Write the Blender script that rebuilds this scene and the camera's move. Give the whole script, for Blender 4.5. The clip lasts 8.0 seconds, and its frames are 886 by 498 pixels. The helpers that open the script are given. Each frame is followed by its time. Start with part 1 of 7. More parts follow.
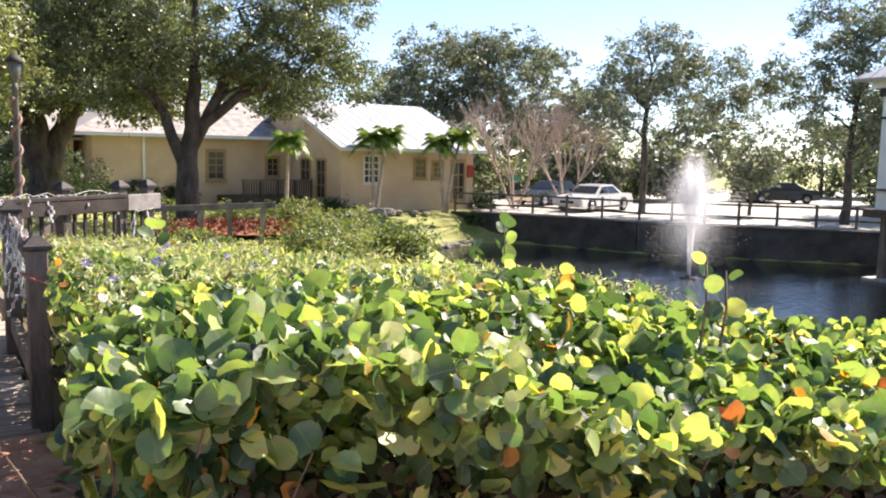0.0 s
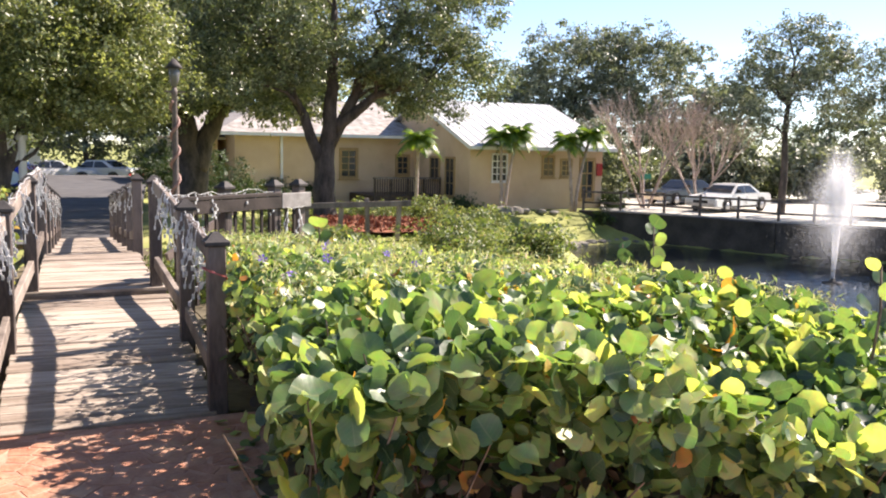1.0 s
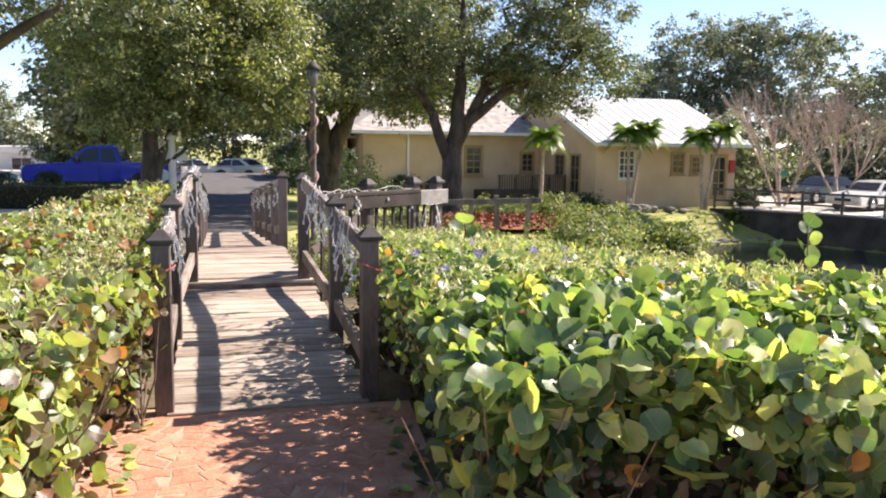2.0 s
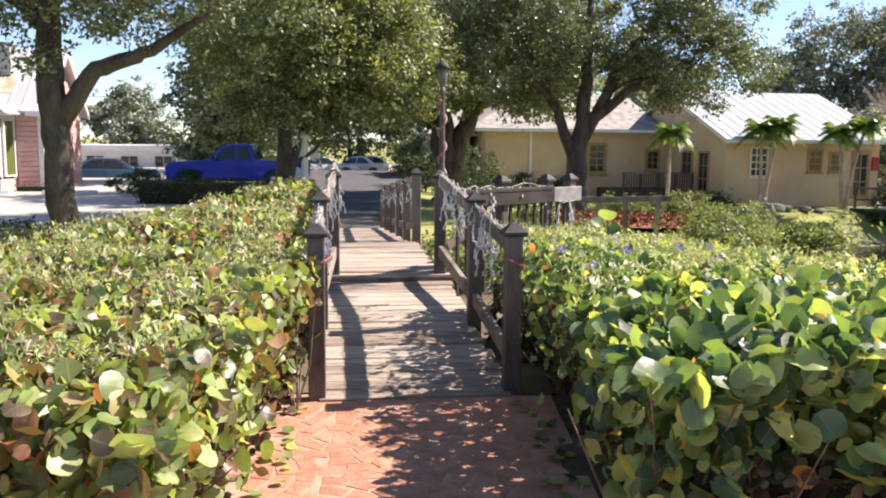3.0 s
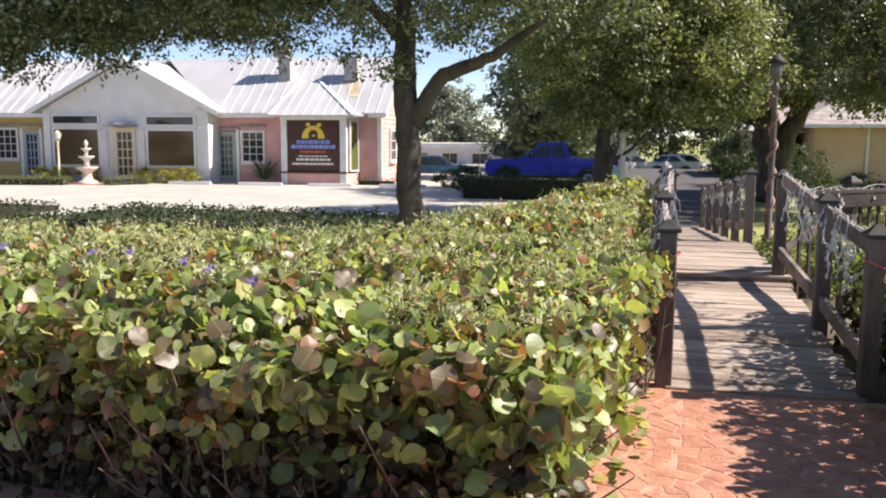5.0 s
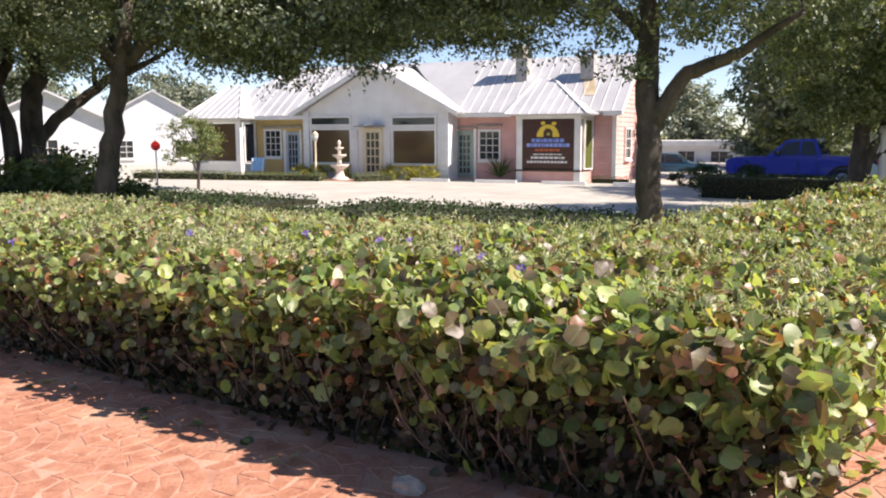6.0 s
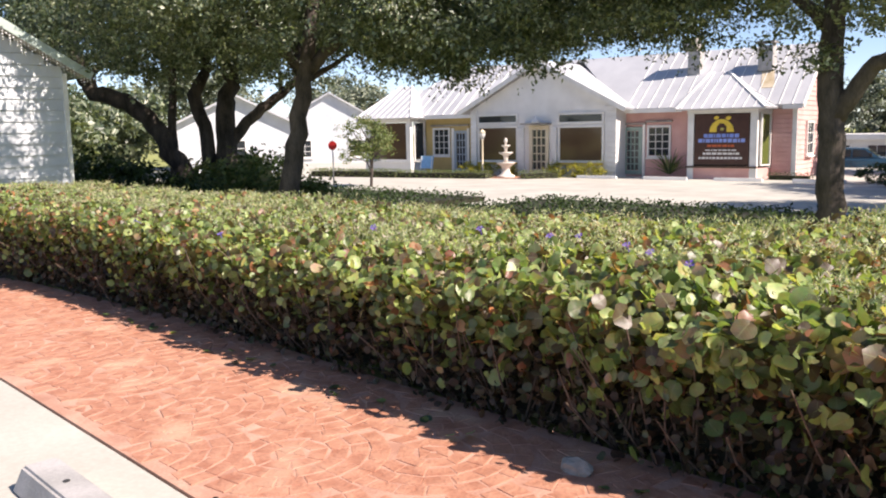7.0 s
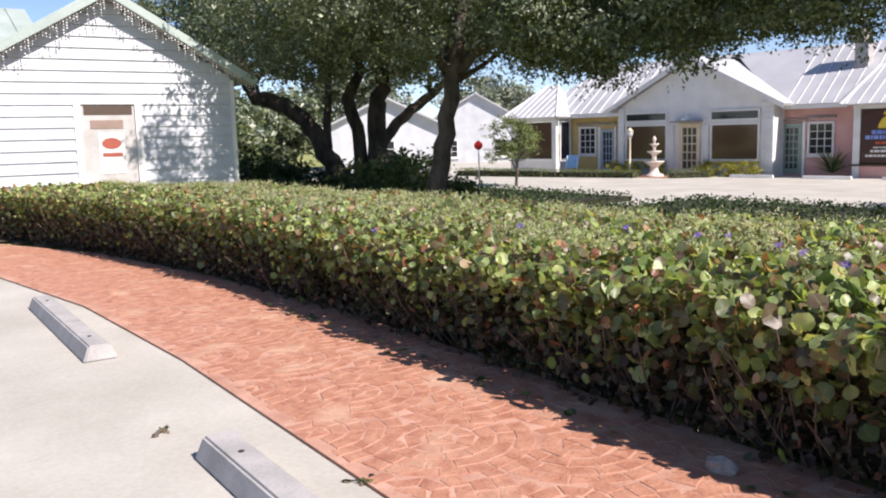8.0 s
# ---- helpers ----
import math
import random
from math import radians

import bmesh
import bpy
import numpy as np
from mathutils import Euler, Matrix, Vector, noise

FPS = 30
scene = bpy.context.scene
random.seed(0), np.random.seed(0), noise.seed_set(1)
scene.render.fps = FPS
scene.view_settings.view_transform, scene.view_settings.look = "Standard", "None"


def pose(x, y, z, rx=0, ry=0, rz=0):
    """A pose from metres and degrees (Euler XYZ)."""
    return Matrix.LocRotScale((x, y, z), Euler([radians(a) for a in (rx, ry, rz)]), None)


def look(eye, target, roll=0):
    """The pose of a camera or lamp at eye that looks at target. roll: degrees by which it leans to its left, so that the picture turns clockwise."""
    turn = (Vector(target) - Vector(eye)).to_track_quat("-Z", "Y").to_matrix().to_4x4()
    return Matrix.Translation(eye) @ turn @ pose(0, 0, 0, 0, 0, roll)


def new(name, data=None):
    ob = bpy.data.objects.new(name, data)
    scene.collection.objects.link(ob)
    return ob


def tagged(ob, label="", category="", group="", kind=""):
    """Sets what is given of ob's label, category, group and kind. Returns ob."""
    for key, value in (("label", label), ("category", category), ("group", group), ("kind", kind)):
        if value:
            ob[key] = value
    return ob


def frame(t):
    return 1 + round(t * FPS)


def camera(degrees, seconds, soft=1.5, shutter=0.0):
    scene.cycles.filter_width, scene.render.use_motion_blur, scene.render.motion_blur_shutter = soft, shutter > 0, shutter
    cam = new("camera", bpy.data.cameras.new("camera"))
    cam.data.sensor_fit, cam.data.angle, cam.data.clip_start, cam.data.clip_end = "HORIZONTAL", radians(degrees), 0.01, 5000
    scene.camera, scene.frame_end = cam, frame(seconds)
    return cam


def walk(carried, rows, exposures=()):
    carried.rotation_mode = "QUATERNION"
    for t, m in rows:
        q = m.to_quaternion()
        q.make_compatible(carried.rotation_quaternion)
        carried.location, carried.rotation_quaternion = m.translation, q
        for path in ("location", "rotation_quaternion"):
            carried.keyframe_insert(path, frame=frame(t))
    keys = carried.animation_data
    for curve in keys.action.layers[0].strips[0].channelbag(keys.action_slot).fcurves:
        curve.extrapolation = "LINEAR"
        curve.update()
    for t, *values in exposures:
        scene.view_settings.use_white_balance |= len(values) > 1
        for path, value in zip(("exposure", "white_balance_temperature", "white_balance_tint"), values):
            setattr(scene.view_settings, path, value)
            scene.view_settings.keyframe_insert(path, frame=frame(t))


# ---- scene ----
EXPOSURE, KELVIN, TINT = 0.75, 6850, 20
cam = camera(55.5, 8.0, soft=2.0)
# seconds, place, then turn from +y, pitch and roll in degrees
ROWS = [
    (0.0, 0.003, -0.012, 1.490, -25.62, -6.51, -1.22),
    (0.5, -0.103, 0.004, 1.504, -21.81, -6.65, -1.26),
    (1.0, -0.189, -0.047, 1.511, -17.18, -6.82, -1.10),
    (1.5, -0.269, -0.070, 1.511, -13.08, -6.98, -0.87),
    (3.0, -0.511, -0.142, 1.503, -0.90, -7.37, -0.50),
    (3.5, -0.576, -0.168, 1.500, 2.92, -7.45, -0.27),
    (4.0, -0.645, -0.201, 1.497, 7.88, -7.53, -0.04),
    (4.2, -0.660, -0.222, 1.500, 9.75, -7.56, 0.02),
    (5.3, -0.772, -0.709, 1.523, 24.02, -7.71, -0.30),
    (5.5, -0.765, -0.797, 1.527, 27.16, -7.74, -0.22),
    (6.0, -0.718, -0.974, 1.539, 35.02, -7.81, 0.2),
    (6.5, -0.656, -1.118, 1.551, 40.97, -7.87, 0.60),
    (7.0, -0.581, -1.203, 1.562, 46.14, -7.89, 0.97),
    (7.5, -0.508, -1.246, 1.568, 49.97, -7.85, 1.32),
    (8.0, -0.467, -1.324, 1.569, 55.90, -7.71, 1.53),
]
walk(cam, [(t, pose(x, y, z, 90 + pitch, roll, yaw)) for t, x, y, z, yaw, pitch, roll in ROWS], exposures=[(t, EXPOSURE + d, KELVIN + k, TINT) for t, d, k in ((0.0, 0.66, 250), (1.5, 0.62, 250), (3.0, 0.46, 150), (4.2, 0.28, 50), (5.5, 0.16, 150), (7.5, 0.12, 0), (8.0, -0.12, -300))])

# ---- world and sun ----
SUN_AZ, SUN_EL = 74.0, 43.0   # degrees clockwise from +y, and above the horizon
w = bpy.data.worlds.new("sky_world")
w.use_nodes = True
sky = w.node_tree.nodes.new("ShaderNodeTexSky")
sky.sky_type, sky.sun_disc = "NISHITA", False
sky.sun_elevation, sky.sun_rotation = radians(SUN_EL), radians(SUN_AZ)
sky.air_density, sky.dust_density, sky.ozone_density = 0.7, 0.0, 3.2
bg = w.node_tree.nodes["Background"]
bg.inputs["Strength"].default_value = 0.1
w.node_tree.links.new(sky.outputs[0], bg.inputs[0])
scene.world = w
sun = new("sun", bpy.data.lights.new("sun", "SUN"))
sun.data.energy, sun.data.angle, sun.data.color = 5.0, radians(0.6), (1.0, 0.95, 0.87)
_s = (math.sin(radians(SUN_AZ)) * math.cos(radians(SUN_EL)), math.cos(radians(SUN_AZ)) * math.cos(radians(SUN_EL)), math.sin(radians(SUN_EL)))
sun.matrix_world = look((60 * _s[0], 60 * _s[1], 60 * _s[2]), (0, 0, 0))


# ---- materials ----
def nodes_of(name):
    m = bpy.data.materials.new(name)
    m.use_nodes = True
    nt = m.node_tree
    return m, nt, nt.nodes["Principled BSDF"], nt.nodes.new, nt.links.new


def surf(name, c1, c2, rough=0.7, scale=4.0, fine=60.0, bump=0.2, metal=0.0, stain=None, spec=0.5, stretch=(1, 1, 1), per_piece=0.0):
    """A surface with variation at two scales, in world metres."""
    m, nt, p, N, L = nodes_of(name)
    geo = N("ShaderNodeNewGeometry")
    mp = N("ShaderNodeMapping")
    mp.inputs["Scale"].default_value = stretch
    L(geo.outputs["Position"], mp.inputs["Vector"])
    n1, n2 = N("ShaderNodeTexNoise"), N("ShaderNodeTexNoise")
    n1.inputs["Scale"].default_value, n2.inputs["Scale"].default_value = scale, fine
    n1.inputs["Detail"].default_value, n2.inputs["Detail"].default_value = 4, 3
    L(mp.outputs[0], n1.inputs["Vector"]), L(mp.outputs[0], n2.inputs["Vector"])
    mixf = N("ShaderNodeMath")
    mixf.operation = "MULTIPLY_ADD"
    mixf.inputs[1].default_value, mixf.inputs[2].default_value = 0.45, -0.22
    L(n2.outputs[0], mixf.inputs[0])
    add = N("ShaderNodeMath")
    L(n1.outputs[0], add.inputs[0]), L(mixf.outputs[0], add.inputs[1])
    last = add
    if per_piece:
        oi = N("ShaderNodeObjectInfo")
        ma = N("ShaderNodeMath")
        ma.operation = "MULTIPLY_ADD"
        ma.inputs[1].default_value, ma.inputs[2].default_value = per_piece, -per_piece / 2
        isl = N("ShaderNodeMath")
        L(oi.outputs["Random"], isl.inputs[0]), L(geo.outputs["Random Per Island"], isl.inputs[1])
        fr = N("ShaderNodeMath")
        fr.operation = "FRACT"
        L(isl.outputs[0], fr.inputs[0]), L(fr.outputs[0], ma.inputs[0])
        last = N("ShaderNodeMath")
        L(add.outputs[0], last.inputs[0]), L(ma.outputs[0], last.inputs[1])
    rp = N("ShaderNodeValToRGB")
    rp.color_ramp.elements[0].position, rp.color_ramp.elements[1].position = 0.3, 0.7
    rp.color_ramp.elements[0].color, rp.color_ramp.elements[1].color = (*c1, 1), (*c2, 1)
    L(last.outputs[0], rp.inputs[0])
    out = rp.outputs[0]
    if stain:
        n3 = N("ShaderNodeTexNoise")
        n3.inputs["Scale"].default_value, n3.inputs["Detail"].default_value = stain[1], 6
        L(geo.outputs["Position"], n3.inputs["Vector"])
        r3 = N("ShaderNodeValToRGB")
        r3.color_ramp.elements[0].position, r3.color_ramp.elements[1].position = stain[2], stain[2] + 0.15
        mx = N("ShaderNodeMix")
        mx.data_type = "RGBA"
        L(n3.outputs[0], r3.inputs[0]), L(r3.outputs[0], mx.inputs["Factor"])
        L(out, mx.inputs["A"])
        mx.inputs["B"].default_value = (*stain[0], 1)
        out = mx.outputs["Result"]
    L(out, p.inputs["Base Color"])
    p.inputs["Roughness"].default_value, p.inputs["Metallic"].default_value = rough, metal
    p.inputs["Specular IOR Level"].default_value = spec
    if bump:
        b = N("ShaderNodeBump")
        b.inputs["Strength"].default_value, b.inputs["Distance"].default_value = bump, 0.02
        L(add.outputs[0], b.inputs["Height"]), L(b.outputs[0], p.inputs["Normal"])
    return m


def leafy(name, stops, trans=0.35, rough=0.4, spec=0.4, through_tint=(1.5, 1.55, 0.7), veins=False):
    """Leaves, each with a colour of its own out of the ramp, lit through from behind."""
    m, nt, p, N, L = nodes_of(name)
    geo, oi, ad, fr, rp = N("ShaderNodeNewGeometry"), N("ShaderNodeObjectInfo"), N("ShaderNodeMath"), N("ShaderNodeMath"), N("ShaderNodeValToRGB")
    L(geo.outputs["Random Per Island"], ad.inputs[0]), L(oi.outputs["Random"], ad.inputs[1])
    fr.operation = "FRACT"
    L(ad.outputs[0], fr.inputs[0]), L(fr.outputs[0], rp.inputs[0])
    els = rp.color_ramp.elements
    els[0].position, els[0].color = stops[0][0], (*stops[0][1], 1)
    els[1].position, els[1].color = stops[-1][0], (*stops[-1][1], 1)
    for pos, col in stops[1:-1]:
        els.new(pos).color = (*col, 1)
    nz = N("ShaderNodeTexNoise")
    nz.inputs["Scale"].default_value = 30
    L(geo.outputs["Position"], nz.inputs["Vector"])
    mx = N("ShaderNodeMix")
    mx.data_type, mx.blend_type = "RGBA", "MULTIPLY"
    mx.inputs["Factor"].default_value = 0.5
    L(rp.outputs[0], mx.inputs["A"]), L(nz.outputs["Color"], mx.inputs["B"])
    sc = N("ShaderNodeVectorMath")
    sc.operation = "SCALE"
    sc.inputs["Scale"].default_value = 1.3
    L(mx.outputs["Result"], sc.inputs[0])
    leaf_colour = sc.outputs[0]
    if veins:
        at, xyz, ab = N("ShaderNodeAttribute"), N("ShaderNodeSeparateXYZ"), N("ShaderNodeMath")
        at.attribute_name = "leaf_uv"
        L(at.outputs["Vector"], xyz.inputs[0]), L(xyz.outputs["X"], ab.inputs[0])
        ab.operation = "ABSOLUTE"
        rib, along, fan, saw, off, vein, both = [N("ShaderNodeMath") for _ in range(7)]
        rib.operation, rib.use_clamp = "MULTIPLY_ADD", True
        rib.inputs[1].default_value, rib.inputs[2].default_value = -45.0, 1.3
        L(ab.outputs[0], rib.inputs[0])
        along.operation = "MULTIPLY_ADD"
        along.inputs[1].default_value = -0.55
        L(ab.outputs[0], along.inputs[0]), L(xyz.outputs["Y"], along.inputs[2])
        fan.operation, saw.operation = "MULTIPLY", "PINGPONG"
        fan.inputs[1].default_value, saw.inputs[1].default_value = 7.0, 0.5
        L(along.outputs[0], fan.inputs[0]), L(fan.outputs[0], saw.inputs[0])
        vein.operation, vein.use_clamp = "MULTIPLY_ADD", True
        vein.inputs[1].default_value, vein.inputs[2].default_value = -11.0, 0.75
        L(saw.outputs[0], vein.inputs[0])
        both.operation = "MAXIMUM"
        L(rib.outputs[0], both.inputs[0]), L(vein.outputs[0], both.inputs[1])
        off.operation = "MULTIPLY"
        off.inputs[1].default_value = 0.45
        L(both.outputs[0], off.inputs[0])
        vm = N("ShaderNodeMix")
        vm.data_type = "RGBA"
        vm.inputs["B"].default_value = (0.4, 0.42, 0.2, 1)
        L(off.outputs[0], vm.inputs["Factor"]), L(leaf_colour, vm.inputs["A"])
        leaf_colour = vm.outputs["Result"]
        bp_ = N("ShaderNodeBump")
        bp_.inputs["Strength"].default_value, bp_.inputs["Distance"].default_value = 0.35, 0.004
        L(nz.outputs[0], bp_.inputs["Height"]), L(bp_.outputs[0], p.inputs["Normal"])
    L(leaf_colour, p.inputs["Base Color"])
    p.inputs["Roughness"].default_value, p.inputs["Specular IOR Level"].default_value = rough, spec
    tr, ms = N("ShaderNodeBsdfTranslucent"), N("ShaderNodeMixShader")
    ms.inputs[0].default_value = trans
    tint = N("ShaderNodeMix")
    tint.data_type, tint.blend_type = "RGBA", "MULTIPLY"
    tint.inputs["Factor"].default_value = 1.0
    tint.inputs["B"].default_value = (*through_tint, 1)
    L(sc.outputs[0], tint.inputs["A"]), L(tint.outputs["Result"], tr.inputs["Color"])
    L(p.outputs[0], ms.inputs[1]), L(tr.outputs[0], ms.inputs[2])
    L(ms.outputs[0], nt.nodes["Material Output"].inputs["Surface"])
    return m


def glassy(name, tint=(0.03, 0.035, 0.04), rough=0.04):
    m, nt, p, N, L = nodes_of(name)
    p.inputs["Base Color"].default_value = (*tint, 1)
    p.inputs["Roughness"].default_value, p.inputs["IOR"].default_value = rough, 1.5
    return m


M_GRAPE = leafy("sea_grape_leaf", [(0.0, (0.036, 0.07, 0.036)), (0.35, (0.1, 0.175, 0.072)), (0.65, (0.24, 0.34, 0.12)), (0.88, (0.46, 0.53, 0.18)), (0.972, (0.6, 0.58, 0.22)), (0.985, (0.58, 0.29, 0.05)), (1.0, (0.42, 0.1, 0.05))], 0.42, 0.43, 0.75, (1.65, 1.65, 0.75), True)
M_GRAPE_L = leafy("trimmed_sea_grape_leaf", [(0.0, (0.09, 0.062, 0.036)), (0.17, (0.14, 0.105, 0.052)), (0.28, (0.12, 0.15, 0.06)), (0.5, (0.17, 0.235, 0.08)), (0.72, (0.31, 0.4, 0.13)), (0.9, (0.48, 0.54, 0.19)), (0.925, (0.38, 0.18, 0.09)), (0.965, (0.26, 0.11, 0.065)), (0.985, (0.47, 0.38, 0.24)), (1.0, (0.52, 0.18, 0.05))], 0.38, 0.43, 0.65, (1.65, 1.6, 0.75), True)
M_INNER_LEAF = leafy("dark_inner_leaf", [(0.0, (0.045, 0.03, 0.021)), (0.5, (0.1, 0.066, 0.04)), (0.85, (0.085, 0.09, 0.042)), (1.0, (0.2, 0.075, 0.04))], 0.15, 0.55, 0.4)
M_FINE = leafy("fine_bleached_growth", [(0.0, (0.25, 0.3, 0.12)), (0.4, (0.44, 0.49, 0.24)), (0.8, (0.62, 0.6, 0.42)), (1.0, (0.55, 0.46, 0.37))], 0.36, 0.5, 0.5)
M_OAK = leafy("live_oak_leaf", [(0.0, (0.055, 0.08, 0.05)), (0.5, (0.13, 0.168, 0.095)), (1.0, (0.33, 0.36, 0.23))], 0.28, 0.4, 0.65)
M_OAK_P = leafy("pale_oak_leaf", [(0.0, (0.075, 0.1, 0.065)), (0.5, (0.18, 0.215, 0.125)), (1.0, (0.42, 0.44, 0.3))], 0.34, 0.4, 0.65)
M_OAK_Y = leafy("sunny_oak_leaf", [(0.0, (0.085, 0.11, 0.052)), (0.5, (0.2, 0.235, 0.105)), (1.0, (0.42, 0.44, 0.23))], 0.36, 0.42, 0.55)
M_FAR = leafy("far_tree_leaf", [(0.0, (0.085, 0.11, 0.08)), (0.5, (0.17, 0.2, 0.14)), (1.0, (0.36, 0.38, 0.29))], 0.2, 0.5, 0.5)
M_SHRUB = leafy("shrub_leaf", [(0.0, (0.07, 0.1, 0.04)), (0.5, (0.15, 0.2, 0.075)), (0.9, (0.28, 0.31, 0.14)), (1.0, (0.3, 0.24, 0.14))], 0.38, 0.5, 0.4)
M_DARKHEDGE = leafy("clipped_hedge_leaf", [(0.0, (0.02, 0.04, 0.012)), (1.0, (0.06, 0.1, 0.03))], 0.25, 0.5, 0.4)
M_PALM = leafy("palm_leaf", [(0.0, (0.05, 0.1, 0.02)), (0.6, (0.12, 0.2, 0.035)), (1.0, (0.25, 0.32, 0.06))], 0.4, 0.4, 0.4)
M_FLOWER = leafy("purple_flower", [(0.0, (0.18, 0.1, 0.5)), (1.0, (0.3, 0.22, 0.65))], 0.3, 0.6, 0.2)
M_BARK = surf("oak_bark", (0.034, 0.027, 0.023), (0.125, 0.098, 0.08), 0.9, 6, 40, 0.9, stretch=(1, 1, 0.35))
M_TWIG = surf("twig_bark", (0.06, 0.04, 0.03), (0.22, 0.16, 0.11), 0.85, 12, 80, 0.4)
M_CREPE = surf("pale_bare_branch", (0.3, 0.22, 0.18), (0.5, 0.4, 0.34), 0.8, 5, 40, 0.2)
# filler body of the hedges: their inner shade is put into this near-black colour
M_SHADE_CORE = surf("hedge_shade", (0.012, 0.016, 0.007), (0.035, 0.03, 0.016), 0.95, 8, 50, 0.6)
M_GRASS = surf("lawn", (0.17, 0.19, 0.05), (0.36, 0.37, 0.11), 0.9, 0.8, 25, 0.5, stain=((0.34, 0.3, 0.13), 0.35, 0.6))
M_SOIL = surf("bank_soil", (0.07, 0.055, 0.03), (0.17, 0.14, 0.08), 0.95, 1.2, 20, 0.6)
M_MULCH = surf("red_mulch", (0.12, 0.045, 0.024), (0.33, 0.125, 0.062), 0.95, 5, 45, 1.0, per_piece=0.5)
M_DECK = surf("weathered_deck", (0.22, 0.17, 0.13), (0.47, 0.4, 0.33), 0.8, 3, 45, 0.35, stretch=(1.2, 9, 9), per_piece=0.35)
M_POST = surf("dark_stained_timber", (0.06, 0.047, 0.042), (0.19, 0.15, 0.13), 0.7, 5, 60, 0.35, stretch=(1, 1, 0.25))
M_RAIL = surf("weathered_rail", (0.11, 0.085, 0.07), (0.3, 0.25, 0.21), 0.75, 4, 50, 0.3, per_piece=0.3)
M_FENCE = surf("dark_brown_fence_timber", (0.022, 0.017, 0.014), (0.06, 0.045, 0.038), 0.9, 5, 60, 0.35)
M_CAP = surf("dull_black_cap", (0.02, 0.018, 0.017), (0.06, 0.052, 0.048), 0.75, 8, 60, 0.1)
M_BRICK = surf("red_stamped_concrete", (0.36, 0.15, 0.09), (0.52, 0.265, 0.17), 0.62, 9, 50, 0.6, stain=((0.54, 0.33, 0.22), 2.2, 0.55), per_piece=0.07)
M_JOINT = surf("stamped_joint", (0.4, 0.2, 0.135), (0.57, 0.34, 0.245), 0.8, 4, 60, 0.3)
M_CONC = surf("pale_concrete", (0.4, 0.38, 0.325), (0.52, 0.5, 0.435), 0.85, 0.9, 35, 0.12, stain=((0.37, 0.35, 0.3), 0.8, 0.6))
M_STOP = surf("grey_concrete_block", (0.33, 0.32, 0.3), (0.46, 0.44, 0.42), 0.85, 5, 60, 0.25)
M_ASPH = surf("weathered_asphalt", (0.055, 0.055, 0.058), (0.115, 0.112, 0.112), 0.85, 1.5, 80, 0.3)
M_WALLDARK = surf("dark_pond_wall", (0.03, 0.028, 0.026), (0.09, 0.08, 0.075), 0.85, 1.2, 20, 0.4)
M_LIGHTS = surf("white_light_string", (0.52, 0.52, 0.51), (0.68, 0.68, 0.67), 0.5, 20, 90, 0.0)
M_RIBBON = surf("red_ribbon", (0.42, 0.1, 0.1), (0.55, 0.17, 0.16), 0.5, 20, 90, 0.0)


# ---- building blocks ----
def part(name, bm, material, parent, label=""):
    me = bpy.data.meshes.new(name)
    bm.to_mesh(me)
    bm.free()
    me.materials.append(material)
    ob = new(name, me)
    if parent:
        ob.parent = parent
    return tagged(ob, label)


def thing(name, label, category, at=(0, 0, 0), rz=0.0, group=""):
    ob = new(name)
    ob.empty_display_size = 0.2
    ob.matrix_world = pose(*at, 0, 0, rz)
    return tagged(ob, label, category, group)


def box(bm, x0, x1, y0, y1, z0, z1, m=None, bevel=0.0):
    vs = bmesh.ops.create_cube(bm, size=1)["verts"]
    bmesh.ops.transform(bm, matrix=Matrix.Translation(((x0 + x1) / 2, (y0 + y1) / 2, (z0 + z1) / 2)) @ Matrix.Diagonal((x1 - x0, y1 - y0, z1 - z0, 1)), verts=vs)
    if bevel:
        es = list({e for v in vs for e in v.link_edges})
        vs = list({v for f in bmesh.ops.bevel(bm, geom=es, offset=bevel, segments=1, affect="EDGES")["faces"] for v in f.verts} | {v for v in vs if v.is_valid})
    if m is not None:
        bmesh.ops.transform(bm, matrix=m, verts=vs)
    return vs


def beam(bm, a, b, wide, high, bevel=0.0):
    """A squared bar from a to b."""
    a, b = Vector(a), Vector(b)
    m = Matrix.Translation((a + b) / 2) @ (b - a).to_track_quat("Y", "Z").to_matrix().to_4x4()
    n = (b - a).length / 2
    return box(bm, -wide / 2, wide / 2, -n, n, -high / 2, high / 2, m, bevel)


def tube(bm, pts, radii, seg=8, cap=True):
    pts = [Vector(p) for p in pts]
    rings, side = [], None
    for i, p in enumerate(pts):
        d = (pts[min(i + 1, len(pts) - 1)] - pts[max(i - 1, 0)]).normalized()
        side = d.orthogonal() if side is None else side - d * side.dot(d)
        side.normalize()
        up = d.cross(side)
        rings.append([bm.verts.new(p + (side * math.cos(2 * math.pi * k / seg) + up * math.sin(2 * math.pi * k / seg)) * radii[i]) for k in range(seg)])
    for r0, r1 in zip(rings, rings[1:]):
        for k in range(seg):
            bm.faces.new((r0[k], r0[(k + 1) % seg], r1[(k + 1) % seg], r1[k])).smooth = True
    if cap:
        bm.faces.new(rings[-1])
        bm.faces.new(list(reversed(rings[0])))


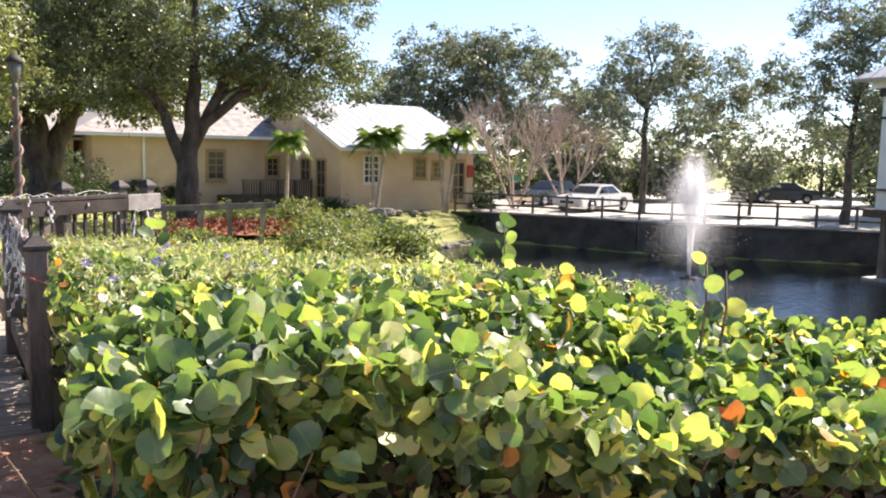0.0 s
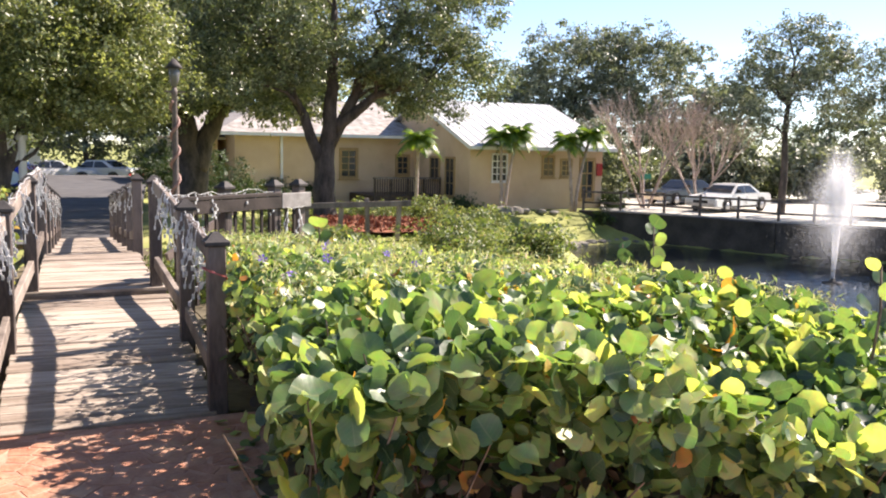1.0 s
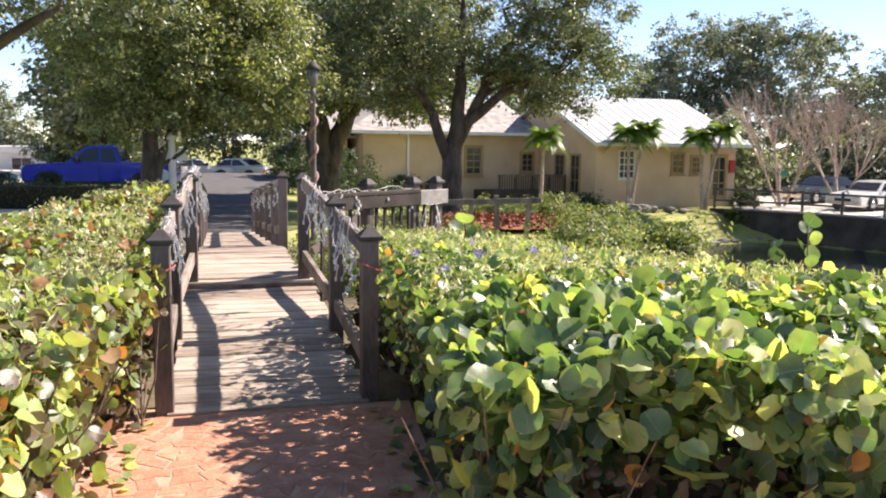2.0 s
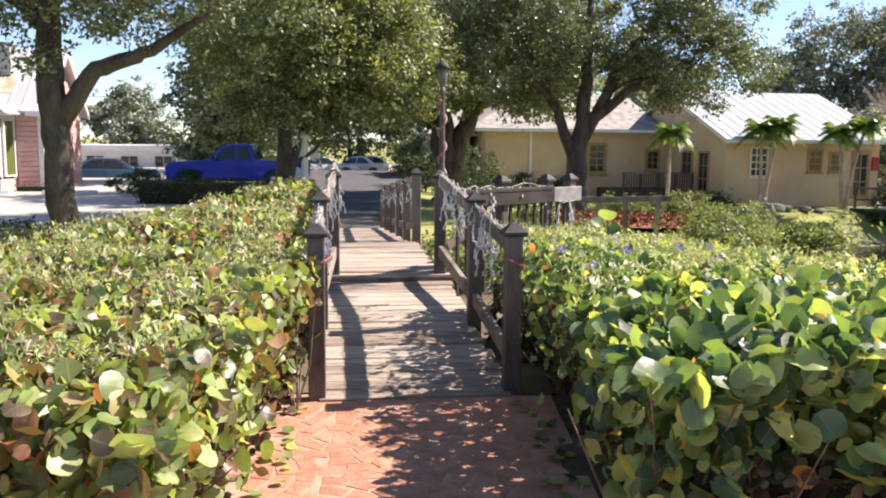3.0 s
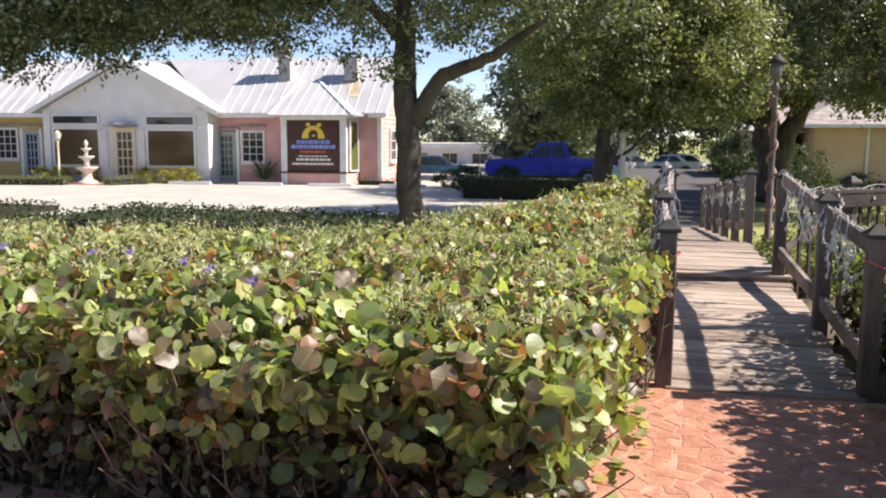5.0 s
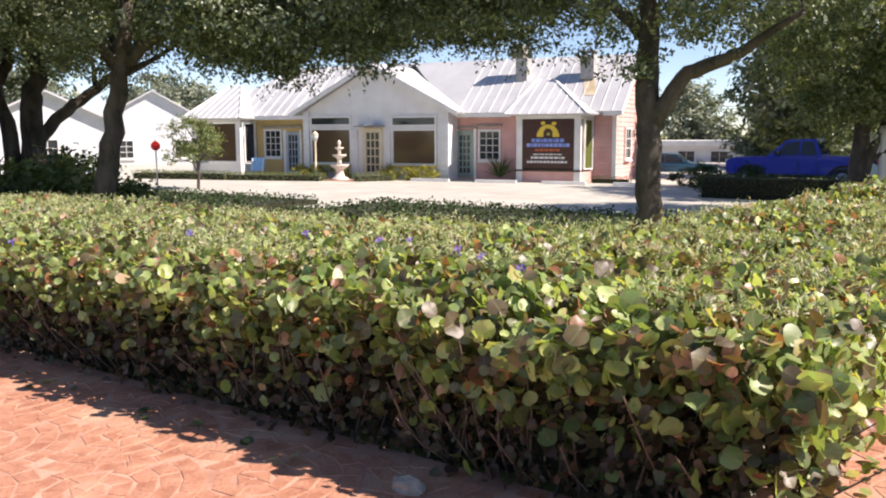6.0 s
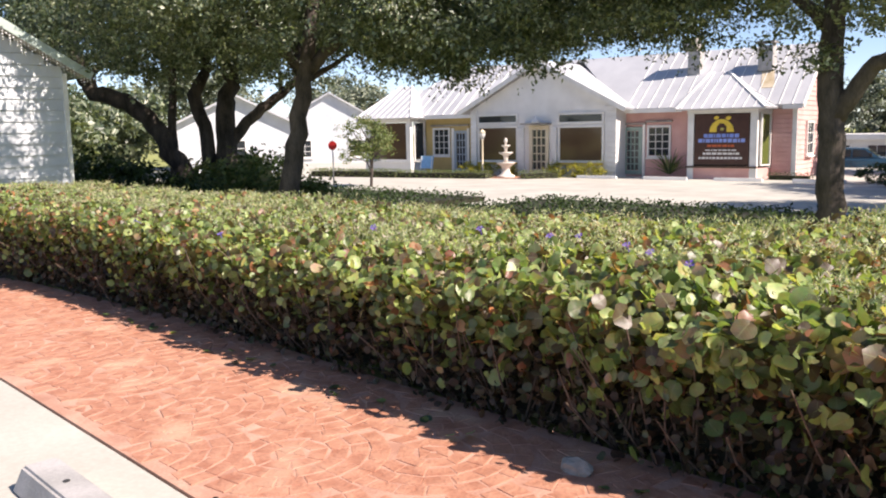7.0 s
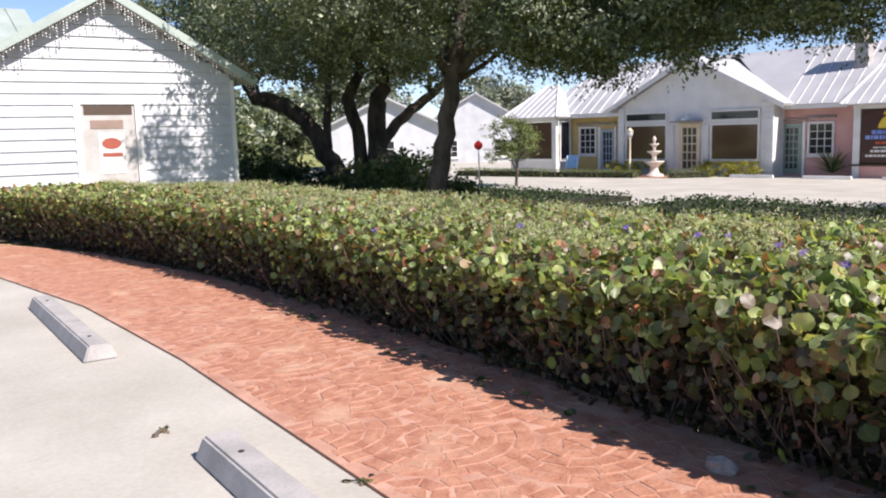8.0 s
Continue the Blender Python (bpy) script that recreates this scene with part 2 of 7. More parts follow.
def lathe(bm, prof, seg=16, at=(0, 0, 0)):
    """A turned body out of (radius, height) pairs."""
    rings = [[bm.verts.new((at[0] + r * math.cos(2 * math.pi * k / seg), at[1] + r * math.sin(2 * math.pi * k / seg), at[2] + z)) for k in range(seg)] for r, z in prof]
    for r0, r1 in zip(rings, rings[1:]):
        for k in range(seg):
            bm.faces.new((r0[k], r0[(k + 1) % seg], r1[(k + 1) % seg], r1[k])).smooth = True
    bm.faces.new(rings[-1]), bm.faces.new(list(reversed(rings[0])))


def prism(bm, outline, z0, z1):
    lo, hi = [bm.verts.new((*p, z0)) for p in outline], [bm.verts.new((*p, z1)) for p in outline]
    n = len(outline)
    bm.faces.new(hi), bm.faces.new(list(reversed(lo)))
    for i in range(n):
        bm.faces.new((lo[i], lo[(i + 1) % n], hi[(i + 1) % n], hi[i]))


def array_mesh(name, V, F, material, parent=None, label="", kind="", leaf_uv=None):
    """One mesh out of numpy corners and triangles; leaf_uv: each corner's place on its own leaf."""
    me = bpy.data.meshes.new(name)
    me.vertices.add(len(V))
    me.vertices.foreach_set("co", V.astype(np.float32).ravel())
    me.loops.add(F.size)
    me.loops.foreach_set("vertex_index", F.astype(np.int32).ravel())
    me.polygons.add(len(F))
    me.polygons.foreach_set("loop_start", np.arange(0, F.size, F.shape[1], dtype=np.int32))
    me.update(calc_edges=True)
    me.validate()
    if leaf_uv is not None:
        me.attributes.new("leaf_uv", "FLOAT_VECTOR", "POINT").data.foreach_set("vector", leaf_uv.astype(np.float32).ravel())
    me.materials.append(material)
    ob = new(name, me)
    if parent:
        ob.parent = parent
    return tagged(ob, label, kind=kind)


def round_leaf():
    """A sea grape leaf one across: round, notched at the stalk, cupped along its rib, wavy at the rim. Corners and triangles."""
    a = np.linspace(0.12, 2 * np.pi - 0.12, 12)
    rim = np.stack([np.sin(a) * 0.5, 0.42 - np.cos(a) * 0.47, 0.1 * np.abs(np.sin(a)) ** 1.5 + 0.035 * np.sin(3 * a + 0.6)], 1)
    V = np.vstack([[0, 0.4, -0.03], [0, 0.06, 0.0], rim])
    F = [(0, 1, 2)] + [(0, i, i + 1) for i in range(2, 13)] + [(0, 13, 1)]
    return V, np.array(F)


def small_leaf():
    V = np.array([[0, 0, 0], [0.28, 0.5, 0.06], [0, 1, -0.05], [-0.28, 0.5, 0.06]])
    return V, np.array([(0, 1, 2), (0, 2, 3)])


def needle_leaf():
    V = np.array([[0, 0, 0], [0.09, 0.45, 0.04], [0, 1, -0.1], [-0.09, 0.45, 0.04]])
    return V, np.array([(0, 1, 2), (0, 2, 3)])


def frames_for(rng, normals):
    n = normals / np.linalg.norm(normals, axis=1, keepdims=True)
    r = rng.normal(size=n.shape)
    x = np.cross(n, r)
    x /= np.linalg.norm(x, axis=1, keepdims=True) + 1e-9
    y = np.cross(n, x)
    return np.stack([x, y, n], 2)


def leaves(name, rng, P, normals, size, shape, material, parent, label="", kind="stuff"):
    V, F = shape()
    A = frames_for(rng, normals)
    sq = np.ones((len(P), 3))
    sq[:, 0] = rng.uniform(0.6, 1.15, len(P))
    sq[:, 2] = rng.uniform(-0.9, 1.8, len(P)) if shape is round_leaf else rng.uniform(-1.6, 4.0, len(P))
    local = V[None] * sq[:, None]
    if shape is round_leaf:   # no two alike: a bent blade, a crumpled and ragged rim
        bend = rng.normal(size=(len(P), 1)) * 0.35
        local[:, :, 2] += bend * (V[None, :, 1] - 0.4) ** 2 + rng.normal(size=(len(P), len(V))) * 0.035
        local[:, 2:, :2] *= rng.uniform(0.93, 1.06, (len(P), len(V) - 2, 1))
    W = np.einsum("nij,nkj->nki", A, local) * size[:, None, None] + P[:, None]
    Fa = F[None] + (np.arange(len(P)) * len(V))[:, None, None]
    uv = np.tile(V, (len(P), 1)) if shape is round_leaf else None
    return array_mesh(name, W.reshape(-1, 3), Fa.reshape(-1, 3), material, parent, label, kind, uv)


def crown_points(rng, blobs, clumps, per, spread):
    """Leaf places: lumpy clumps through the blobs (centre and radii), denser towards their outside, in each clump sprays of leaves."""
    blobs = np.array(blobs, float)
    vol = blobs[:, 3] * blobs[:, 4] * blobs[:, 5]
    many = int(clumps * 1.7)
    which = rng.choice(len(blobs), many, p=vol ** 0.75 / (vol ** 0.75).sum())
    d = rng.normal(size=(many, 3))
    d /= np.linalg.norm(d, axis=1, keepdims=True)
    c = blobs[which, :3] + d * blobs[which, 3:] * rng.uniform(0.25, 1.0, (many, 1)) ** 0.5 * rng.uniform(0.85, 1.12, (many, 1))
    lump = np.array([noise.noise((q[0] * 0.8, q[1] * 0.8, q[2] * 1.1 + vol[0])) for q in c]) + rng.uniform(-0.22, 0.22, many)
    keep = np.argsort(-lump)[:clumps]
    c, which = c[keep], which[keep]
    hang = rng.uniform(0, 1, clumps) < 0.15
    c[hang, 2] -= rng.uniform(0.1, 0.5, hang.sum()) * np.minimum(1, blobs[which[hang], 5] / 1.5)
    sprays = max(1, clumps * per // 8)
    k = rng.integers(0, clumps, sprays)
    off = rng.normal(size=(sprays, 3)) * spread * 0.85 * rng.uniform(0.5, 1.3, (clumps, 1))[k]
    off[:, 2] *= 0.65
    at = np.repeat(c[k] + off, 8, 0) + rng.normal(size=(sprays * 8, 3)) * spread * np.array([0.24, 0.24, 0.14])
    nrm = off / spread * 0.8 + rng.normal(size=off.shape) * 0.55 + np.array([0, 0, 0.8])
    return c, at, np.repeat(nrm, 8, 0) + rng.normal(size=at.shape) * 0.5


def tree(name, label, at, stems, blobs, clumps, per, spread, leaf, seed, leaf_mat=None, bark=None, limbs=14, group="", limb_top=0.07, reach=2.4):
    """A tree: stems are paths of (x, y, z, radius) from its foot, blobs the masses of its crown."""
    rng = np.random.default_rng(seed)
    top = thing(name, label, "tree", at, 0, group)
    for si, st in enumerate(stems):
        bm = bmesh.new()
        pts, rad = [Vector(p[:3]) for p in st], [p[3] for p in st]
        fine, fr = [], []
        for i in range(len(pts) - 1):
            for s in range(4):
                u = s / 4
                p = pts[i].lerp(pts[i + 1], u)
                fine.append(p + Vector(rng.normal(size=3)) * rad[i] * 0.12)
                fr.append(rad[i] * (1 - u) + rad[i + 1] * u)
        fine.append(pts[-1]), fr.append(rad[-1])
        tube(bm, fine, fr, 10)
        part("limb" if si else "trunk", bm, bark or M_BARK, top)
    c, P, nrm = crown_points(rng, blobs, clumps, per, spread)
    ends = [tuple(a + (b_ - a) * u for a, b_ in zip(st[i], st[i + 1])) for st in stems for i in range(max(1, len(st) // 3), len(st) - 1) for u in (0.0, 0.25, 0.5, 0.75)] + [st[-1] for st in stems]
    done = 0
    for i in rng.permutation(len(c)):
        e = min(ends, key=lambda q: (Vector(q[:3]) - Vector(c[i])).length + 4.0 * max(0, q[2] + 0.7 - c[i][2]))
        limb_r = min(limb_top, max(0.02, e[3] * 0.6))
        a, b = Vector(e[:3]), Vector(c[i])
        if done >= limbs:
            break
        if (b - a).length > reach or b.z < a.z + 0.1:
            continue
        done += 1
        mid = a.lerp(b, 0.5) + Vector(rng.normal(size=3)) * (b - a).length * 0.1 + Vector((0, 0, 0.12 * (b - a).length))
        bm = bmesh.new()
        tube(bm, [a, a.lerp(mid, 0.6), mid, mid.lerp(b, 0.6), b], [limb_r, limb_r * 0.85, limb_r * 0.65, limb_r * 0.4, limb_r * 0.15], 6)
        part("branch", bm, bark or M_BARK, top)
    leaves("crown", rng, P, nrm, leaf * 1.15 * rng.uniform(0.6, 1.3, len(P)), small_leaf, leaf_mat or M_OAK, top)
    return top


def smooth(a, b, v):
    t = min(1, max(0, (v - a) / (b - a)))
    return t * t * (3 - 2 * t)


# ---- ground, paths and lots ----
POND = [(10.3, 16), (11.8, 27), (12.6, 31.3), (14.5, 32.6), (15.5, 35.3), (20.3, 37.2), (22.4, 36.4), (25.4, 31.5), (28.6, 28.4), (32.4, 25.2), (37, 20), (39, 11), (33, 4), (22, 2.5), (9.5, 4.5), (7.6, 9.5)]
WATER_Z = -3.0


def pond_distance(x, y):
    """Metres to the water's edge, negative on the water."""
    best, inside = 1e9, False
    for (x0, y0), (x1, y1) in zip(POND, POND[1:] + POND[:1]):
        dx, dy = x1 - x0, y1 - y0
        t = min(1, max(0, ((x - x0) * dx + (y - y0) * dy) / (dx * dx + dy * dy)))
        best = min(best, math.hypot(x - x0 - t * dx, y - y0 - t * dy))
        if (y0 > y) != (y1 > y) and x < dx * (y - y0) / dy + x0:
            inside = not inside
    return -best if inside else best


def ground_z(x, y):
    left = -0.6 * smooth(4.6, 12, y)
    right = -1.5 * smooth(10, 42, y + 0.5 * max(x, 0))
    f = smooth(-3, 5, x)
    z = left * (1 - f) + right * f - 0.04
    z += 0.16 * math.exp(-((x - 5) ** 2 / 9 + (y - 21.5) ** 2 / 25))
    if x > -4:
        d = pond_distance(x, y)
        far = smooth(-2, 2, (x - 22) * 0.7 + (y - 34) * 0.7)   # behind the wall
        reach = 3.0 - 0.4 * far
        low = WATER_Z - 0.5 + 0.5 * smooth(-2.5, 0, d)
        z = low + (z - low) * smooth(-0.1, reach, d) if d < reach else z
    return z


bm = bmesh.new()
xs = [-900, -400, -200, -120, -80] + [-60 + 2 * i for i in range(22)] + [-16 + i for i in range(60)] + [44 + 4 * i for i in range(8)] + [90, 140, 240, 450, 900]
ys = [-900, -300, -100, -50, -25, -12] + [-6 + i for i in range(58)] + [52 + 3 * i for i in range(12)] + [100, 140, 240, 450, 900]
grid = [[bm.verts.new((x, y, ground_z(x, y) + (0 if abs(x) < 3 and y < 6 else 0.04 * noise.noise((x * 0.5, y * 0.5, 0))))) for y in ys] for x in xs]
for i in range(len(xs) - 1):
    for j in range(len(ys) - 1):
        bm.faces.new((grid[i][j], grid[i + 1][j], grid[i + 1][j + 1], grid[i][j + 1])).smooth = True
ground = tagged(part("ground", bm, M_GRASS, None, "rough grass ground with bare sandy patches"), category="ground", kind="structure")


def sheet(name, outline, z0, z1, material, label, category):
    b = bmesh.new()
    prism(b, outline, z0, z1)
    return tagged(part(name, b, material, None, label), category=category, kind="structure")


def inside(outline, x, y):
    odd = False
    for (x0, y0), (x1, y1) in zip(outline, outline[1:] + outline[:1]):
        if (y0 > y) != (y1 > y) and x < (x1 - x0) * (y - y0) / (y1 - y0) + x0:
            odd = not odd
    return odd


def drape(name, outline, step, lift, material, label, category, kind="structure"):
    """A thin cover laid over the ground inside an outline."""
    b = bmesh.new()
    x0, x1 = min(p[0] for p in outline), max(p[0] for p in outline)
    y0, y1 = min(p[1] for p in outline), max(p[1] for p in outline)
    at = {}
    for i in range(int((x1 - x0) / step) + 1):
        for j in range(int((y1 - y0) / step) + 1):
            if inside(outline, x0 + (i + 0.5) * step, y0 + (j + 0.5) * step):
                q = []
                for k, l in ((i, j), (i + 1, j), (i + 1, j + 1), (i, j + 1)):
                    if (k, l) not in at:
                        x, y = x0 + k * step, y0 + l * step
                        at[k, l] = b.verts.new((x + 0.3 * step * noise.noise((x, y, 3)), y + 0.3 * step * noise.noise((x, y, 7)), ground_z(x, y) + lift + 0.03 * noise.noise((x * 2, y * 2, 0))))
                    q.append(at[k, l])
                b.faces.new(q).smooth = True
    return tagged(part(name, b, material, None, label), category=category, kind=kind)


# red stamped path along the hedge with a spur to the bridge, pale concrete lots, the road
PATH = [(9, 0.42), (9, 2.25), (0.22, 2.25), (0.22, 4.72), (-1.42, 4.72), (-1.42, 2.14), (-7.0, 2.14), (-10.4, 1.84), (-13.4, 1.28), (-16.1, 0.2), (-18.4, -1.2), (-20, -3), (-18.6, -3.9), (-17.0, -2.3), (-14.8, -1.1), (-12.15, -0.2), (-9.2, 0.28), (-6.5, 0.42)]
footpath = sheet("pavement", PATH, -0.12, -0.0028, M_JOINT, "red stamped concrete footpath with a scalloped cobble pattern", "footpath")
sheet("pavement_lot", [(9, 0.41), (-6.5, 0.41), (-9.2, 0.268), (-12.15, -0.212), (-14.8, -1.115), (-17.0, -2.32), (-18.6, -3.92), (-18.6, -16), (9, -16)], -0.15, -0.014, M_CONC, "pale concrete parking lot in full sun", "parking lot")
sheet("pavement_court", [(-56, 16.5), (-3.6, 16.5), (-4.2, 34), (-12.0, 34), (-12, 60), (-56, 60)], -0.75, -0.55, M_CONC, "pale concrete courtyard before the shops", "parking lot")
sheet("road", [(-3.6, 18.2), (-1.1, 18.2), (-1.7, 38), (-2.0, 50.2), (-8.0, 50.2), (-5.6, 38)], -0.8, -0.53, M_ASPH, "dark asphalt lane shaded by trees", "road")
drape("road_cross", [(-60, 50), (30, 50), (30, 57), (-60, 57)], 2.0, 0.1, M_ASPH, "asphalt cross street", "road")
sheet("pavement_far", [(20.6, 39.0), (22.9, 36.6), (25.6, 31.9), (28.9, 28.8), (32.7, 25.6), (37.4, 20.3), (80, 20.3), (80, 62), (30, 62), (24, 48)], -2.4, -1.49, M_CONC, "sunlit pale paving beyond the pond wall", "parking lot")
mulch = drape("mulch_bed", [(1.8, 17.8), (3.0, 16.6), (4.4, 15.8), (5.4, 16.6), (6.6, 18.2), (7.2, 20.2), (8.0, 22), (7.6, 24.4), (6, 25.6), (4.1, 25.2), (2.2, 23)], 0.33, 0.1, M_MULCH, "bed of red bark mulch", "mulch bed")

# pond
m, nt, p, N, L = nodes_of("pond_water")
p.inputs["Base Color"].default_value = (0.012, 0.016, 0.016, 1)
p.inputs["Roughness"].default_value, p.inputs["IOR"].default_value = 0.03, 1.33
geo, mp, nz, bp = N("ShaderNodeNewGeometry"), N("ShaderNodeMapping"), N("ShaderNodeTexNoise"), N("ShaderNodeBump")
mp.inputs["Scale"].default_value = (1.0, 1.6, 1)
nz.inputs["Scale"].default_value, nz.inputs["Detail"].default_value = 3.0, 5
bp.inputs["Strength"].default_value, bp.inputs["Distance"].default_value = 0.6, 0.05
L(geo.outputs["Position"], mp.inputs[0]), L(mp.outputs[0], nz.inputs["Vector"]), L(nz.outputs[0], bp.inputs["Height"]), L(bp.outputs[0], p.inputs["Normal"])
M_WATER = m
bm = bmesh.new()
bm.faces.new([bm.verts.new((x, y, WATER_Z)) for x, y in ((4, 0), (42, 0), (42, 40), (4, 40))])
tagged(part("water", bm, M_WATER, None, "dark still pond water rippled by a fountain"), category="pond", kind="structure")
bm = bmesh.new()
wall_line = [(19.6, 39.6), (21.0, 38.2), (22.5, 36.5), (25.4, 31.6), (28.6, 28.5), (32.4, 25.3), (37, 20.1), (39.2, 11)]
for (x0, y0), (x1, y1) in zip(wall_line, wall_line[1:]):
    beam(bm, (x0, y0, -2.6), (x1, y1, -2.6), 0.3, 2.0)
    beam(bm, (x0, y0, -1.58), (x1, y1, -1.58), 0.42, 0.1, 0.01)
tagged(part("wall_pond", bm, M_WALLDARK, None, "dark weathered retaining wall of the pond"), category="retaining wall", kind="structure")

# ---- the two hedges ----
def hedge(name, label, material, strips, seed, size, top_density, side_density, near=None, fine=None):
    """strips: (outline, height function); leaves over top and sides, on twigs and a near-black filler painted as inner
    shade. near: (x0, x1, y0, y1) of the leaves made singly.
    """
    rng = np.random.default_rng(seed)
    top = thing(name, label, "hedge", (strips[0][0][0][0], strips[0][0][0][1], 0))
    inv = Matrix.Translation((-strips[0][0][0][0], -strips[0][0][0][1], 0))
    off = np.array([strips[0][0][0][0], strips[0][0][0][1], 0])
    P, Nn, G, D = [], [], [], []
    shade_core, twigs = bmesh.new(), bmesh.new()
    for outline, height in strips:
        if sum(a[0] * c[1] - c[0] * a[1] for a, c in zip(outline, outline[1:] + outline[:1])) < 0:
            outline = outline[::-1]
        inner = []
        for (px, py), (x, y), (qx, qy) in zip(outline[-1:] + outline, outline, outline[1:] + outline[:1]):
            e, f = Vector((x - px, y - py)).normalized(), Vector((qx - x, qy - y)).normalized()
            k = Vector((-e.y - f.y, e.x + f.x))
            k *= 0.4 / max(0.5, k.length / 2) / k.length
            inner.append((x + k.x, y + k.y))
        lo = [shade_core.verts.new((x, y, ground_z(x, y) - 0.1)) for x, y in inner]
        hi = [shade_core.verts.new((x, y, height(x, y) - 0.3)) for x, y in inner]
        shade_core.faces.new(hi)
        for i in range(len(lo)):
            shade_core.faces.new((lo[i], lo[(i + 1) % len(lo)], hi[(i + 1) % len(lo)], hi[i]))
        o = np.array(outline)
        x0, y0, x1, y1 = *o.min(0), *o.max(0)
        n = int((x1 - x0) * (y1 - y0) * top_density)
        q = np.stack([rng.uniform(x0, x1, n), rng.uniform(y0, y1, n)], 1)
        keep = np.zeros(n, bool)
        for (ax, ay), (bx, by) in zip(outline, outline[1:] + outline[:1]):
            cross = ((ay > q[:, 1]) != (by > q[:, 1])) & (q[:, 0] < (bx - ax) * (q[:, 1] - ay) / (by - ay + 1e-12) + ax)
            keep ^= cross
        q = q[keep]
        hz = np.array([height(*v) for v in q])
        bumpy = np.array([noise.noise((v[0] * 1.7, v[1] * 1.7, seed)) * 0.08 + noise.noise((v[0] * 6, v[1] * 6, seed)) * 0.06 for v in q])
        P.append(np.column_stack([q, hz + bumpy - rng.uniform(0, 1, len(q)) ** 2 * 0.28]))
        Nn.append(rng.normal(size=(len(q), 3)) * 0.95 + np.array([0.35, -0.05, 0.85]))
        if fine:
            f = q[np.array([noise.noise((v[0] * 2.3, v[1] * 2.3, 9)) > fine[1] and v[1] > fine[0] for v in q])]
            f = np.repeat(f, fine[2], 0) + rng.normal(size=(len(f) * fine[2], 2)) * 0.03
            G.append(np.column_stack([f, np.array([height(*v) for v in f]) + rng.uniform(-0.08, 0.07, len(f))]))
        for (ax, ay), (bx, by) in zip(outline, outline[1:] + outline[:1]):
            ln = math.hypot(bx - ax, by - ay)
            n = int(ln * 0.95 * side_density)
            u = rng.uniform(0, 1, n)
            sx, sy = ax + (bx - ax) * u, ay + (by - ay) * u
            nx, ny = (by - ay) / ln, -(bx - ax) / ln
            v = rng.uniform(0.0, 1, n) ** 0.38
            g = np.array([ground_z(a, b) for a, b in zip(sx, sy)])
            h = np.array([height(a, b) for a, b in zip(sx, sy)])
            inn = rng.uniform(-0.06, 0.38, n) + (0.05 + 0.12 * max(0, -ny)) * (1 - v) ** 0.6 + 0.16 * np.array([noise.noise((a * 2, b * 2, c * 2)) for a, b, c in zip(sx, sy, v)])
            P.append(np.column_stack([sx - nx * inn, sy - ny * inn, g + 0.05 + (h - g - 0.05) * v]))
            low = (1 - np.clip((v - 0.45) / 0.4, 0, 1))[:, None]
            Nn.append(rng.normal(size=(n, 3)) * 0.7 + np.array([0.2 + nx * 0.8, ny * 0.8, 0.35]) - low * np.array([0.2, ny * 0.65, 0.3]))
            # dark brown leaves set back from the side, in its lower three quarters
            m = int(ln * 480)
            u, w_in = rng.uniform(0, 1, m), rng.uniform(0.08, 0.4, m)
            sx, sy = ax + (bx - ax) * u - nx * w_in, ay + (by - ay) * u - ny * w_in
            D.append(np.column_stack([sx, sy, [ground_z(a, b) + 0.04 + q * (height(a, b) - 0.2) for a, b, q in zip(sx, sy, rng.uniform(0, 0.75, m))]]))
            for k in range(int(ln * 17)):
                t = rng.uniform()
                a = Vector((ax + (bx - ax) * t - nx * 0.3, ay + (by - ay) * t - ny * 0.3, 0))
                a.z = ground_z(a.x, a.y)
                b = a + Vector((nx * rng.uniform(0, 0.32) + rng.normal() * 0.12, ny * rng.uniform(0, 0.32) + rng.normal() * 0.12, (height(a.x, a.y) - a.z) * rng.uniform(0.4, 1.0)))
                mid = a.lerp(b, 0.5) + Vector(rng.normal(size=3)) * 0.05
                tube(twigs, [a, mid, b], [0.008, 0.006, 0.003], 4, False)
    P, Nn = np.vstack(P), np.vstack(Nn)
    bmesh.ops.transform(shade_core, matrix=inv, verts=shade_core.verts)
    bmesh.ops.transform(twigs, matrix=inv, verts=twigs.verts)
    part("shade_core", shade_core, M_SHADE_CORE, top)
    part("twig_tangle", twigs, M_TWIG, top)
    D = np.vstack(D)
    leaves("old_leaf_mass", rng, D - off, rng.normal(size=D.shape), rng.uniform(0.03, 0.07, len(D)), round_leaf, M_INNER_LEAF, top, "dull dark brown leaves low inside the hedge")
    s = size(P) * rng.uniform(0.5, 1.3, len(P)) * np.where(rng.uniform(0, 1, len(P)) < 0.12, 1.2, 1)
    single = np.zeros(len(P), bool)
    if near:
        hit = np.where((P[:, 0] > near[0]) & (P[:, 0] < near[1]) & (P[:, 1] > near[2]) & (P[:, 1] < near[3]) & (P[:, 2] > 0.35))[0]
        single[rng.permutation(hit)[:280]] = True
        V, F = round_leaf()
        meshes = []
        for k in range(4):
            Vk = V * np.array([1, 1, (0.4, 1.4, -0.7, 2.2)[k]])
            ob = array_mesh("leaf", Vk, F, material, top, leaf_uv=V)
            meshes.append(ob.data)
            bpy.data.objects.remove(ob)
        A = frames_for(rng, Nn)
        for i in np.where(single)[0]:
            ob = new("leaf", meshes[i % 4])
            ob.parent = top
            ob.matrix_basis = Matrix.Translation(P[i] - off) @ Matrix([list(r) for r in A[i]]).to_4x4() @ Matrix.Diagonal((s[i], s[i], s[i], 1))
    leaves("leaf_mass", rng, (P - off)[~single], Nn[~single], s[~single], round_leaf, material, top)
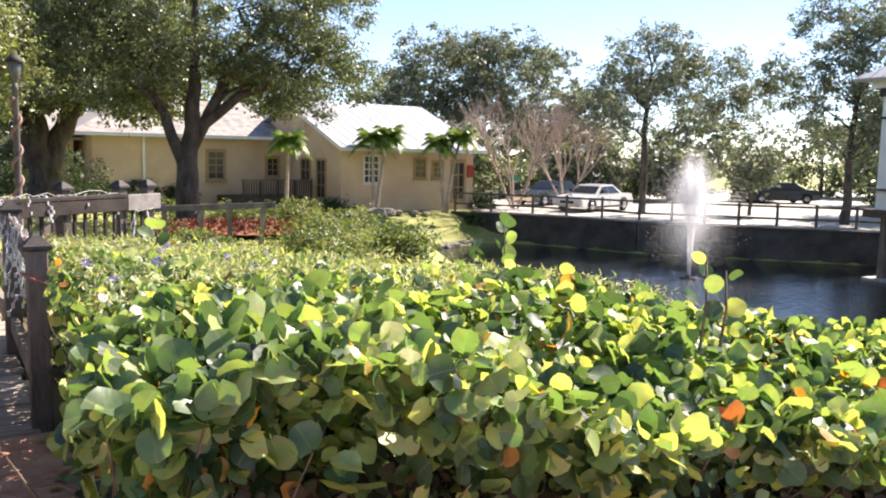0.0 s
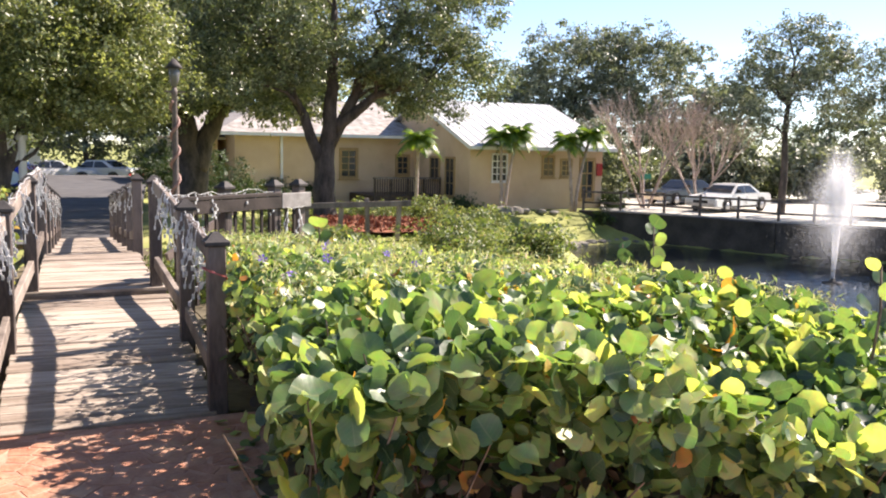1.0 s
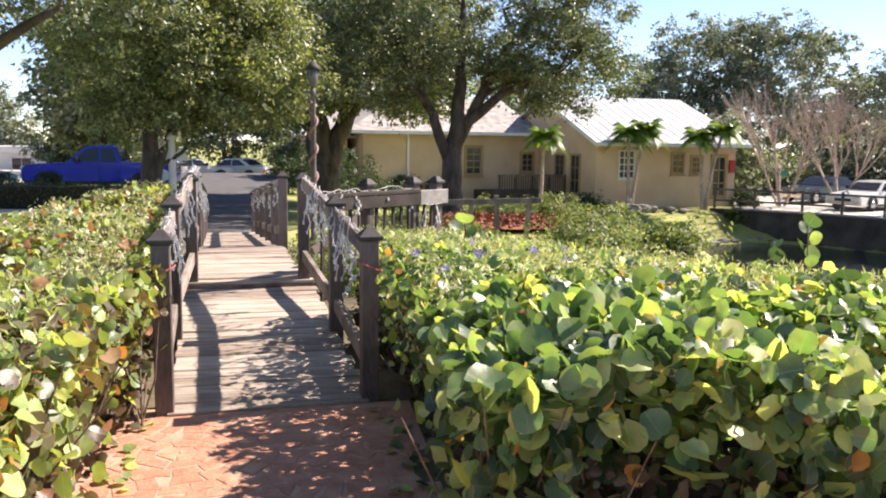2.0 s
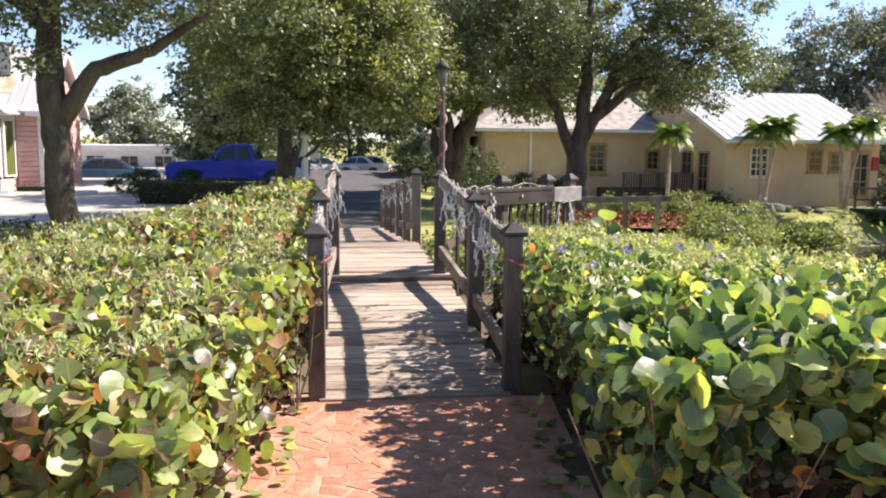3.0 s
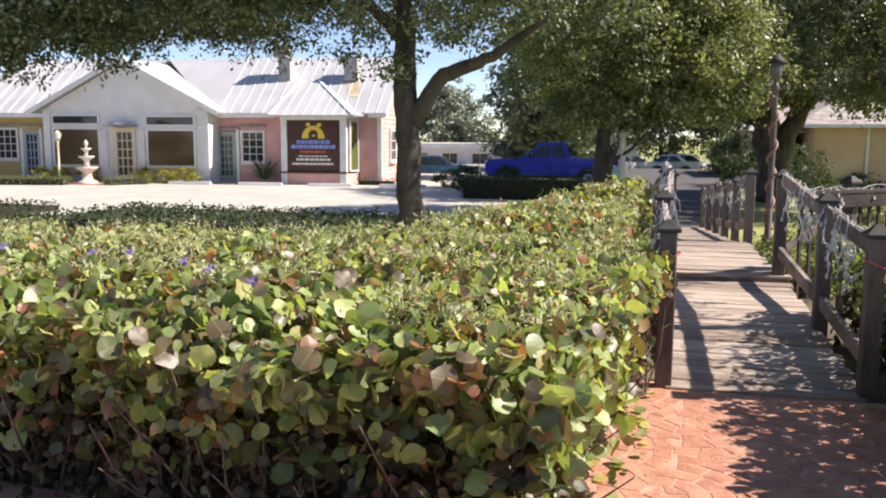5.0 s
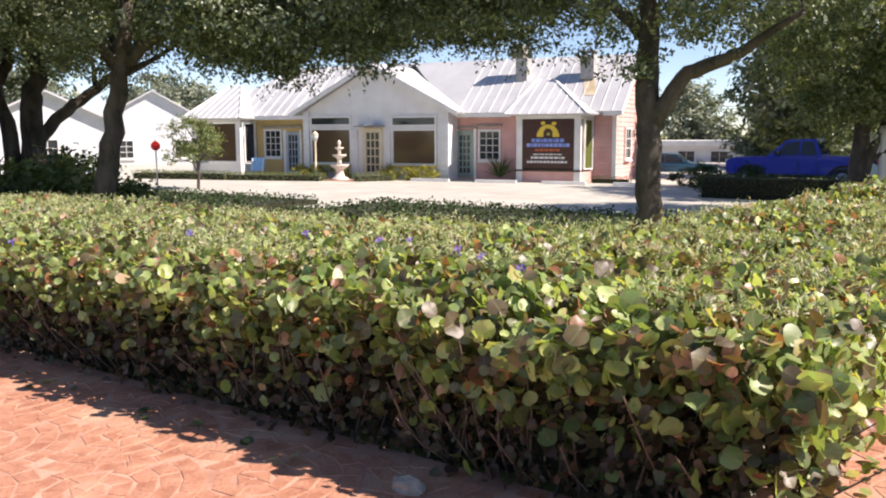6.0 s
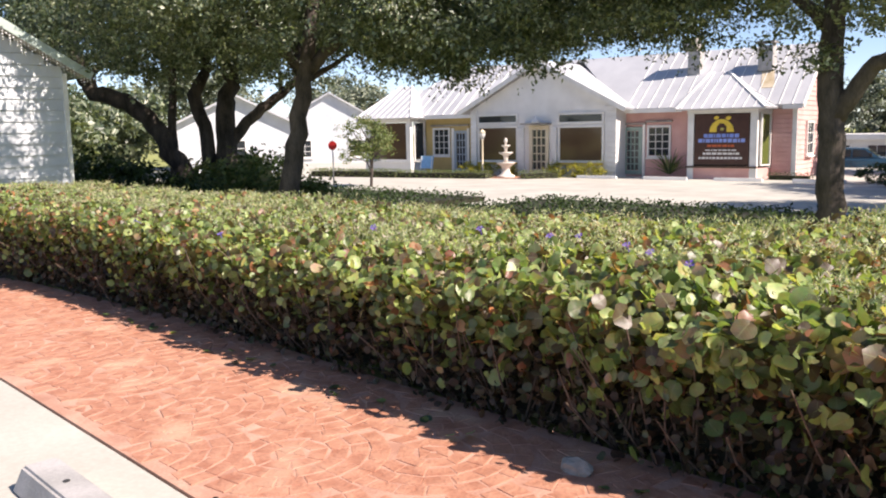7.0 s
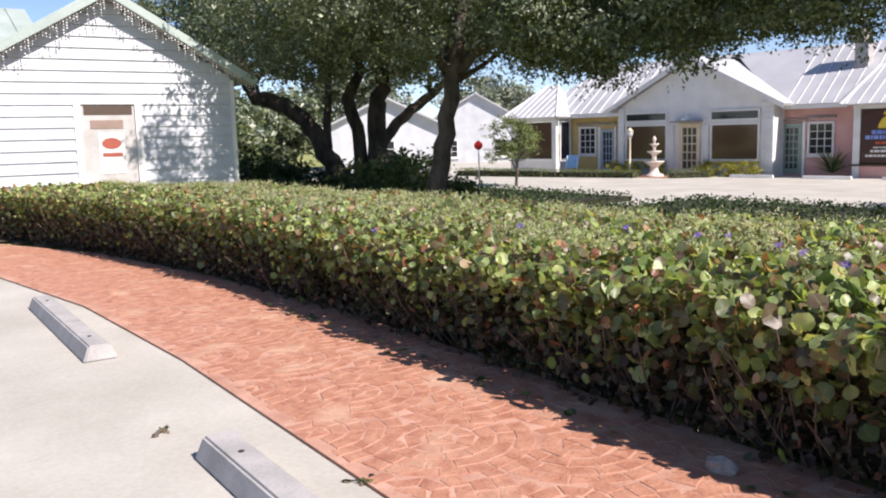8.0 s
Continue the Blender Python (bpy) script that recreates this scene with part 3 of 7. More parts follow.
    if fine:
        G = np.vstack(G)
        leaves("fine_growth", rng, G - off, rng.normal(size=G.shape) * np.array([1, 1, 0.5]), rng.uniform(0.02, 0.055, len(G)), needle_leaf, M_FINE, top, "fine sun-bleached growth over the clipped top")
    return top


def right_height(x, y):
    return -0.12 * (1 - smooth(0.15, 0.6, x)) * (1 - smooth(3.6, 4.6, y)) + 0.95 - 0.05 * max(0, x) - 0.055 * max(0, y - 3.5) + 0.02 * math.sin(3 * x) - 0.2 * smooth(2.0, 4.5, x) - 0.3 * smooth(0.7, 2.2, x) * (1 - smooth(2.1, 3.1, y))


def left_height(x, y):
    return 0.83 - 0.08 * (1 - smooth(1.8, 2.3, y)) * (1 if x > -9 else 0) + 0.02 * math.sin(1.3 * x) + (0.06 * (y - 4.6) if y > 4.6 else 0)


hedge("sea_grape_hedge", "loose sea grape hedge with large round green leaves", M_GRAPE,
      [([(0.17, 2.2), (1.2, 2.12), (2.6, 2.1), (5.2, 2.2), (5.2, 3.0), (3.2, 3.4), (2.2, 4.6), (1.5, 6.4), (-0.02, 6.6), (0.12, 4.9), (0.16, 4.0)], right_height)],
      11, lambda P: 0.092 - 0.018 * np.clip(P[:, 1] - 2.5, 0, 2.4), 1000, 620, (0.1, 3.0, 2.0, 3.2), (3.4, -0.1, 3))
hedge("trimmed_hedge", "trimmed sea grape hedge with sunlit flat top and reddish leaves", M_GRAPE_L,
      [([(-1.22, 1.92), (-1.24, 4.7), (-8.0, 4.4), (-8.0, 1.92)], left_height),
       ([(-8.0, 1.92), (-8.0, 4.4), (-13.5, 4.0), (-18.0, 2.2), (-21.5, -1.2), (-19.6, -2.7), (-18.3, -1.0), (-16.1, 0.47), (-13.3, 1.18), (-10.4, 1.68)], left_height),
       ([(-1.4, 4.6), (-1.72, 8.5), (-2.05, 8.5), (-2.35, 7.0), (-3.3, 4.5)], left_height)],
      12, lambda P: 0.07 + 0.012 * np.clip((P[:, 0] + 4.2) / 2.0, 0, 1) * np.clip((5.6 - P[:, 1]) / 3.0, 0, 1) - 0.001 * np.clip(-P[:, 0], 0, 12) - 0.005 * np.clip(P[:, 1] - 2.1, 0, 2), 1150, 850, (-4.5, -1.1, 1.5, 2.6), (2.3, 0.0, 3))

# ---- the bridge ----
BR = pose(-0.585, 4.7, 0, 0, 0, 6.2)


def deck_z(v):
    """Height of the deck v metres along the bridge."""
    for (v0, z0), (v1, z1) in zip(DECK, DECK[1:]):
        if v <= v1:
            return z0 + (z1 - z0) * (v - v0) / (v1 - v0)
    return DECK[-1][1]


DECK = [(-0.1, 0.015), (1.5, 0.12), (1.55, 0.14), (2.8, 0.22), (2.85, 0.29), (5.2, 0.3), (5.25, 0.24), (8.0, 0.03), (12.6, -0.32), (14.0, -0.53)]


def half_width(v):
    return 0.56 if v < 2.84 else 0.47


bridge = thing("footbridge", "weathered timber footbridge with dark railings and light strings", "footbridge")
bridge.matrix_world = BR
rng = random.Random(5)
plank_meshes = []
for k in range(5):
    b = bmesh.new()
    box(b, -0.56, 0.56 + 0.01 * k, -0.067, 0.067, -0.032, 0, None, 0.006)
    for vtx in b.verts:
        vtx.co.z += rng.uniform(-0.0025, 0.0025)
    me = bpy.data.meshes.new("plank")
    b.to_mesh(me), b.free()
    me.materials.append(M_DECK)
    plank_meshes.append(me)
v = 0.0
while v < 13.9:
    slope = math.degrees(math.atan2(deck_z(v + 0.05) - deck_z(v - 0.05), 0.1))
    if abs(slope) > 20:
        slope = 0
    ob = new("plank", plank_meshes[rng.randrange(5)])
    ob.parent = bridge
    ob.matrix_basis = pose(rng.uniform(-0.008, 0.008), v, deck_z(v) + rng.uniform(-0.004, 0.004), slope, rng.uniform(-0.3, 0.3), rng.uniform(-0.4, 0.4)) @ Matrix.Diagonal((half_width(v) / 0.56, 1, 1, 1))
    v += 0.142
for v in (2.79, 5.24):
    b = bmesh.new()
    box(b, -half_width(v), half_width(v), v - 0.02, v + 0.02, 0.02, 0.255, None, 0.004)
    part("riser", b, M_RAIL, bridge)
for sx in (-0.4, 0.4):
    b = bmesh.new()
    for (v0, z0), (v1, z1) in zip(DECK, DECK[1:]):
        if v1 - v0 > 0.1:
            beam(b, (sx, v0, z0 - 0.13), (sx, v1, z1 - 0.13), 0.05, 0.19)
    part("stringer", b, M_RAIL, bridge)


def post(parent, x, y, z0, z1, wide=0.1, cap=True):
    b = bmesh.new()
    box(b, x - wide / 2, x + wide / 2, y - wide / 2, y + wide / 2, z0, z1 - 0.05, None, 0.006)
    p = part("post", b, M_POST, parent)
    if cap:
        b = bmesh.new()
        o = wide * 0.72
        box(b, x - o, x + o, y - o, y + o, z1 - 0.05, z1 - 0.02, None, 0.006)
        vs = box(b, x - o * 0.85, x + o * 0.85, y - o * 0.85, y + o * 0.85, z1 - 0.02, z1 + 0.025)
        for vtx in vs:
            if vtx.co.z > z1:
                vtx.co.x, vtx.co.y = x + (vtx.co.x - x) * 0.3, y + (vtx.co.y - y) * 0.3
        c = part("post_cap", b, M_CAP, p, "low pyramid cap")
    return p


def string_lights(parent, a, b, seed, drop=0.5, per=60):
    """A string of white lights looped along a rail, its short strands hanging down."""
    r = random.Random(seed)
    a, b = Vector(a), Vector(b)
    bm = bmesh.new()
    n = max(4, int((b - a).length * per / 6))
    pts = [a.lerp(b, i / n) + Vector((r.uniform(-0.02, 0.02), r.uniform(-0.02, 0.02), r.uniform(-0.015, 0.025))) for i in range(n + 1)]
    tube(bm, pts, [0.003] * len(pts), 4, False)
    for i in range(n):
        s = a.lerp(b, r.random()) + Vector((r.uniform(-0.04, 0.04), 0, 0))
        q, path = s.copy(), [s]
        for k in range(r.randrange(3, 8)):
            q = q + Vector((r.uniform(-0.03, 0.03), r.uniform(-0.035, 0.035), -r.uniform(0.02, drop / 6)))
            path.append(q)
            box(bm, q.x - 0.007, q.x + 0.007, q.y - 0.007, q.y + 0.007, q.z - 0.016, q.z + 0.012)
        tube(bm, path, [0.004] * len(path), 4, False)
    return part("light_string", bm, M_LIGHTS, parent, "white fairy lights hanging in loops")


POSTS = [0.0, 1.4, 2.85, 5.2, 6.6, 8.0, 9.6, 11.2, 12.8]
for side in (-1, 1):
    for v in POSTS:
        post(bridge, side * (half_width(v) + 0.015), v, deck_z(v) - 0.35, deck_z(v) + (0.98 if v < 2 else 0.92 if v < 5 else 0.84))
    for v0, v1 in zip(POSTS, POSTS[1:]):
        if side == 1 and v0 == 2.85:
            continue
        x, x1 = side * (half_width(v0) + 0.015), side * (half_width(v1) + 0.015)
        up = 0.86 if v0 < 5 else 0.74
        b = bmesh.new()
        beam(b, (x, v0 + 0.05, deck_z(v0) + up), (x1, v1 - 0.05, deck_z(v1) + up), 0.045, 0.1, 0.005)
        part("handrail", b, M_RAIL, bridge)
        b = bmesh.new()
        beam(b, (x, v0 + 0.05, deck_z(v0) + 0.2), (x1, v1 - 0.05, deck_z(v1) + 0.2), 0.045, 0.1, 0.005)
        part("lower_rail", b, M_RAIL, bridge)
        string_lights(bridge, (x, v0, deck_z(v0) + up + 0.06), (x1, v1, deck_z(v1) + up + 0.06), int(10 * v0) + side, 0.55, 90 if v0 < 5 else 50)
    b = bmesh.new()
    x = side * 0.575
    for k in range(14):
        a0, a1 = 2 * math.pi * k / 14, 2 * math.pi * (k + 1) / 14
        beam(b, (x + 0.075 * math.cos(a0), 0.075 * math.sin(a0), 0.8 - 0.03 * math.cos(a0) * side), (x + 0.075 * math.cos(a1), 0.075 * math.sin(a1), 0.8 - 0.03 * math.cos(a1) * side), 0.005, 0.009)
    part("ribbon", b, M_RIBBON, bridge, "red ribbon tied round the post")

# railing that turns off along the pond
fence = thing("railing", "dark timber railing with balusters, light strings and a white board", "railing", (-0.36, 7.6, 0), 42)
for x in (0.75, 1.43, 1.8):
    post(fence, x, 0, -0.5, 1.14, 0.1)
b = bmesh.new()
box(b, 0.05, 1.45, -0.085, -0.055, 0.88, 1.0, None, 0.005)
part("top_board", b, M_FENCE, fence)
b = bmesh.new()
box(b, 0.05, 1.45, -0.09, 0.0, 1.005, 1.04, None, 0.005)
part("handrail", b, M_FENCE, fence)
for k in range(14):
    b = bmesh.new()
    x = 0.12 + k * 0.12
    box(b, x - 0.014, x + 0.014, -0.052, -0.03, 0.05, 0.95)
    part("baluster", b, M_FENCE, fence)
b = bmesh.new()
box(b, 1.45, 1.9, -0.09, -0.07, 0.88, 1.03, None, 0.004)
part("board", b, surf("white_board", (0.2, 0.18, 0.17), (0.34, 0.32, 0.3), 0.6, 8, 60, 0.1), fence, "weathered white wooden board")
string_lights(fence, (0.02, -0.05, 1.06), (1.45, -0.05, 1.06), 77, 0.25, 60)
string_lights(fence, (1.48, -0.1, 0.87), (1.78, -0.1, 0.87), 78, 0.5, 70)
b = bmesh.new()
beam(b, (0.4, 0.4, 0.45), (1.4, 0.5, 0.85), 0.04, 0.07)
part("brace", b, M_POST, fence)

# ---- trees ----
tree("live_oak", "spreading live oak by the courtyard with a forked dark trunk", (-5.8, 12.0, -0.6),
     [[(0, 0, -0.1, 0.3), (0.03, 0, 0.6, 0.22), (0, 0, 1.7, 0.2), (-0.05, 0, 2.6, 0.2), (-0.08, 0.1, 3.6, 0.17), (-0.3, 0.3, 5, 0.1)],
      [(0.05, 0, 2.3, 0.17), (0.29, 0, 2.65, 0.14), (0.58, 0, 3.04, 0.12), (1.0, 0.0, 3.18, 0.105), (1.4, -0.1, 3.3, 0.085), (2.3, -0.3, 3.8, 0.04)],
      [(-0.2, 0.1, 3.7, 0.12), (-1.0, 0.5, 4.4, 0.08), (-2.2, 0.6, 4.9, 0.05)]],
     [(-0.3, 0, 5.6, 4.2, 4, 2.2), (-3.6, 0.2, 5.2, 2.0, 2.4, 1.1), (2.2, 0, 5.4, 2.4, 3, 1.6), (0, 0, 7, 3, 3, 1.5)], 620, 200, 0.33, 0.078, 21)
tree("oak_tree", "bushy sunlit oak in front of the parked pickup", (-4.33, 21.9, -0.6),
     [[(0, 0, -0.1, 0.3), (0.05, 0, 0.8, 0.24), (0.1, 0, 1.8, 0.2), (0, 0, 3.5, 0.14), (-0.2, 0, 5.5, 0.08)],
      [(0.08, 0, 1.0, 0.18), (0.5, 0.1, 2.0, 0.13), (0.9, 0.2, 3.6, 0.08)]],
     [(0.7, 0, 5.2, 3.3, 3.2, 2.6), (2.5, -0.4, 3.9, 1.8, 2, 1.6), (-1.0, 0, 3.8, 1.2, 2, 1.3), (0.7, -0.5, 3.4, 2.2, 2, 1.2)], 680, 170, 0.34, 0.092, 22, M_OAK_Y)
tree("live_oak", "old live oak with several twisting dark trunks", (-20.4, 8.9, -0.3),
     [[(0.5, 0.8, -0.1, 0.36), (0.5, 0.85, 1.0, 0.28), (0.45, 0.9, 2.4, 0.25), (0.41, 1.1, 3.4, 0.2), (0.5, 1.2, 5, 0.1)],
      [(0.1, 0.2, 0, 0.3), (-0.1, 0, 0.8, 0.26), (-0.44, -0.25, 1.74, 0.24), (-0.8, -0.55, 2.3, 0.22), (-1.21, -0.91, 2.78, 0.21), (-1.81, -1.5, 3.0, 0.2), (-2.0, -1.7, 3.4, 0.18), (-2.2, -1.8, 4.4, 0.1)],
      [(-0.25, -0.2, 0, 0.14), (-0.3, -0.2, 0.8, 0.12), (-0.46, -0.1, 2.46, 0.11), (-0.56, 0.08, 3.8, 0.08)],
      [(0.4, 0.7, 0.6, 0.18), (0.45, 0.81, 1.5, 0.16), (0.88, 1.5, 2.4, 0.14), (1.26, 2.05, 2.9, 0.12), (1.9, 2.8, 3.8, 0.06)],
      [(0.2, 0.5, 0.5, 0.2), (0.14, 0.51, 1.86, 0.18), (-0.14, 0.38, 2.88, 0.17), (0, 0.66, 3.6, 0.12), (0, 0.7, 4.6, 0.07)]],
     [(-0.4, 0, 5.4, 4.6, 4.0, 2.4), (-3.2, -2.6, 4.8, 2.2, 2.2, 1.5), (2.0, 0.8, 4.8, 2.4, 2.4, 1.5)], 660, 170, 0.34, 0.092, 23)
tree("live_oak", "leaning live oak beside the courtyard", (-14.7, 8.1, -0.4),
     [[(0, 0, -0.1, 0.28), (0.06, 0, 0.9, 0.2), (0.2, 0.15, 2.0, 0.18), (0.35, 0.3, 3.3, 0.15), (0.5, 0.5, 5, 0.09)],
      [(0.35, 0.3, 3.2, 0.13), (0.9, 0.8, 3.8, 0.1), (2.0, 1.8, 4.3, 0.06)],
      [(0.35, 0.3, 3.2, 0.13), (-0.4, -0.3, 4.1, 0.09), (-1.4, -1.2, 4.7, 0.06)]],
     [(0.6, 0.8, 5.0, 3.4, 3.4, 1.9), (3.4, 3.6, 4.55, 2.4, 2.4, 1.15), (5.2, 5.6, 4.2, 1.6, 1.6, 0.75), (-1.6, -1.2, 4.8, 2.4, 2.4, 1.5), (0.9, -2.6, 5.0, 1.7, 1.5, 1.1), (3.2, 1.4, 4.4, 2.5, 2.2, 1.1), (1.6, 2.4, 4.45, 2.0, 2.0, 1.0), (4.9, 2.0, 3.75, 1.0, 0.9, 0.6), (2.2, 2.1, 3.9, 2.4, 2.0, 0.9)], 1020, 200, 0.32, 0.078, 24)
tree("live_oak", "big live oak shading the yellow house", (4.0, 26, -1.3),
     [[(0, 0, -0.2, 0.5), (0, 0, 0.8, 0.36), (0.05, 0, 2.0, 0.32), (0.2, 0, 3.4, 0.24), (0.3, 0.2, 5, 0.17), (0.4, 0.3, 7, 0.1)],
      [(0, 0, 2.2, 0.2), (-0.5, 0, 3.4, 0.16), (-1.0, 0.2, 4.6, 0.12), (-1.9, 0.3, 6.6, 0.08)],
      [(0.2, 0, 2.8, 0.2), (0.9, 0.1, 4.2, 0.17), (1.8, 0.3, 5.8, 0.13), (2.8, 0.4, 7, 0.08)],
      [(0.2, 0, 3.2, 0.2), (1.6, -0.2, 4.4, 0.13), (3.2, -0.4, 4.9, 0.07)]],
     [(0.8, 0, 7.4, 4.8, 4.5, 2.8), (3.6, -0.3, 5.0, 2.2, 2.6, 1.3), (-2.4, 0, 6.0, 2.5, 3, 1.5), (4.0, 0, 7.5, 2, 2, 2), (-2.2, 0.5, 4.9, 2.4, 2.4, 1.2), (2.4, 0, 5.0, 1.8, 2, 0.8)], 640, 170, 0.33, 0.098, 25, M_OAK, None, 26)
tree("live_oak", "dark shaded live oak behind the lamp post", (0.2, 32, -0.9),
     [[(0, 0, -0.2, 0.6), (0, 0, 1.5, 0.5), (-0.3, 0, 3.2, 0.42), (-0.8, 0, 5.5, 0.28), (-1.2, 0, 8, 0.14)],
      [(0, 0, 1.4, 0.42), (0.9, 0, 3.4, 0.32), (2.2, 0, 5.4, 0.22), (3.2, 0, 7.5, 0.1)]],
     [(0, 0, 8.4, 5.4, 5, 3.6), (-1.8, 0, 5.4, 3, 3, 1.6), (3.2, 0, 6.4, 2.6, 3, 2.2), (1.5, -0.6, 5.3, 2.6, 2.4, 1.6), (3.6, -0.6, 5.4, 1.6, 2, 1.3), (2.6, -1.4, 4.3, 2.2, 2, 1.2), (-1.4, -0.8, 4.0, 2.0, 2, 1.2)], 930, 80, 0.45, 0.19, 26, M_OAK_P)


def wood(name, label, at, blobs, seed, clumps=260, per=60, spread=0.7, leaf=0.3, mat=None, trunk=0.35, limbs=10):
    z = min(b[2] - b[5] * 0.6 for b in blobs)
    return tree(name, label, at, [[(0, 0, -0.3, trunk), (0.1, 0, z * 0.4, trunk * 0.8), (0, 0, z, trunk * 0.6), (blobs[0][0] * 0.5, 0, blobs[0][2], trunk * 0.25)]], blobs, clumps, per, spread, leaf, seed, mat or M_FAR, None, limbs)


wood("broadleaf_tree", "broad grey-green tree behind the yellow house", (30, 62, -1.6), [(0, 0, 9.3, 5.5, 4, 3.8), (5, 0, 9.6, 5.0, 4, 4.0), (-4, 0, 7, 3, 3, 2.6), (3, 0, 5, 7, 3, 3.0)], 31, 760, 60, 0.55, 0.25, None, 0.35, 24)
wood("broadleaf_tree", "airy tree standing over the parked wagon", (28.6, 35.4, -1.7), [(0.6, 0, 7.9, 2.6, 2.4, 2.4), (-1.4, 0, 6.0, 2.4, 2, 1.9), (3.0, -1.4, 7.0, 2.6, 2.4, 2.0), (4.8, -2.6, 6.0, 1.7, 1.6, 1.5)], 32, 480, 55, 0.36, 0.14, None, 0.22, 30)
wood("broadleaf_tree", "tall sparse tree beside the pond fence", (34.6, 27.8, -1.7), [(1.2, -1, 8.4, 2.8, 2.6, 2.6), (-0.2, 0.3, 5.2, 2.0, 2, 2.2), (2.5, -1.5, 4.6, 2.4, 2.4, 2.2), (-1.0, 1, 9.4, 1.6, 1.5, 1.8), (-2.0, 1.8, 7.0, 1.7, 1.7, 1.5)], 33, 580, 55, 0.36, 0.15, None, 0.26, 30)
wood("young_tree", "small leafy tree by the fence", (34.2, 33.4, -1.7), [(0.2, 0, 3.0, 1.6, 1.4, 1.3)], 34, 90, 50, 0.35, 0.16, None, 0.12)

# ---- more materials ----
M_WHITE = surf("white_trim", (0.68, 0.67, 0.64), (0.82, 0.81, 0.78), 0.55, 2, 40, 0.08)
M_SIDING = surf("white_siding", (0.48, 0.505, 0.53), (0.6, 0.62, 0.64), 0.6, 1.5, 40, 0.1, stain=((0.5, 0.5, 0.48), 1.2, 0.66))
M_GABLE = surf("offwhite_stucco", (0.7, 0.69, 0.67), (0.8, 0.79, 0.77), 0.75, 1.5, 60, 0.15)
M_PINK = surf("pink_siding", (0.62, 0.34, 0.31), (0.74, 0.45, 0.41), 0.7, 1.5, 50, 0.12)
M_YEL = surf("mustard_stucco", (0.5, 0.36, 0.14), (0.62, 0.46, 0.2), 0.8, 1.2, 50, 0.15)
M_HOUSE = surf("yellow_stucco", (0.58, 0.4, 0.25), (0.7, 0.52, 0.34), 0.85, 0.8, 45, 0.2, stain=((0.48, 0.36, 0.22), 0.7, 0.62))
M_METAL = surf("white_metal_roof", (0.4, 0.41, 0.43), (0.52, 0.53, 0.54), 0.5, 0.7, 30, 0.05, stain=((0.55, 0.5, 0.4), 0.6, 0.64))
M_SHINGLE = surf("grey_shingle", (0.2, 0.18, 0.16), (0.42, 0.39, 0.36), 0.9, 2.5, 30, 0.5)
M_GREENROOF = surf("pale_green_roof", (0.3, 0.37, 0.33), (0.42, 0.49, 0.45), 0.5, 1, 30, 0.1)
M_TEAL = surf("grey_green_door", (0.2, 0.3, 0.27), (0.28, 0.38, 0.34), 0.5, 4, 60, 0.05)
M_GLASS = glassy("dark_window")
M_GLASS_B = glassy("brown_tinted_window", (0.09, 0.055, 0.035), 0.08)
M_SIGNBROWN = surf("dark_brown_sign", (0.05, 0.018, 0.012), (0.075, 0.03, 0.02), 0.4, 3, 50, 0.0)
M_DARKWOOD = surf("dark_porch_timber", (0.05, 0.032, 0.022), (0.13, 0.09, 0.06), 0.8, 4, 50, 0.2)
M_TYRE = surf("tyre_rubber", (0.015, 0.015, 0.015), (0.035, 0.035, 0.035), 0.85, 10, 80, 0.1)
M_RIM = surf("grey_alloy", (0.4, 0.4, 0.41), (0.55, 0.55, 0.56), 0.35, 6, 60, 0.0, metal=0.8)
M_STONE = surf("pale_cast_stone", (0.55, 0.48, 0.42), (0.75, 0.69, 0.62), 0.8, 6, 60, 0.3)
M_ROCK = surf("shore_rock", (0.13, 0.12, 0.1), (0.36, 0.33, 0.28), 0.9, 3, 30, 0.7)


def paint(name, c, rough=0.25, metal=0.0):
    m, nt, p, N, L = nodes_of(name)
    p.inputs["Base Color"].default_value = (*c, 1)
    p.inputs["Roughness"].default_value, p.inputs["Metallic"].default_value = rough, metal
    p.inputs["Coat Weight"].default_value = 0.5
    return m


def plain(name, c, rough=0.6):
    return surf(name, tuple(0.9 * v for v in c), tuple(min(1, 1.1 * v) for v in c), rough, 6, 60, 0.03)


M_BLUE = paint("blue_car_paint", (0.008, 0.03, 0.42))
M_WCAR = paint("white_car_paint", (0.72, 0.72, 0.7))
M_DCAR = paint("dark_car_paint", (0.03, 0.035, 0.045))
M_TCAR = paint("teal_car_paint", (0.03, 0.09, 0.15))
M_LAMP = plain("clear_lamp_lens", (0.6, 0.6, 0.58), 0.2)
M_LENS = plain("smoky_lantern_glass", (0.12, 0.12, 0.115), 0.15)
M_REDLAMP = plain("red_lamp_lens", (0.4, 0.02, 0.02), 0.3)
M_PLATE = plain("blank_plate", (0.6, 0.6, 0.55), 0.5)


def wall_box(name, parent, material, x0, x1, y0, y1, z0, z1, label=""):
    b = bmesh.new()
    box(b, x0, x1, y0, y1, z0, z1)
    return part(name, b, material, parent, label)


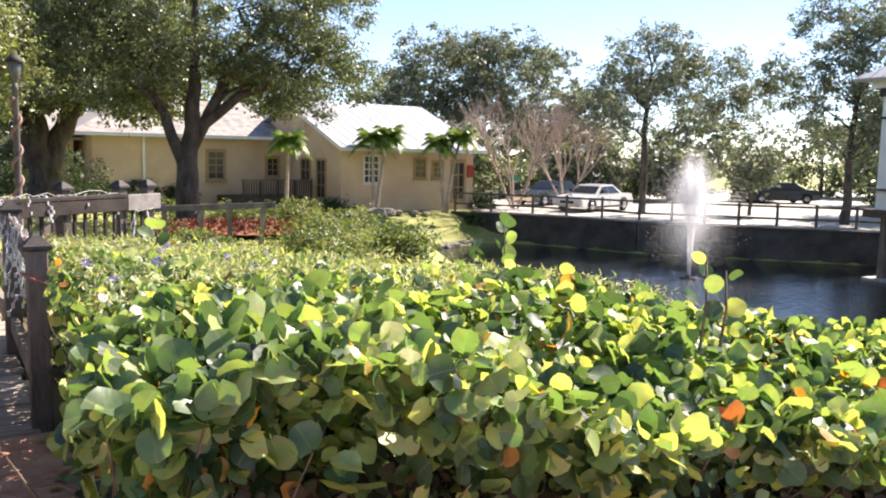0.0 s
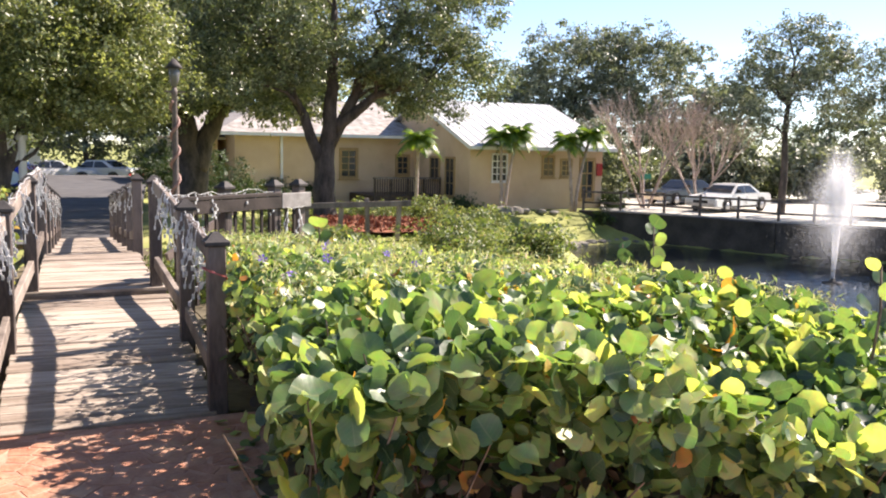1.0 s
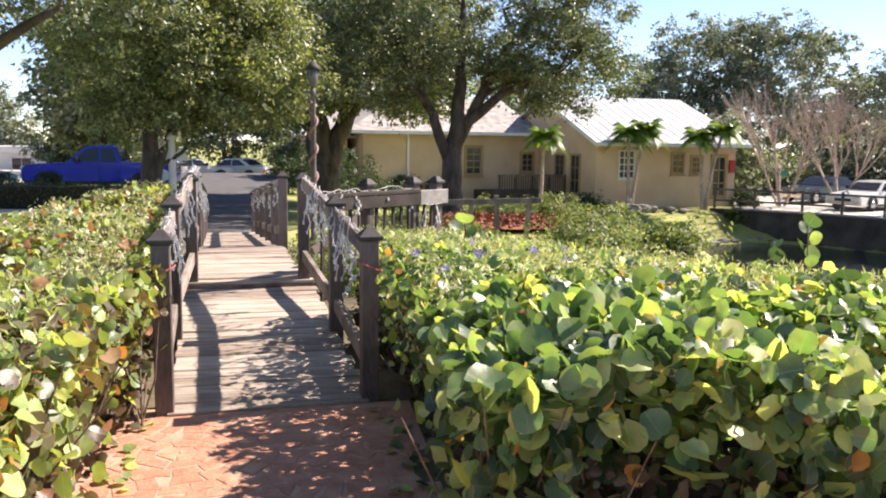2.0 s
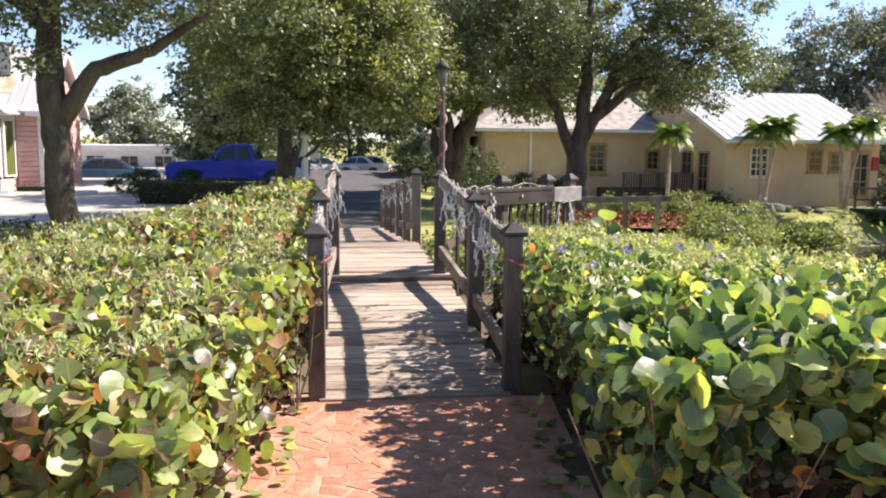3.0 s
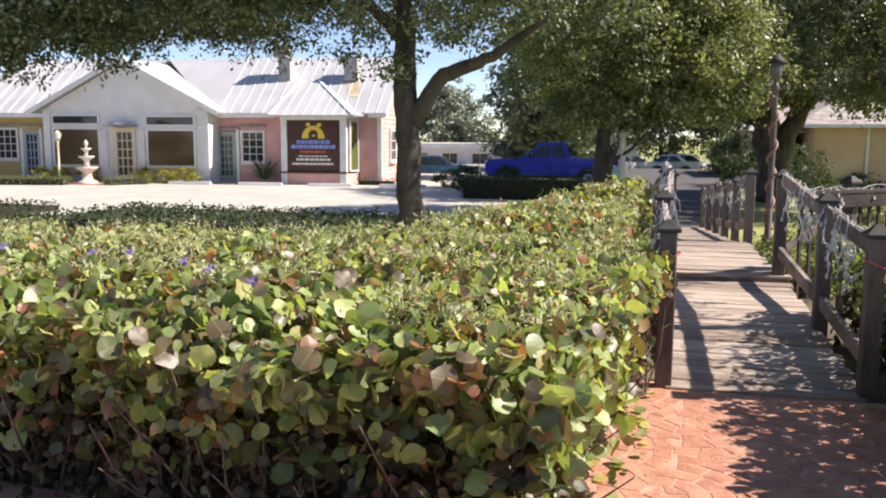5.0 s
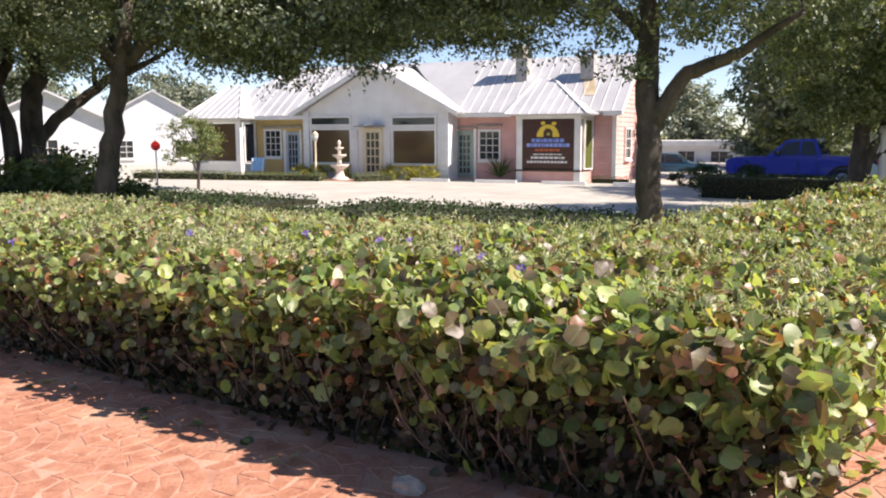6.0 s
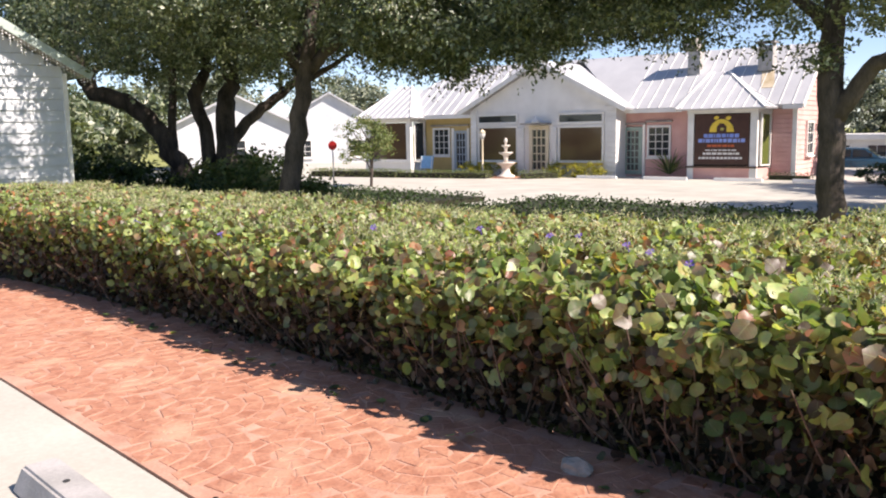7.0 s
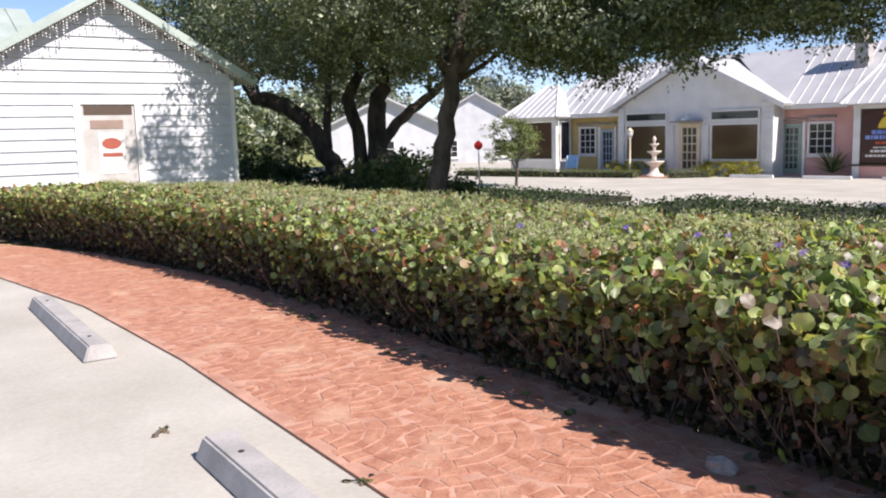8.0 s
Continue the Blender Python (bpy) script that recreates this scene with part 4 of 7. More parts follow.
def ring(b, x0, x1, z0, z1, rim, y0, y1):
    """A frame round an opening, in one piece."""
    loops = []
    for y in (y0, y1):
        for o in (rim, 0.0):
            loops.append([b.verts.new((x, y, z)) for x, z in ((x0 - o, z0 - o), (x1 + o, z0 - o), (x1 + o, z1 + o), (x0 - o, z1 + o))])
    fo, fi, bo, bi = loops
    for k in range(4):
        n = (k + 1) % 4
        b.faces.new((fo[k], fo[n], fi[n], fi[k])), b.faces.new((bo[n], bo[k], bi[k], bi[n]))
        b.faces.new((fo[n], fo[k], bo[k], bo[n])), b.faces.new((fi[k], fi[n], bi[n], bi[k]))


def glazed(name, parent, x0, x1, y, z0, z1, cols, rows, frame_mat, glass, m=None, sill=True, bar=0.03, rim=0.09):
    """A window or glazed leaf in a wall that faces -y: frame, panes between bars, sill. m places it otherwise."""
    def piece(nm, ob_mat, to, *q):
        b = bmesh.new()
        box(b, *q)
        if m:
            bmesh.ops.transform(b, matrix=m, verts=b.verts)
        return part(nm, b, ob_mat, to)
    b = bmesh.new()
    ring(b, x0, x1, z0, z1, rim, y - 0.06, y + 0.03)
    if m:
        bmesh.ops.transform(b, matrix=m, verts=b.verts)
    f = part(name, b, frame_mat, parent)
    for i in range(1, cols):
        x = x0 + (x1 - x0) * i / cols
        piece("glazing_bar", frame_mat, f, x - bar / 2, x + bar / 2, y - 0.035, y + 0.02, z0, z1)
    for j in range(1, rows):
        z = z0 + (z1 - z0) * j / rows
        piece("glazing_bar", frame_mat, f, x0, x1, y - 0.032, y + 0.02, z - bar / 2, z + bar / 2)
    for i in range(cols):
        for j in range(rows):
            xa, xb = x0 + (x1 - x0) * i / cols, x0 + (x1 - x0) * (i + 1) / cols
            za, zb = z0 + (z1 - z0) * j / rows, z0 + (z1 - z0) * (j + 1) / rows
            piece("pane", glass, f, xa + bar / 2, xb - bar / 2, y - 0.012, y, za + bar / 2, zb - bar / 2)
    if sill:
        piece("sill", frame_mat, f, x0 - rim - 0.05, x1 + rim + 0.05, y - 0.13, y + 0.02, z0 - rim - 0.06, z0 - rim - 0.004)
    return f


def slope(name, parent, material, corners, thick=0.1, seam=0.0, seam_mat=None):
    """A roof plane out of its corners (eave left, eave right, ridge right, ridge left), with standing seams every so far."""
    b = bmesh.new()
    c = [Vector(p) for p in corners]
    n = (c[1] - c[0]).cross(c[-1] - c[0]).normalized()
    if n.z < 0:
        n = -n
    hi, lo = [b.verts.new(p) for p in c], [b.verts.new(p - n * thick) for p in c]
    b.faces.new(hi), b.faces.new(lo[::-1])
    for i in range(len(c)):
        b.faces.new((lo[i], lo[(i + 1) % len(c)], hi[(i + 1) % len(c)], hi[i]))
    bmesh.ops.recalc_face_normals(b, faces=b.faces)
    ob = part(name, b, material, parent)
    if seam:
        ln = (c[1] - c[0]).length
        b = bmesh.new()
        d = (c[1] - c[0]).normalized()
        k = seam / 2
        while k < ln:
            a = c[0] + d * k
            # straight up the slope until the outline ends
            up = n.cross(d)
            if up.z < 0:
                up = -up
            best = None
            for p0, p1 in list(zip(c[1:], c[2:] + c[:1])):
                e = p1 - p0
                den = up.x * e.y - up.y * e.x if abs(up.x * e.y - up.y * e.x) > 1e-6 else None
                if den is None:
                    continue
                r = p0 - a
                t = (r.x * e.y - r.y * e.x) / den
                s = (r.x * up.y - r.y * up.x) / den
                if t > 0.05 and -1e-4 <= s <= 1.0001:
                    best = t if best is None else min(best, t)
            if best:
                beam(b, a + n * 0.012, a + up * best + n * 0.012, 0.022, 0.035)
            k += seam
        tagged(part("standing_seam", b, seam_mat or material, ob), kind="stuff")
    return ob


# ---- shop row ----
G = -0.6
SHOP = pose(-17.7, 31.0, G, 0, 0, 10)
shop = thing("shop_row", "row of pastel cottage shops with white standing-seam metal roofs", "shop building", (-17.7, 31.0, G), 10)


def court(u, v, z=-0.55):
    """A place before the shops: u along their front, v inwards."""
    q = SHOP @ Vector((u, v, 0))
    return (q.x, q.y, z)


def sb_(name, material, x0, x1, y0, y1, z0, z1, label=""):
    return wall_box(name, shop, material, x0, x1, y0, y1, z0 - G, z1 - G, label)


def sw_(name, x0, x1, y, z0, z1, cols, rows, frame_mat, glass, m=None, sill=True, bar=0.03, rim=0.09):
    return glazed(name, shop, x0, x1, y, z0 - G, z1 - G, cols, rows, frame_mat, glass, m, sill, bar, rim)


def sr_(name, material, corners, thick=0.1, seam=0.0, seam_mat=None):
    return slope(name, shop, material, [(x, y, z - G) for x, y, z in corners], thick, seam, seam_mat)


ACROSS = Matrix(((1, 0, 0, 0), (0, 0, -1, 0), (0, 1, 0, 0), (0, 0, 0, 1)))
ALONG = Matrix(((0, 0, 1, 0), (1, 0, 0, 0), (0, 1, 0, 0), (0, 0, 0, 1)))
EAVE, RIDGE, RY = 2.45, 5.05, 4.2
sb_("wall", M_YEL, -16.4, -12.2, 1.12, 8.2, -0.7, 2.5, "mustard wall")
sb_("wall", M_PINK, -4.7, 2.6, 1.12, 7.4, -0.7, 2.5, "pink wall")
sb_("wall", M_PINK, -12.2, -4.7, 2.2, 8.0, -0.7, 2.4, "pink back wall")
for x0 in (2.42,):
    b = bmesh.new()
    prism(b, [(1.12, 2.5 - G), (7.35, 2.5 - G), (RY, 4.85 - G)], x0, x0 + 0.18)
    bmesh.ops.transform(b, matrix=ALONG, verts=b.verts)
    part("gable_wall", b, M_PINK, shop)
b = bmesh.new()
prism(b, [(-12.25, -0.1), (-4.66, -0.1), (-4.66, 2.65 - G), (-8.45, 4.62 - G), (-12.25, 2.65 - G)], -0.3, -0.02)
bmesh.ops.transform(b, matrix=ACROSS, verts=b.verts)
part("gable_wall", b, M_GABLE, shop, "off-white gabled front")
for x0, x1 in ((-12.25, -11.95), (-4.96, -4.66)):
    sb_("wall", M_GABLE, x0, x1, 0.31, 3.2, -0.7, 2.6)
# lapped boards between the openings of the gabled front
for x0, x1, n in ((-12.3, -11.98, 14), (-9.62, -9.3, 10), (-7.8, -7.55, 10), (-5.1, -4.6, 14)):
    for k in range(n):
        b = bmesh.new()
        z = 0.06 + k * 0.225
        for v_ in box(b, x0, x1, -0.075, 0.015, z, z + 0.215):
            if v_.co.y < -0.05 and v_.co.z < z + 0.1:
                v_.co.y -= 0.035
        part("siding_board", b, M_WHITE, shop)
sr_("roof", M_METAL, [(-19.2, 0.6, EAVE), (-12.3, 0.6, EAVE), (-8.45, RY, RIDGE), (-15.6, RY, RIDGE)], 0.1, 0.55, M_WHITE)
sr_("roof", M_METAL, [(-4.7, 0.6, EAVE), (2.95, 0.6, EAVE), (2.95, RY, RIDGE), (-8.45, RY, RIDGE)], 0.1, 0.5, M_WHITE)
sr_("roof", M_METAL, [(-15.6, RY, RIDGE), (2.95, RY, RIDGE), (2.95, 8.0, EAVE), (-19.2, 8.0, EAVE)], 0.1)
sr_("roof", M_METAL, [(-19.2, 8.0, EAVE), (-19.2, 0.6, EAVE), (-15.6, RY, RIDGE)], 0.1)
sr_("roof", M_METAL, [(-12.85, -0.38, 2.5), (-12.85, 3.9, 2.5), (-8.45, 3.9, 4.78), (-8.45, -0.38, 4.78)], 0.1)
sr_("roof", M_METAL, [(-4.1, 3.9, 2.5), (-4.1, -0.38, 2.5), (-8.45, -0.38, 4.78), (-8.45, 3.9, 4.78)], 0.1)
for xa in (-12.9, -4.05):
    b = bmesh.new()
    beam(b, (xa, -0.4, 2.4 - G), (-8.45, -0.4, 4.68 - G), 0.05, 0.2)
    part("bargeboard", b, M_WHITE, shop)
for x0, x1 in ((-16.0, -12.6), (-4.5, -1.9), (2.2, 2.95)):
    sb_("fascia", M_WHITE, x0, x1, 0.55, 0.6, EAVE - 0.2, EAVE - 0.02)
for s_ in (0.0, 1.0):
    b = bmesh.new()
    y0 = 0.6 + s_ * 2 * (RY - 0.6)
    beam(b, (2.97, y0, EAVE - 0.1 - G), (2.97, RY, RIDGE - 0.1 - G), 0.05, 0.2)
    part("bargeboard", b, M_WHITE, shop)
# rust streak below the flue
sr_("rust_streak", surf("rusty_metal", (0.42, 0.33, 0.2), (0.6, 0.52, 0.38), 0.6, 3, 40, 0.05), [(1.05, 1.55, EAVE + 0.722 * 0.95 + 0.02), (1.6, 1.55, EAVE + 0.722 * 0.95 + 0.02), (1.3, 2.6, EAVE + 0.722 * 2.0 + 0.02), (0.8, 2.6, EAVE + 0.722 * 2.0 + 0.02)], 0.012)


def bay(xa, xb, cant, sill_z, base_mat, top_l, top_r, top_z):
    """A bay from xa to xb at the front, its side going back by the cant, under its own hipped roof."""
    b = bmesh.new()
    prism(b, [(xa, 0.03), (xb, 0.03), (xb + cant, 1.1), (xa, 1.1)], -0.1, sill_z - 0.1 - G)
    part("bay_base", b, base_mat, shop)
    b = bmesh.new()
    prism(b, [(xa - 0.03, 0.0), (xb + 0.03, 0.0), (xb + cant + 0.03, 1.1), (xa - 0.03, 1.1)], 2.14 - G, 2.36 - G)
    part("bay_head", b, M_WHITE, shop)
    for x0, x1, y0 in ((xa, xa + 0.26, 0.0), (xb - 0.26, xb + 0.02, 0.0), (xb + cant - 0.12, xb + cant, 0.9)):
        sb_("column", M_WHITE, x0, x1, y0, y0 + 0.2, sill_z - 0.1 if y0 else -0.7, 2.14)
    sb_("side_wall", base_mat, xa, xa + 0.12, 0.22, 1.1, -0.7, 2.14)
    sb_("ledge", M_DARKWOOD if base_mat is M_PINK else M_WHITE, xa - 0.04, xb + 0.04, -0.06, 0.1, sill_z - 0.1, sill_z - 0.03)
    e = 2.34
    P = [(xa - 0.38, -0.4, e), (xb + 0.42, -0.4, e), (xb + cant + 0.5, 1.3, e), (xa - 0.38, 1.3, e)]
    tl, tr_ = (top_l, 2.5, top_z), (top_r, 2.5, top_z)
    sr_("bay_roof", M_METAL, [P[0], P[1], tr_, tl], 0.07, 0.42, M_WHITE)
    sr_("bay_roof", M_METAL, [P[1], P[2], tr_], 0.07, 0.4, M_WHITE)
    sr_("bay_roof", M_METAL, [P[3], P[0], tl], 0.07, 0.4, M_WHITE)
    for a, c in ((P[1], tr_), (P[0], tl)):
        b = bmesh.new()
        beam(b, (a[0], a[1], a[2] - G + 0.02), (c[0], c[1], c[2] - G + 0.02), 0.12, 0.04)
        part("hip_cap", b, M_WHITE, shop)


bay(-1.42, 1.4, 0.27, 0.02, M_PINK, -1.35, -0.55, 3.95)
bay(-19.3, -16.2, 0.2, 0.12, M_GABLE, -18.7, -17.9, 4.1)
sw_("shop_window", -1.13, 1.11, 0.14, 0.03, 2.1, 1, 1, M_DARKWOOD, M_GLASS_B, None, False, 0.02, 0.03)
sw_("shop_window", -18.98, -16.52, 0.14, 0.16, 2.1, 1, 1, M_WHITE, M_GLASS_B, None, False, 0.03, 0.05)
M_OLIVE = glassy("olive_tinted_window", (0.1, 0.12, 0.03), 0.1)
for xb, cant, zz, gl in ((1.42, 0.27, 0.06, M_OLIVE), (-16.18, 0.2, 0.16, M_GLASS)):
    ang = math.degrees(math.atan2(1.1, cant))
    sw_("shop_window", 0.3, 0.92, 0, zz, 2.08, 1, 1, M_WHITE, gl, pose(xb, 0, 0, 0, 0, ang), False, 0.03, 0.05)
# gabled front: transoms, wide panes, the middle door with its hood and lamp
M_CREAM = surf("cream_door_paint", (0.6, 0.52, 0.36), (0.7, 0.62, 0.46), 0.6, 3, 50, 0.05)
M_YSILL = plain("yellow_sill", (0.6, 0.42, 0.06))
for x0, x1, z0, z1 in ((-11.87, -9.74, 1.98, 2.3), (-7.45, -5.3, 1.93, 2.26)):
    sw_("transom", x0, x1, 0.01, z0, z1, 1, 1, M_WHITE, M_GLASS, None, False, 0.03, 0.09)
    sw_("shop_window", x0 + 0.03, x1, 0.01, 0.18, z0 - 0.25, 1, 1, M_WHITE, M_GLASS_B, None, False, 0.03, 0.09)
    sb_("sill", M_YSILL, x0 - 0.05, x1 + 0.05, -0.14, -0.01, 0.0, 0.085)
sw_("door", -8.86, -8.16, 0.01, -0.25, 1.62, 3, 5, M_CREAM, M_GLASS, None, False, 0.05, 0.17)
sb_("door_hood", M_SHINGLE, -9.3, -7.85, -0.42, 0.0, 1.84, 1.91)
b = bmesh.new()
lathe(b, [(0.04, 0.3), (0.05, 0.18), (0.22, 0.06), (0.24, 0.0)], 12, (-8.55, -0.28, 1.93 - G))
part("wall_lamp", b, M_WHITE, shop)
# mustard and pink walls
sw_("window", -15.42, -14.5, 1.11, 0.42, 1.7, 3, 4, M_WHITE, M_GLASS)
M_BLUEDOOR = surf("grey_blue_door", (0.3, 0.36, 0.42), (0.4, 0.46, 0.52), 0.5, 4, 60, 0.05)
sw_("door", -14.0, -13.46, 1.11, -0.3, 1.5, 3, 5, M_BLUEDOOR, M_GLASS, None, False, 0.05, 0.13)
sw_("door", -4.6, -4.04, 1.11, -0.28, 1.48, 3, 6, M_TEAL, M_GLASS, None, False, 0.05, 0.17)
sw_("window", -3.56, -2.64, 1.11, 0.38, 1.62, 3, 4, M_WHITE, M_GLASS)
for x0, x1 in ((-4.98, -4.79), (-3.86, -3.74), (-14.3, -14.15), (-13.32, -13.2)):
    sb_("door_trim", M_WHITE, x0, x1, 1.05, 1.12, -0.55, 1.75)
for x0, x1, z in ((-5.0, -3.72, 1.75), (-3.7, -2.5, 1.84), (-15.6, -13.2, 1.86)):
    sb_("lintel", M_SHINGLE, x0, x1, 0.99, 1.11, z, z + 0.08)
sb_("corner_board", M_WHITE, 2.48, 2.66, 1.06, 1.12, G, 2.3)
for k in range(15):
    b = bmesh.new()
    for v_ in box(b, 1.72, 2.47, 1.06, 1.115, 0.02 + k * 0.19, 0.19 + k * 0.19):
        if v_.co.y < 1.08 and v_.co.z < 0.1 + k * 0.19:
            v_.co.y -= 0.02
    part("siding_board", b, M_PINK, shop)
for k in range(22):
    z = 0.02 + k * 0.2
    cut = max(0.0, (z - 2.9) / 0.754)
    if cut < 2.9:
        b = bmesh.new()
        for v_ in box(b, 2.601, 2.65, 1.14 + cut, 7.3 - cut, z, z + 0.19):
            if v_.co.x > 2.62 and v_.co.z < z + 0.1:
                v_.co.x += 0.02
        part("siding_board", b, M_PINK, shop)
sw_("window", 1.4, 2.3, 0, 0.45, 1.7, 2, 3, M_WHITE, M_GLASS, pose(2.7, 1.12, 0, 0, 0, 90))
for x, y, z0, z1, w_ in ((-2.15, 2.85, 3.9, 4.9, 0.27), (0.95, 2.75, 3.9, 4.95, 0.3)):
    ch = sb_("flue", M_STOP, x - w_, x + w_, y - w_, y + w_, z0, z1, "boxed grey metal flue")
    if x < 0:
        wall_box("flue_cap", ch, M_SHINGLE, x - 0.5, x + 0.1, y - 0.3, y + 0.3, z1 - G + 0.05, z1 - G + 0.6)
        wall_box("flue_pipe", ch, M_RIM, x + 0.2, x + 0.26, y - 0.03, y + 0.03, z1 - G, z1 - G + 0.55)
    else:
        wall_box("flue_cap", ch, M_SHINGLE, x - 0.36, x + 0.36, y - 0.36, y + 0.36, z1 - G + 0.1, z1 - G + 0.18)
        for sx in (-0.26, 0.26):
            wall_box("cap_leg", ch, M_SHINGLE, x + sx - 0.04, x + sx + 0.04, y - 0.2, y + 0.2, z1 - G, z1 - G + 0.1)
# the painted sign panel in the pink bay: device and bars
sign = thing("shop_sign", "dark brown window sign with yellow arch and coloured bars", "sign", court(-0.01, -0.0, 0.1), 10)
b = bmesh.new()
box(b, -1.1, 1.1, 0.02, 0.07, -0.06, 2.0)
part("panel", b, M_SIGNBROWN, sign)
b = bmesh.new()
arch = [(0.5 * math.cos(math.pi * k / 14), 1.28 + 0.52 * math.sin(math.pi * k / 14)) for k in range(15)] + [(-0.2, 1.28), (-0.2, 1.5), (-0.08, 1.64), (0.1, 1.62), (0.2, 1.5), (0.2, 1.28)]
fr_ = [b.verts.new((x, 0.012, z)) for x, z in arch]
bk = [b.verts.new((x, 0.019, z)) for x, z in arch]
b.faces.new(fr_[::-1]), b.faces.new(bk)
for k in range(len(arch)):
    b.faces.new((fr_[k], fr_[(k + 1) % len(arch)], bk[(k + 1) % len(arch)], bk[k]))
part("device", b, plain("sign_yellow", (0.75, 0.55, 0.06)), sign)
for x, z, s_ in ((-0.22, 1.86, 0.12), (0.26, 1.84, 0.13), (0.02, 1.4, 0.09)):
    b = bmesh.new()
    bmesh.ops.create_icosphere(b, subdivisions=1, radius=1, matrix=pose(x, 0.012, z) @ Matrix.Diagonal((s_, 0.006, s_ * 0.7, 1)))
    part("device", b, plain("sign_olive", (0.45, 0.42, 0.1)) if z < 1.5 else bpy.data.materials["sign_yellow"], sign)
for c, z, wd, h in (((0.2, 0.3, 0.7), 1.06, 1.45, 0.15), ((0.25, 0.35, 0.75), 0.86, 1.9, 0.15), ((0.55, 0.12, 0.04), 0.68, 1.15, 0.09), ((0.75, 0.75, 0.72), 0.52, 1.3, 0.05), ((0.75, 0.75, 0.72), 0.36, 1.5, 0.09), ((0.75, 0.75, 0.72), 0.18, 1.85, 0.09)):
    r = random.Random(int(z * 100))
    tone = plain("sign_tone", c)
    x = -wd / 2
    while x < wd / 2 - 0.05:
        n = r.uniform(0.06, 0.2)
        b = bmesh.new()
        box(b, x, min(x + n, wd / 2), 0.01, 0.019, z, z + h)
        part("bar", b, tone, sign)
        x += n + 0.035

# ---- yellow house by the pond ----
HG = -1.55
house = thing("house", "yellow stucco house with a white metal roof and a shingled wing", "house", (13.3, 40, HG))
bpy.context.view_layer.update()


def H(ob):
    ob.matrix_parent_inverse = house.matrix_world.inverted()
    return ob


H(wall_box("wall", house, M_HOUSE, 13.45, 21.6, 39.5, 51.1, HG, 1.75))
b = bmesh.new()
prism(b, [(39.5, 1.75), (51.1, 1.75), (45.3, 4.0)], 13.45, 13.7)
bmesh.ops.transform(b, matrix=Matrix(((0, 0, 1, 0), (1, 0, 0, 0), (0, 1, 0, 0), (0, 0, 0, 1))), verts=b.verts)
H(part("gable_wall", b, M_HOUSE, house))
H(slope("roof", house, M_METAL, [(13.1, 38.8, 1.67), (22.0, 38.8, 1.67), (22.0, 45.3, 4.2), (13.1, 45.3, 4.2)], 0.12, 0.6, M_WHITE))
H(slope("roof", house, M_METAL, [(13.1, 45.3, 4.2), (22.0, 45.3, 4.2), (22.0, 51.8, 1.67), (13.1, 51.8, 1.67)], 0.12))
H(wall_box("fascia", house, M_WHITE, 13.1, 22.0, 38.74, 38.8, 1.49, 1.65))
b = bmesh.new()
beam(b, (13.08, 38.8, 1.57), (13.08, 45.3, 4.1), 0.05, 0.2)
H(part("bargeboard", b, M_WHITE, house))
H(wall_box("wall", house, M_HOUSE, 3.4, 13.45, 46.0, 56, HG, 2.2))
H(slope("roof", house, M_SHINGLE, [(2.3, 45.4, 2.15), (13.4, 45.4, 2.15), (13.4, 51.5, 4.2), (7, 51.5, 4.2)], 0.12))
H(slope("roof", house, M_SHINGLE, [(2.3, 57.5, 2.15), (2.3, 45.4, 2.15), (7, 51.5, 4.2)], 0.12))
H(wall_box("fascia", house, M_WHITE, 2.3, 13.3, 45.36, 45.4, 1.98, 2.14))
H(wall_box("wall", house, M_HOUSE, 0.9, 2.9, 47.6, 56, HG, 1.9, "shaded back wing"))
H(slope("roof", house, M_SHINGLE, [(0.5, 47.0, 1.85), (3.2, 47.0, 1.85), (3.2, 51.5, 3.4), (2.2, 51.5, 3.4)], 0.12))
H(wall_box("downpipe", house, M_GABLE, 5.75, 5.87, 45.85, 45.98, HG, 2.1))
M_TRIMY = plain("ochre_trim", (0.42, 0.27, 0.12), 0.8)
H(glazed("window", house, 9.15, 9.95, 45.99, -0.1, 1.3, 2, 4, M_TRIMY, M_GLASS, None, True, 0.04, 0.14))
H(glazed("window", house, 12.45, 13.05, 45.99, 0.05, 1.0, 2, 3, M_TRIMY, M_GLASS, None, True, 0.04, 0.14))
H(glazed("window", house, 14.75, 15.55, 39.49, -0.05, 1.25, 3, 4, M_WHITE, M_GLASS, None, True, 0.05, 0.06))
H(glazed("window", house, 17.8, 18.4, 39.49, 0.2, 1.15, 2, 3, M_TRIMY, M_GLASS_B, None, True, 0.04, 0.1))
H(glazed("window", house, 18.95, 19.5, 39.49, 0.2, 1.0, 2, 3, M_TRIMY, M_GLASS_B, None, True, 0.04, 0.1))
H(glazed("door", house, 20.25, 20.95, 39.49, -1.0, 1.0, 2, 3, M_TRIMY, M_GLASS, None, False, 0.06, 0.16))
H(glazed("window", house, 2.2, 3.2, 0, -0.1, 1.0, 2, 2, M_TRIMY, M_GLASS, pose(13.44, 46, 0, 0, 0, -90)))
H(glazed("door", house, 4.0, 4.9, 0, -0.9, 1.0, 2, 3, M_TRIMY, M_GLASS, pose(13.44, 46, 0, 0, 0, -90), False))
b = bmesh.new()
box(b, 21.2, 21.55, 39.4, 39.48, 0.2, 0.85)
H(part("notice", b, M_REDLAMP, house, "small red notice"))
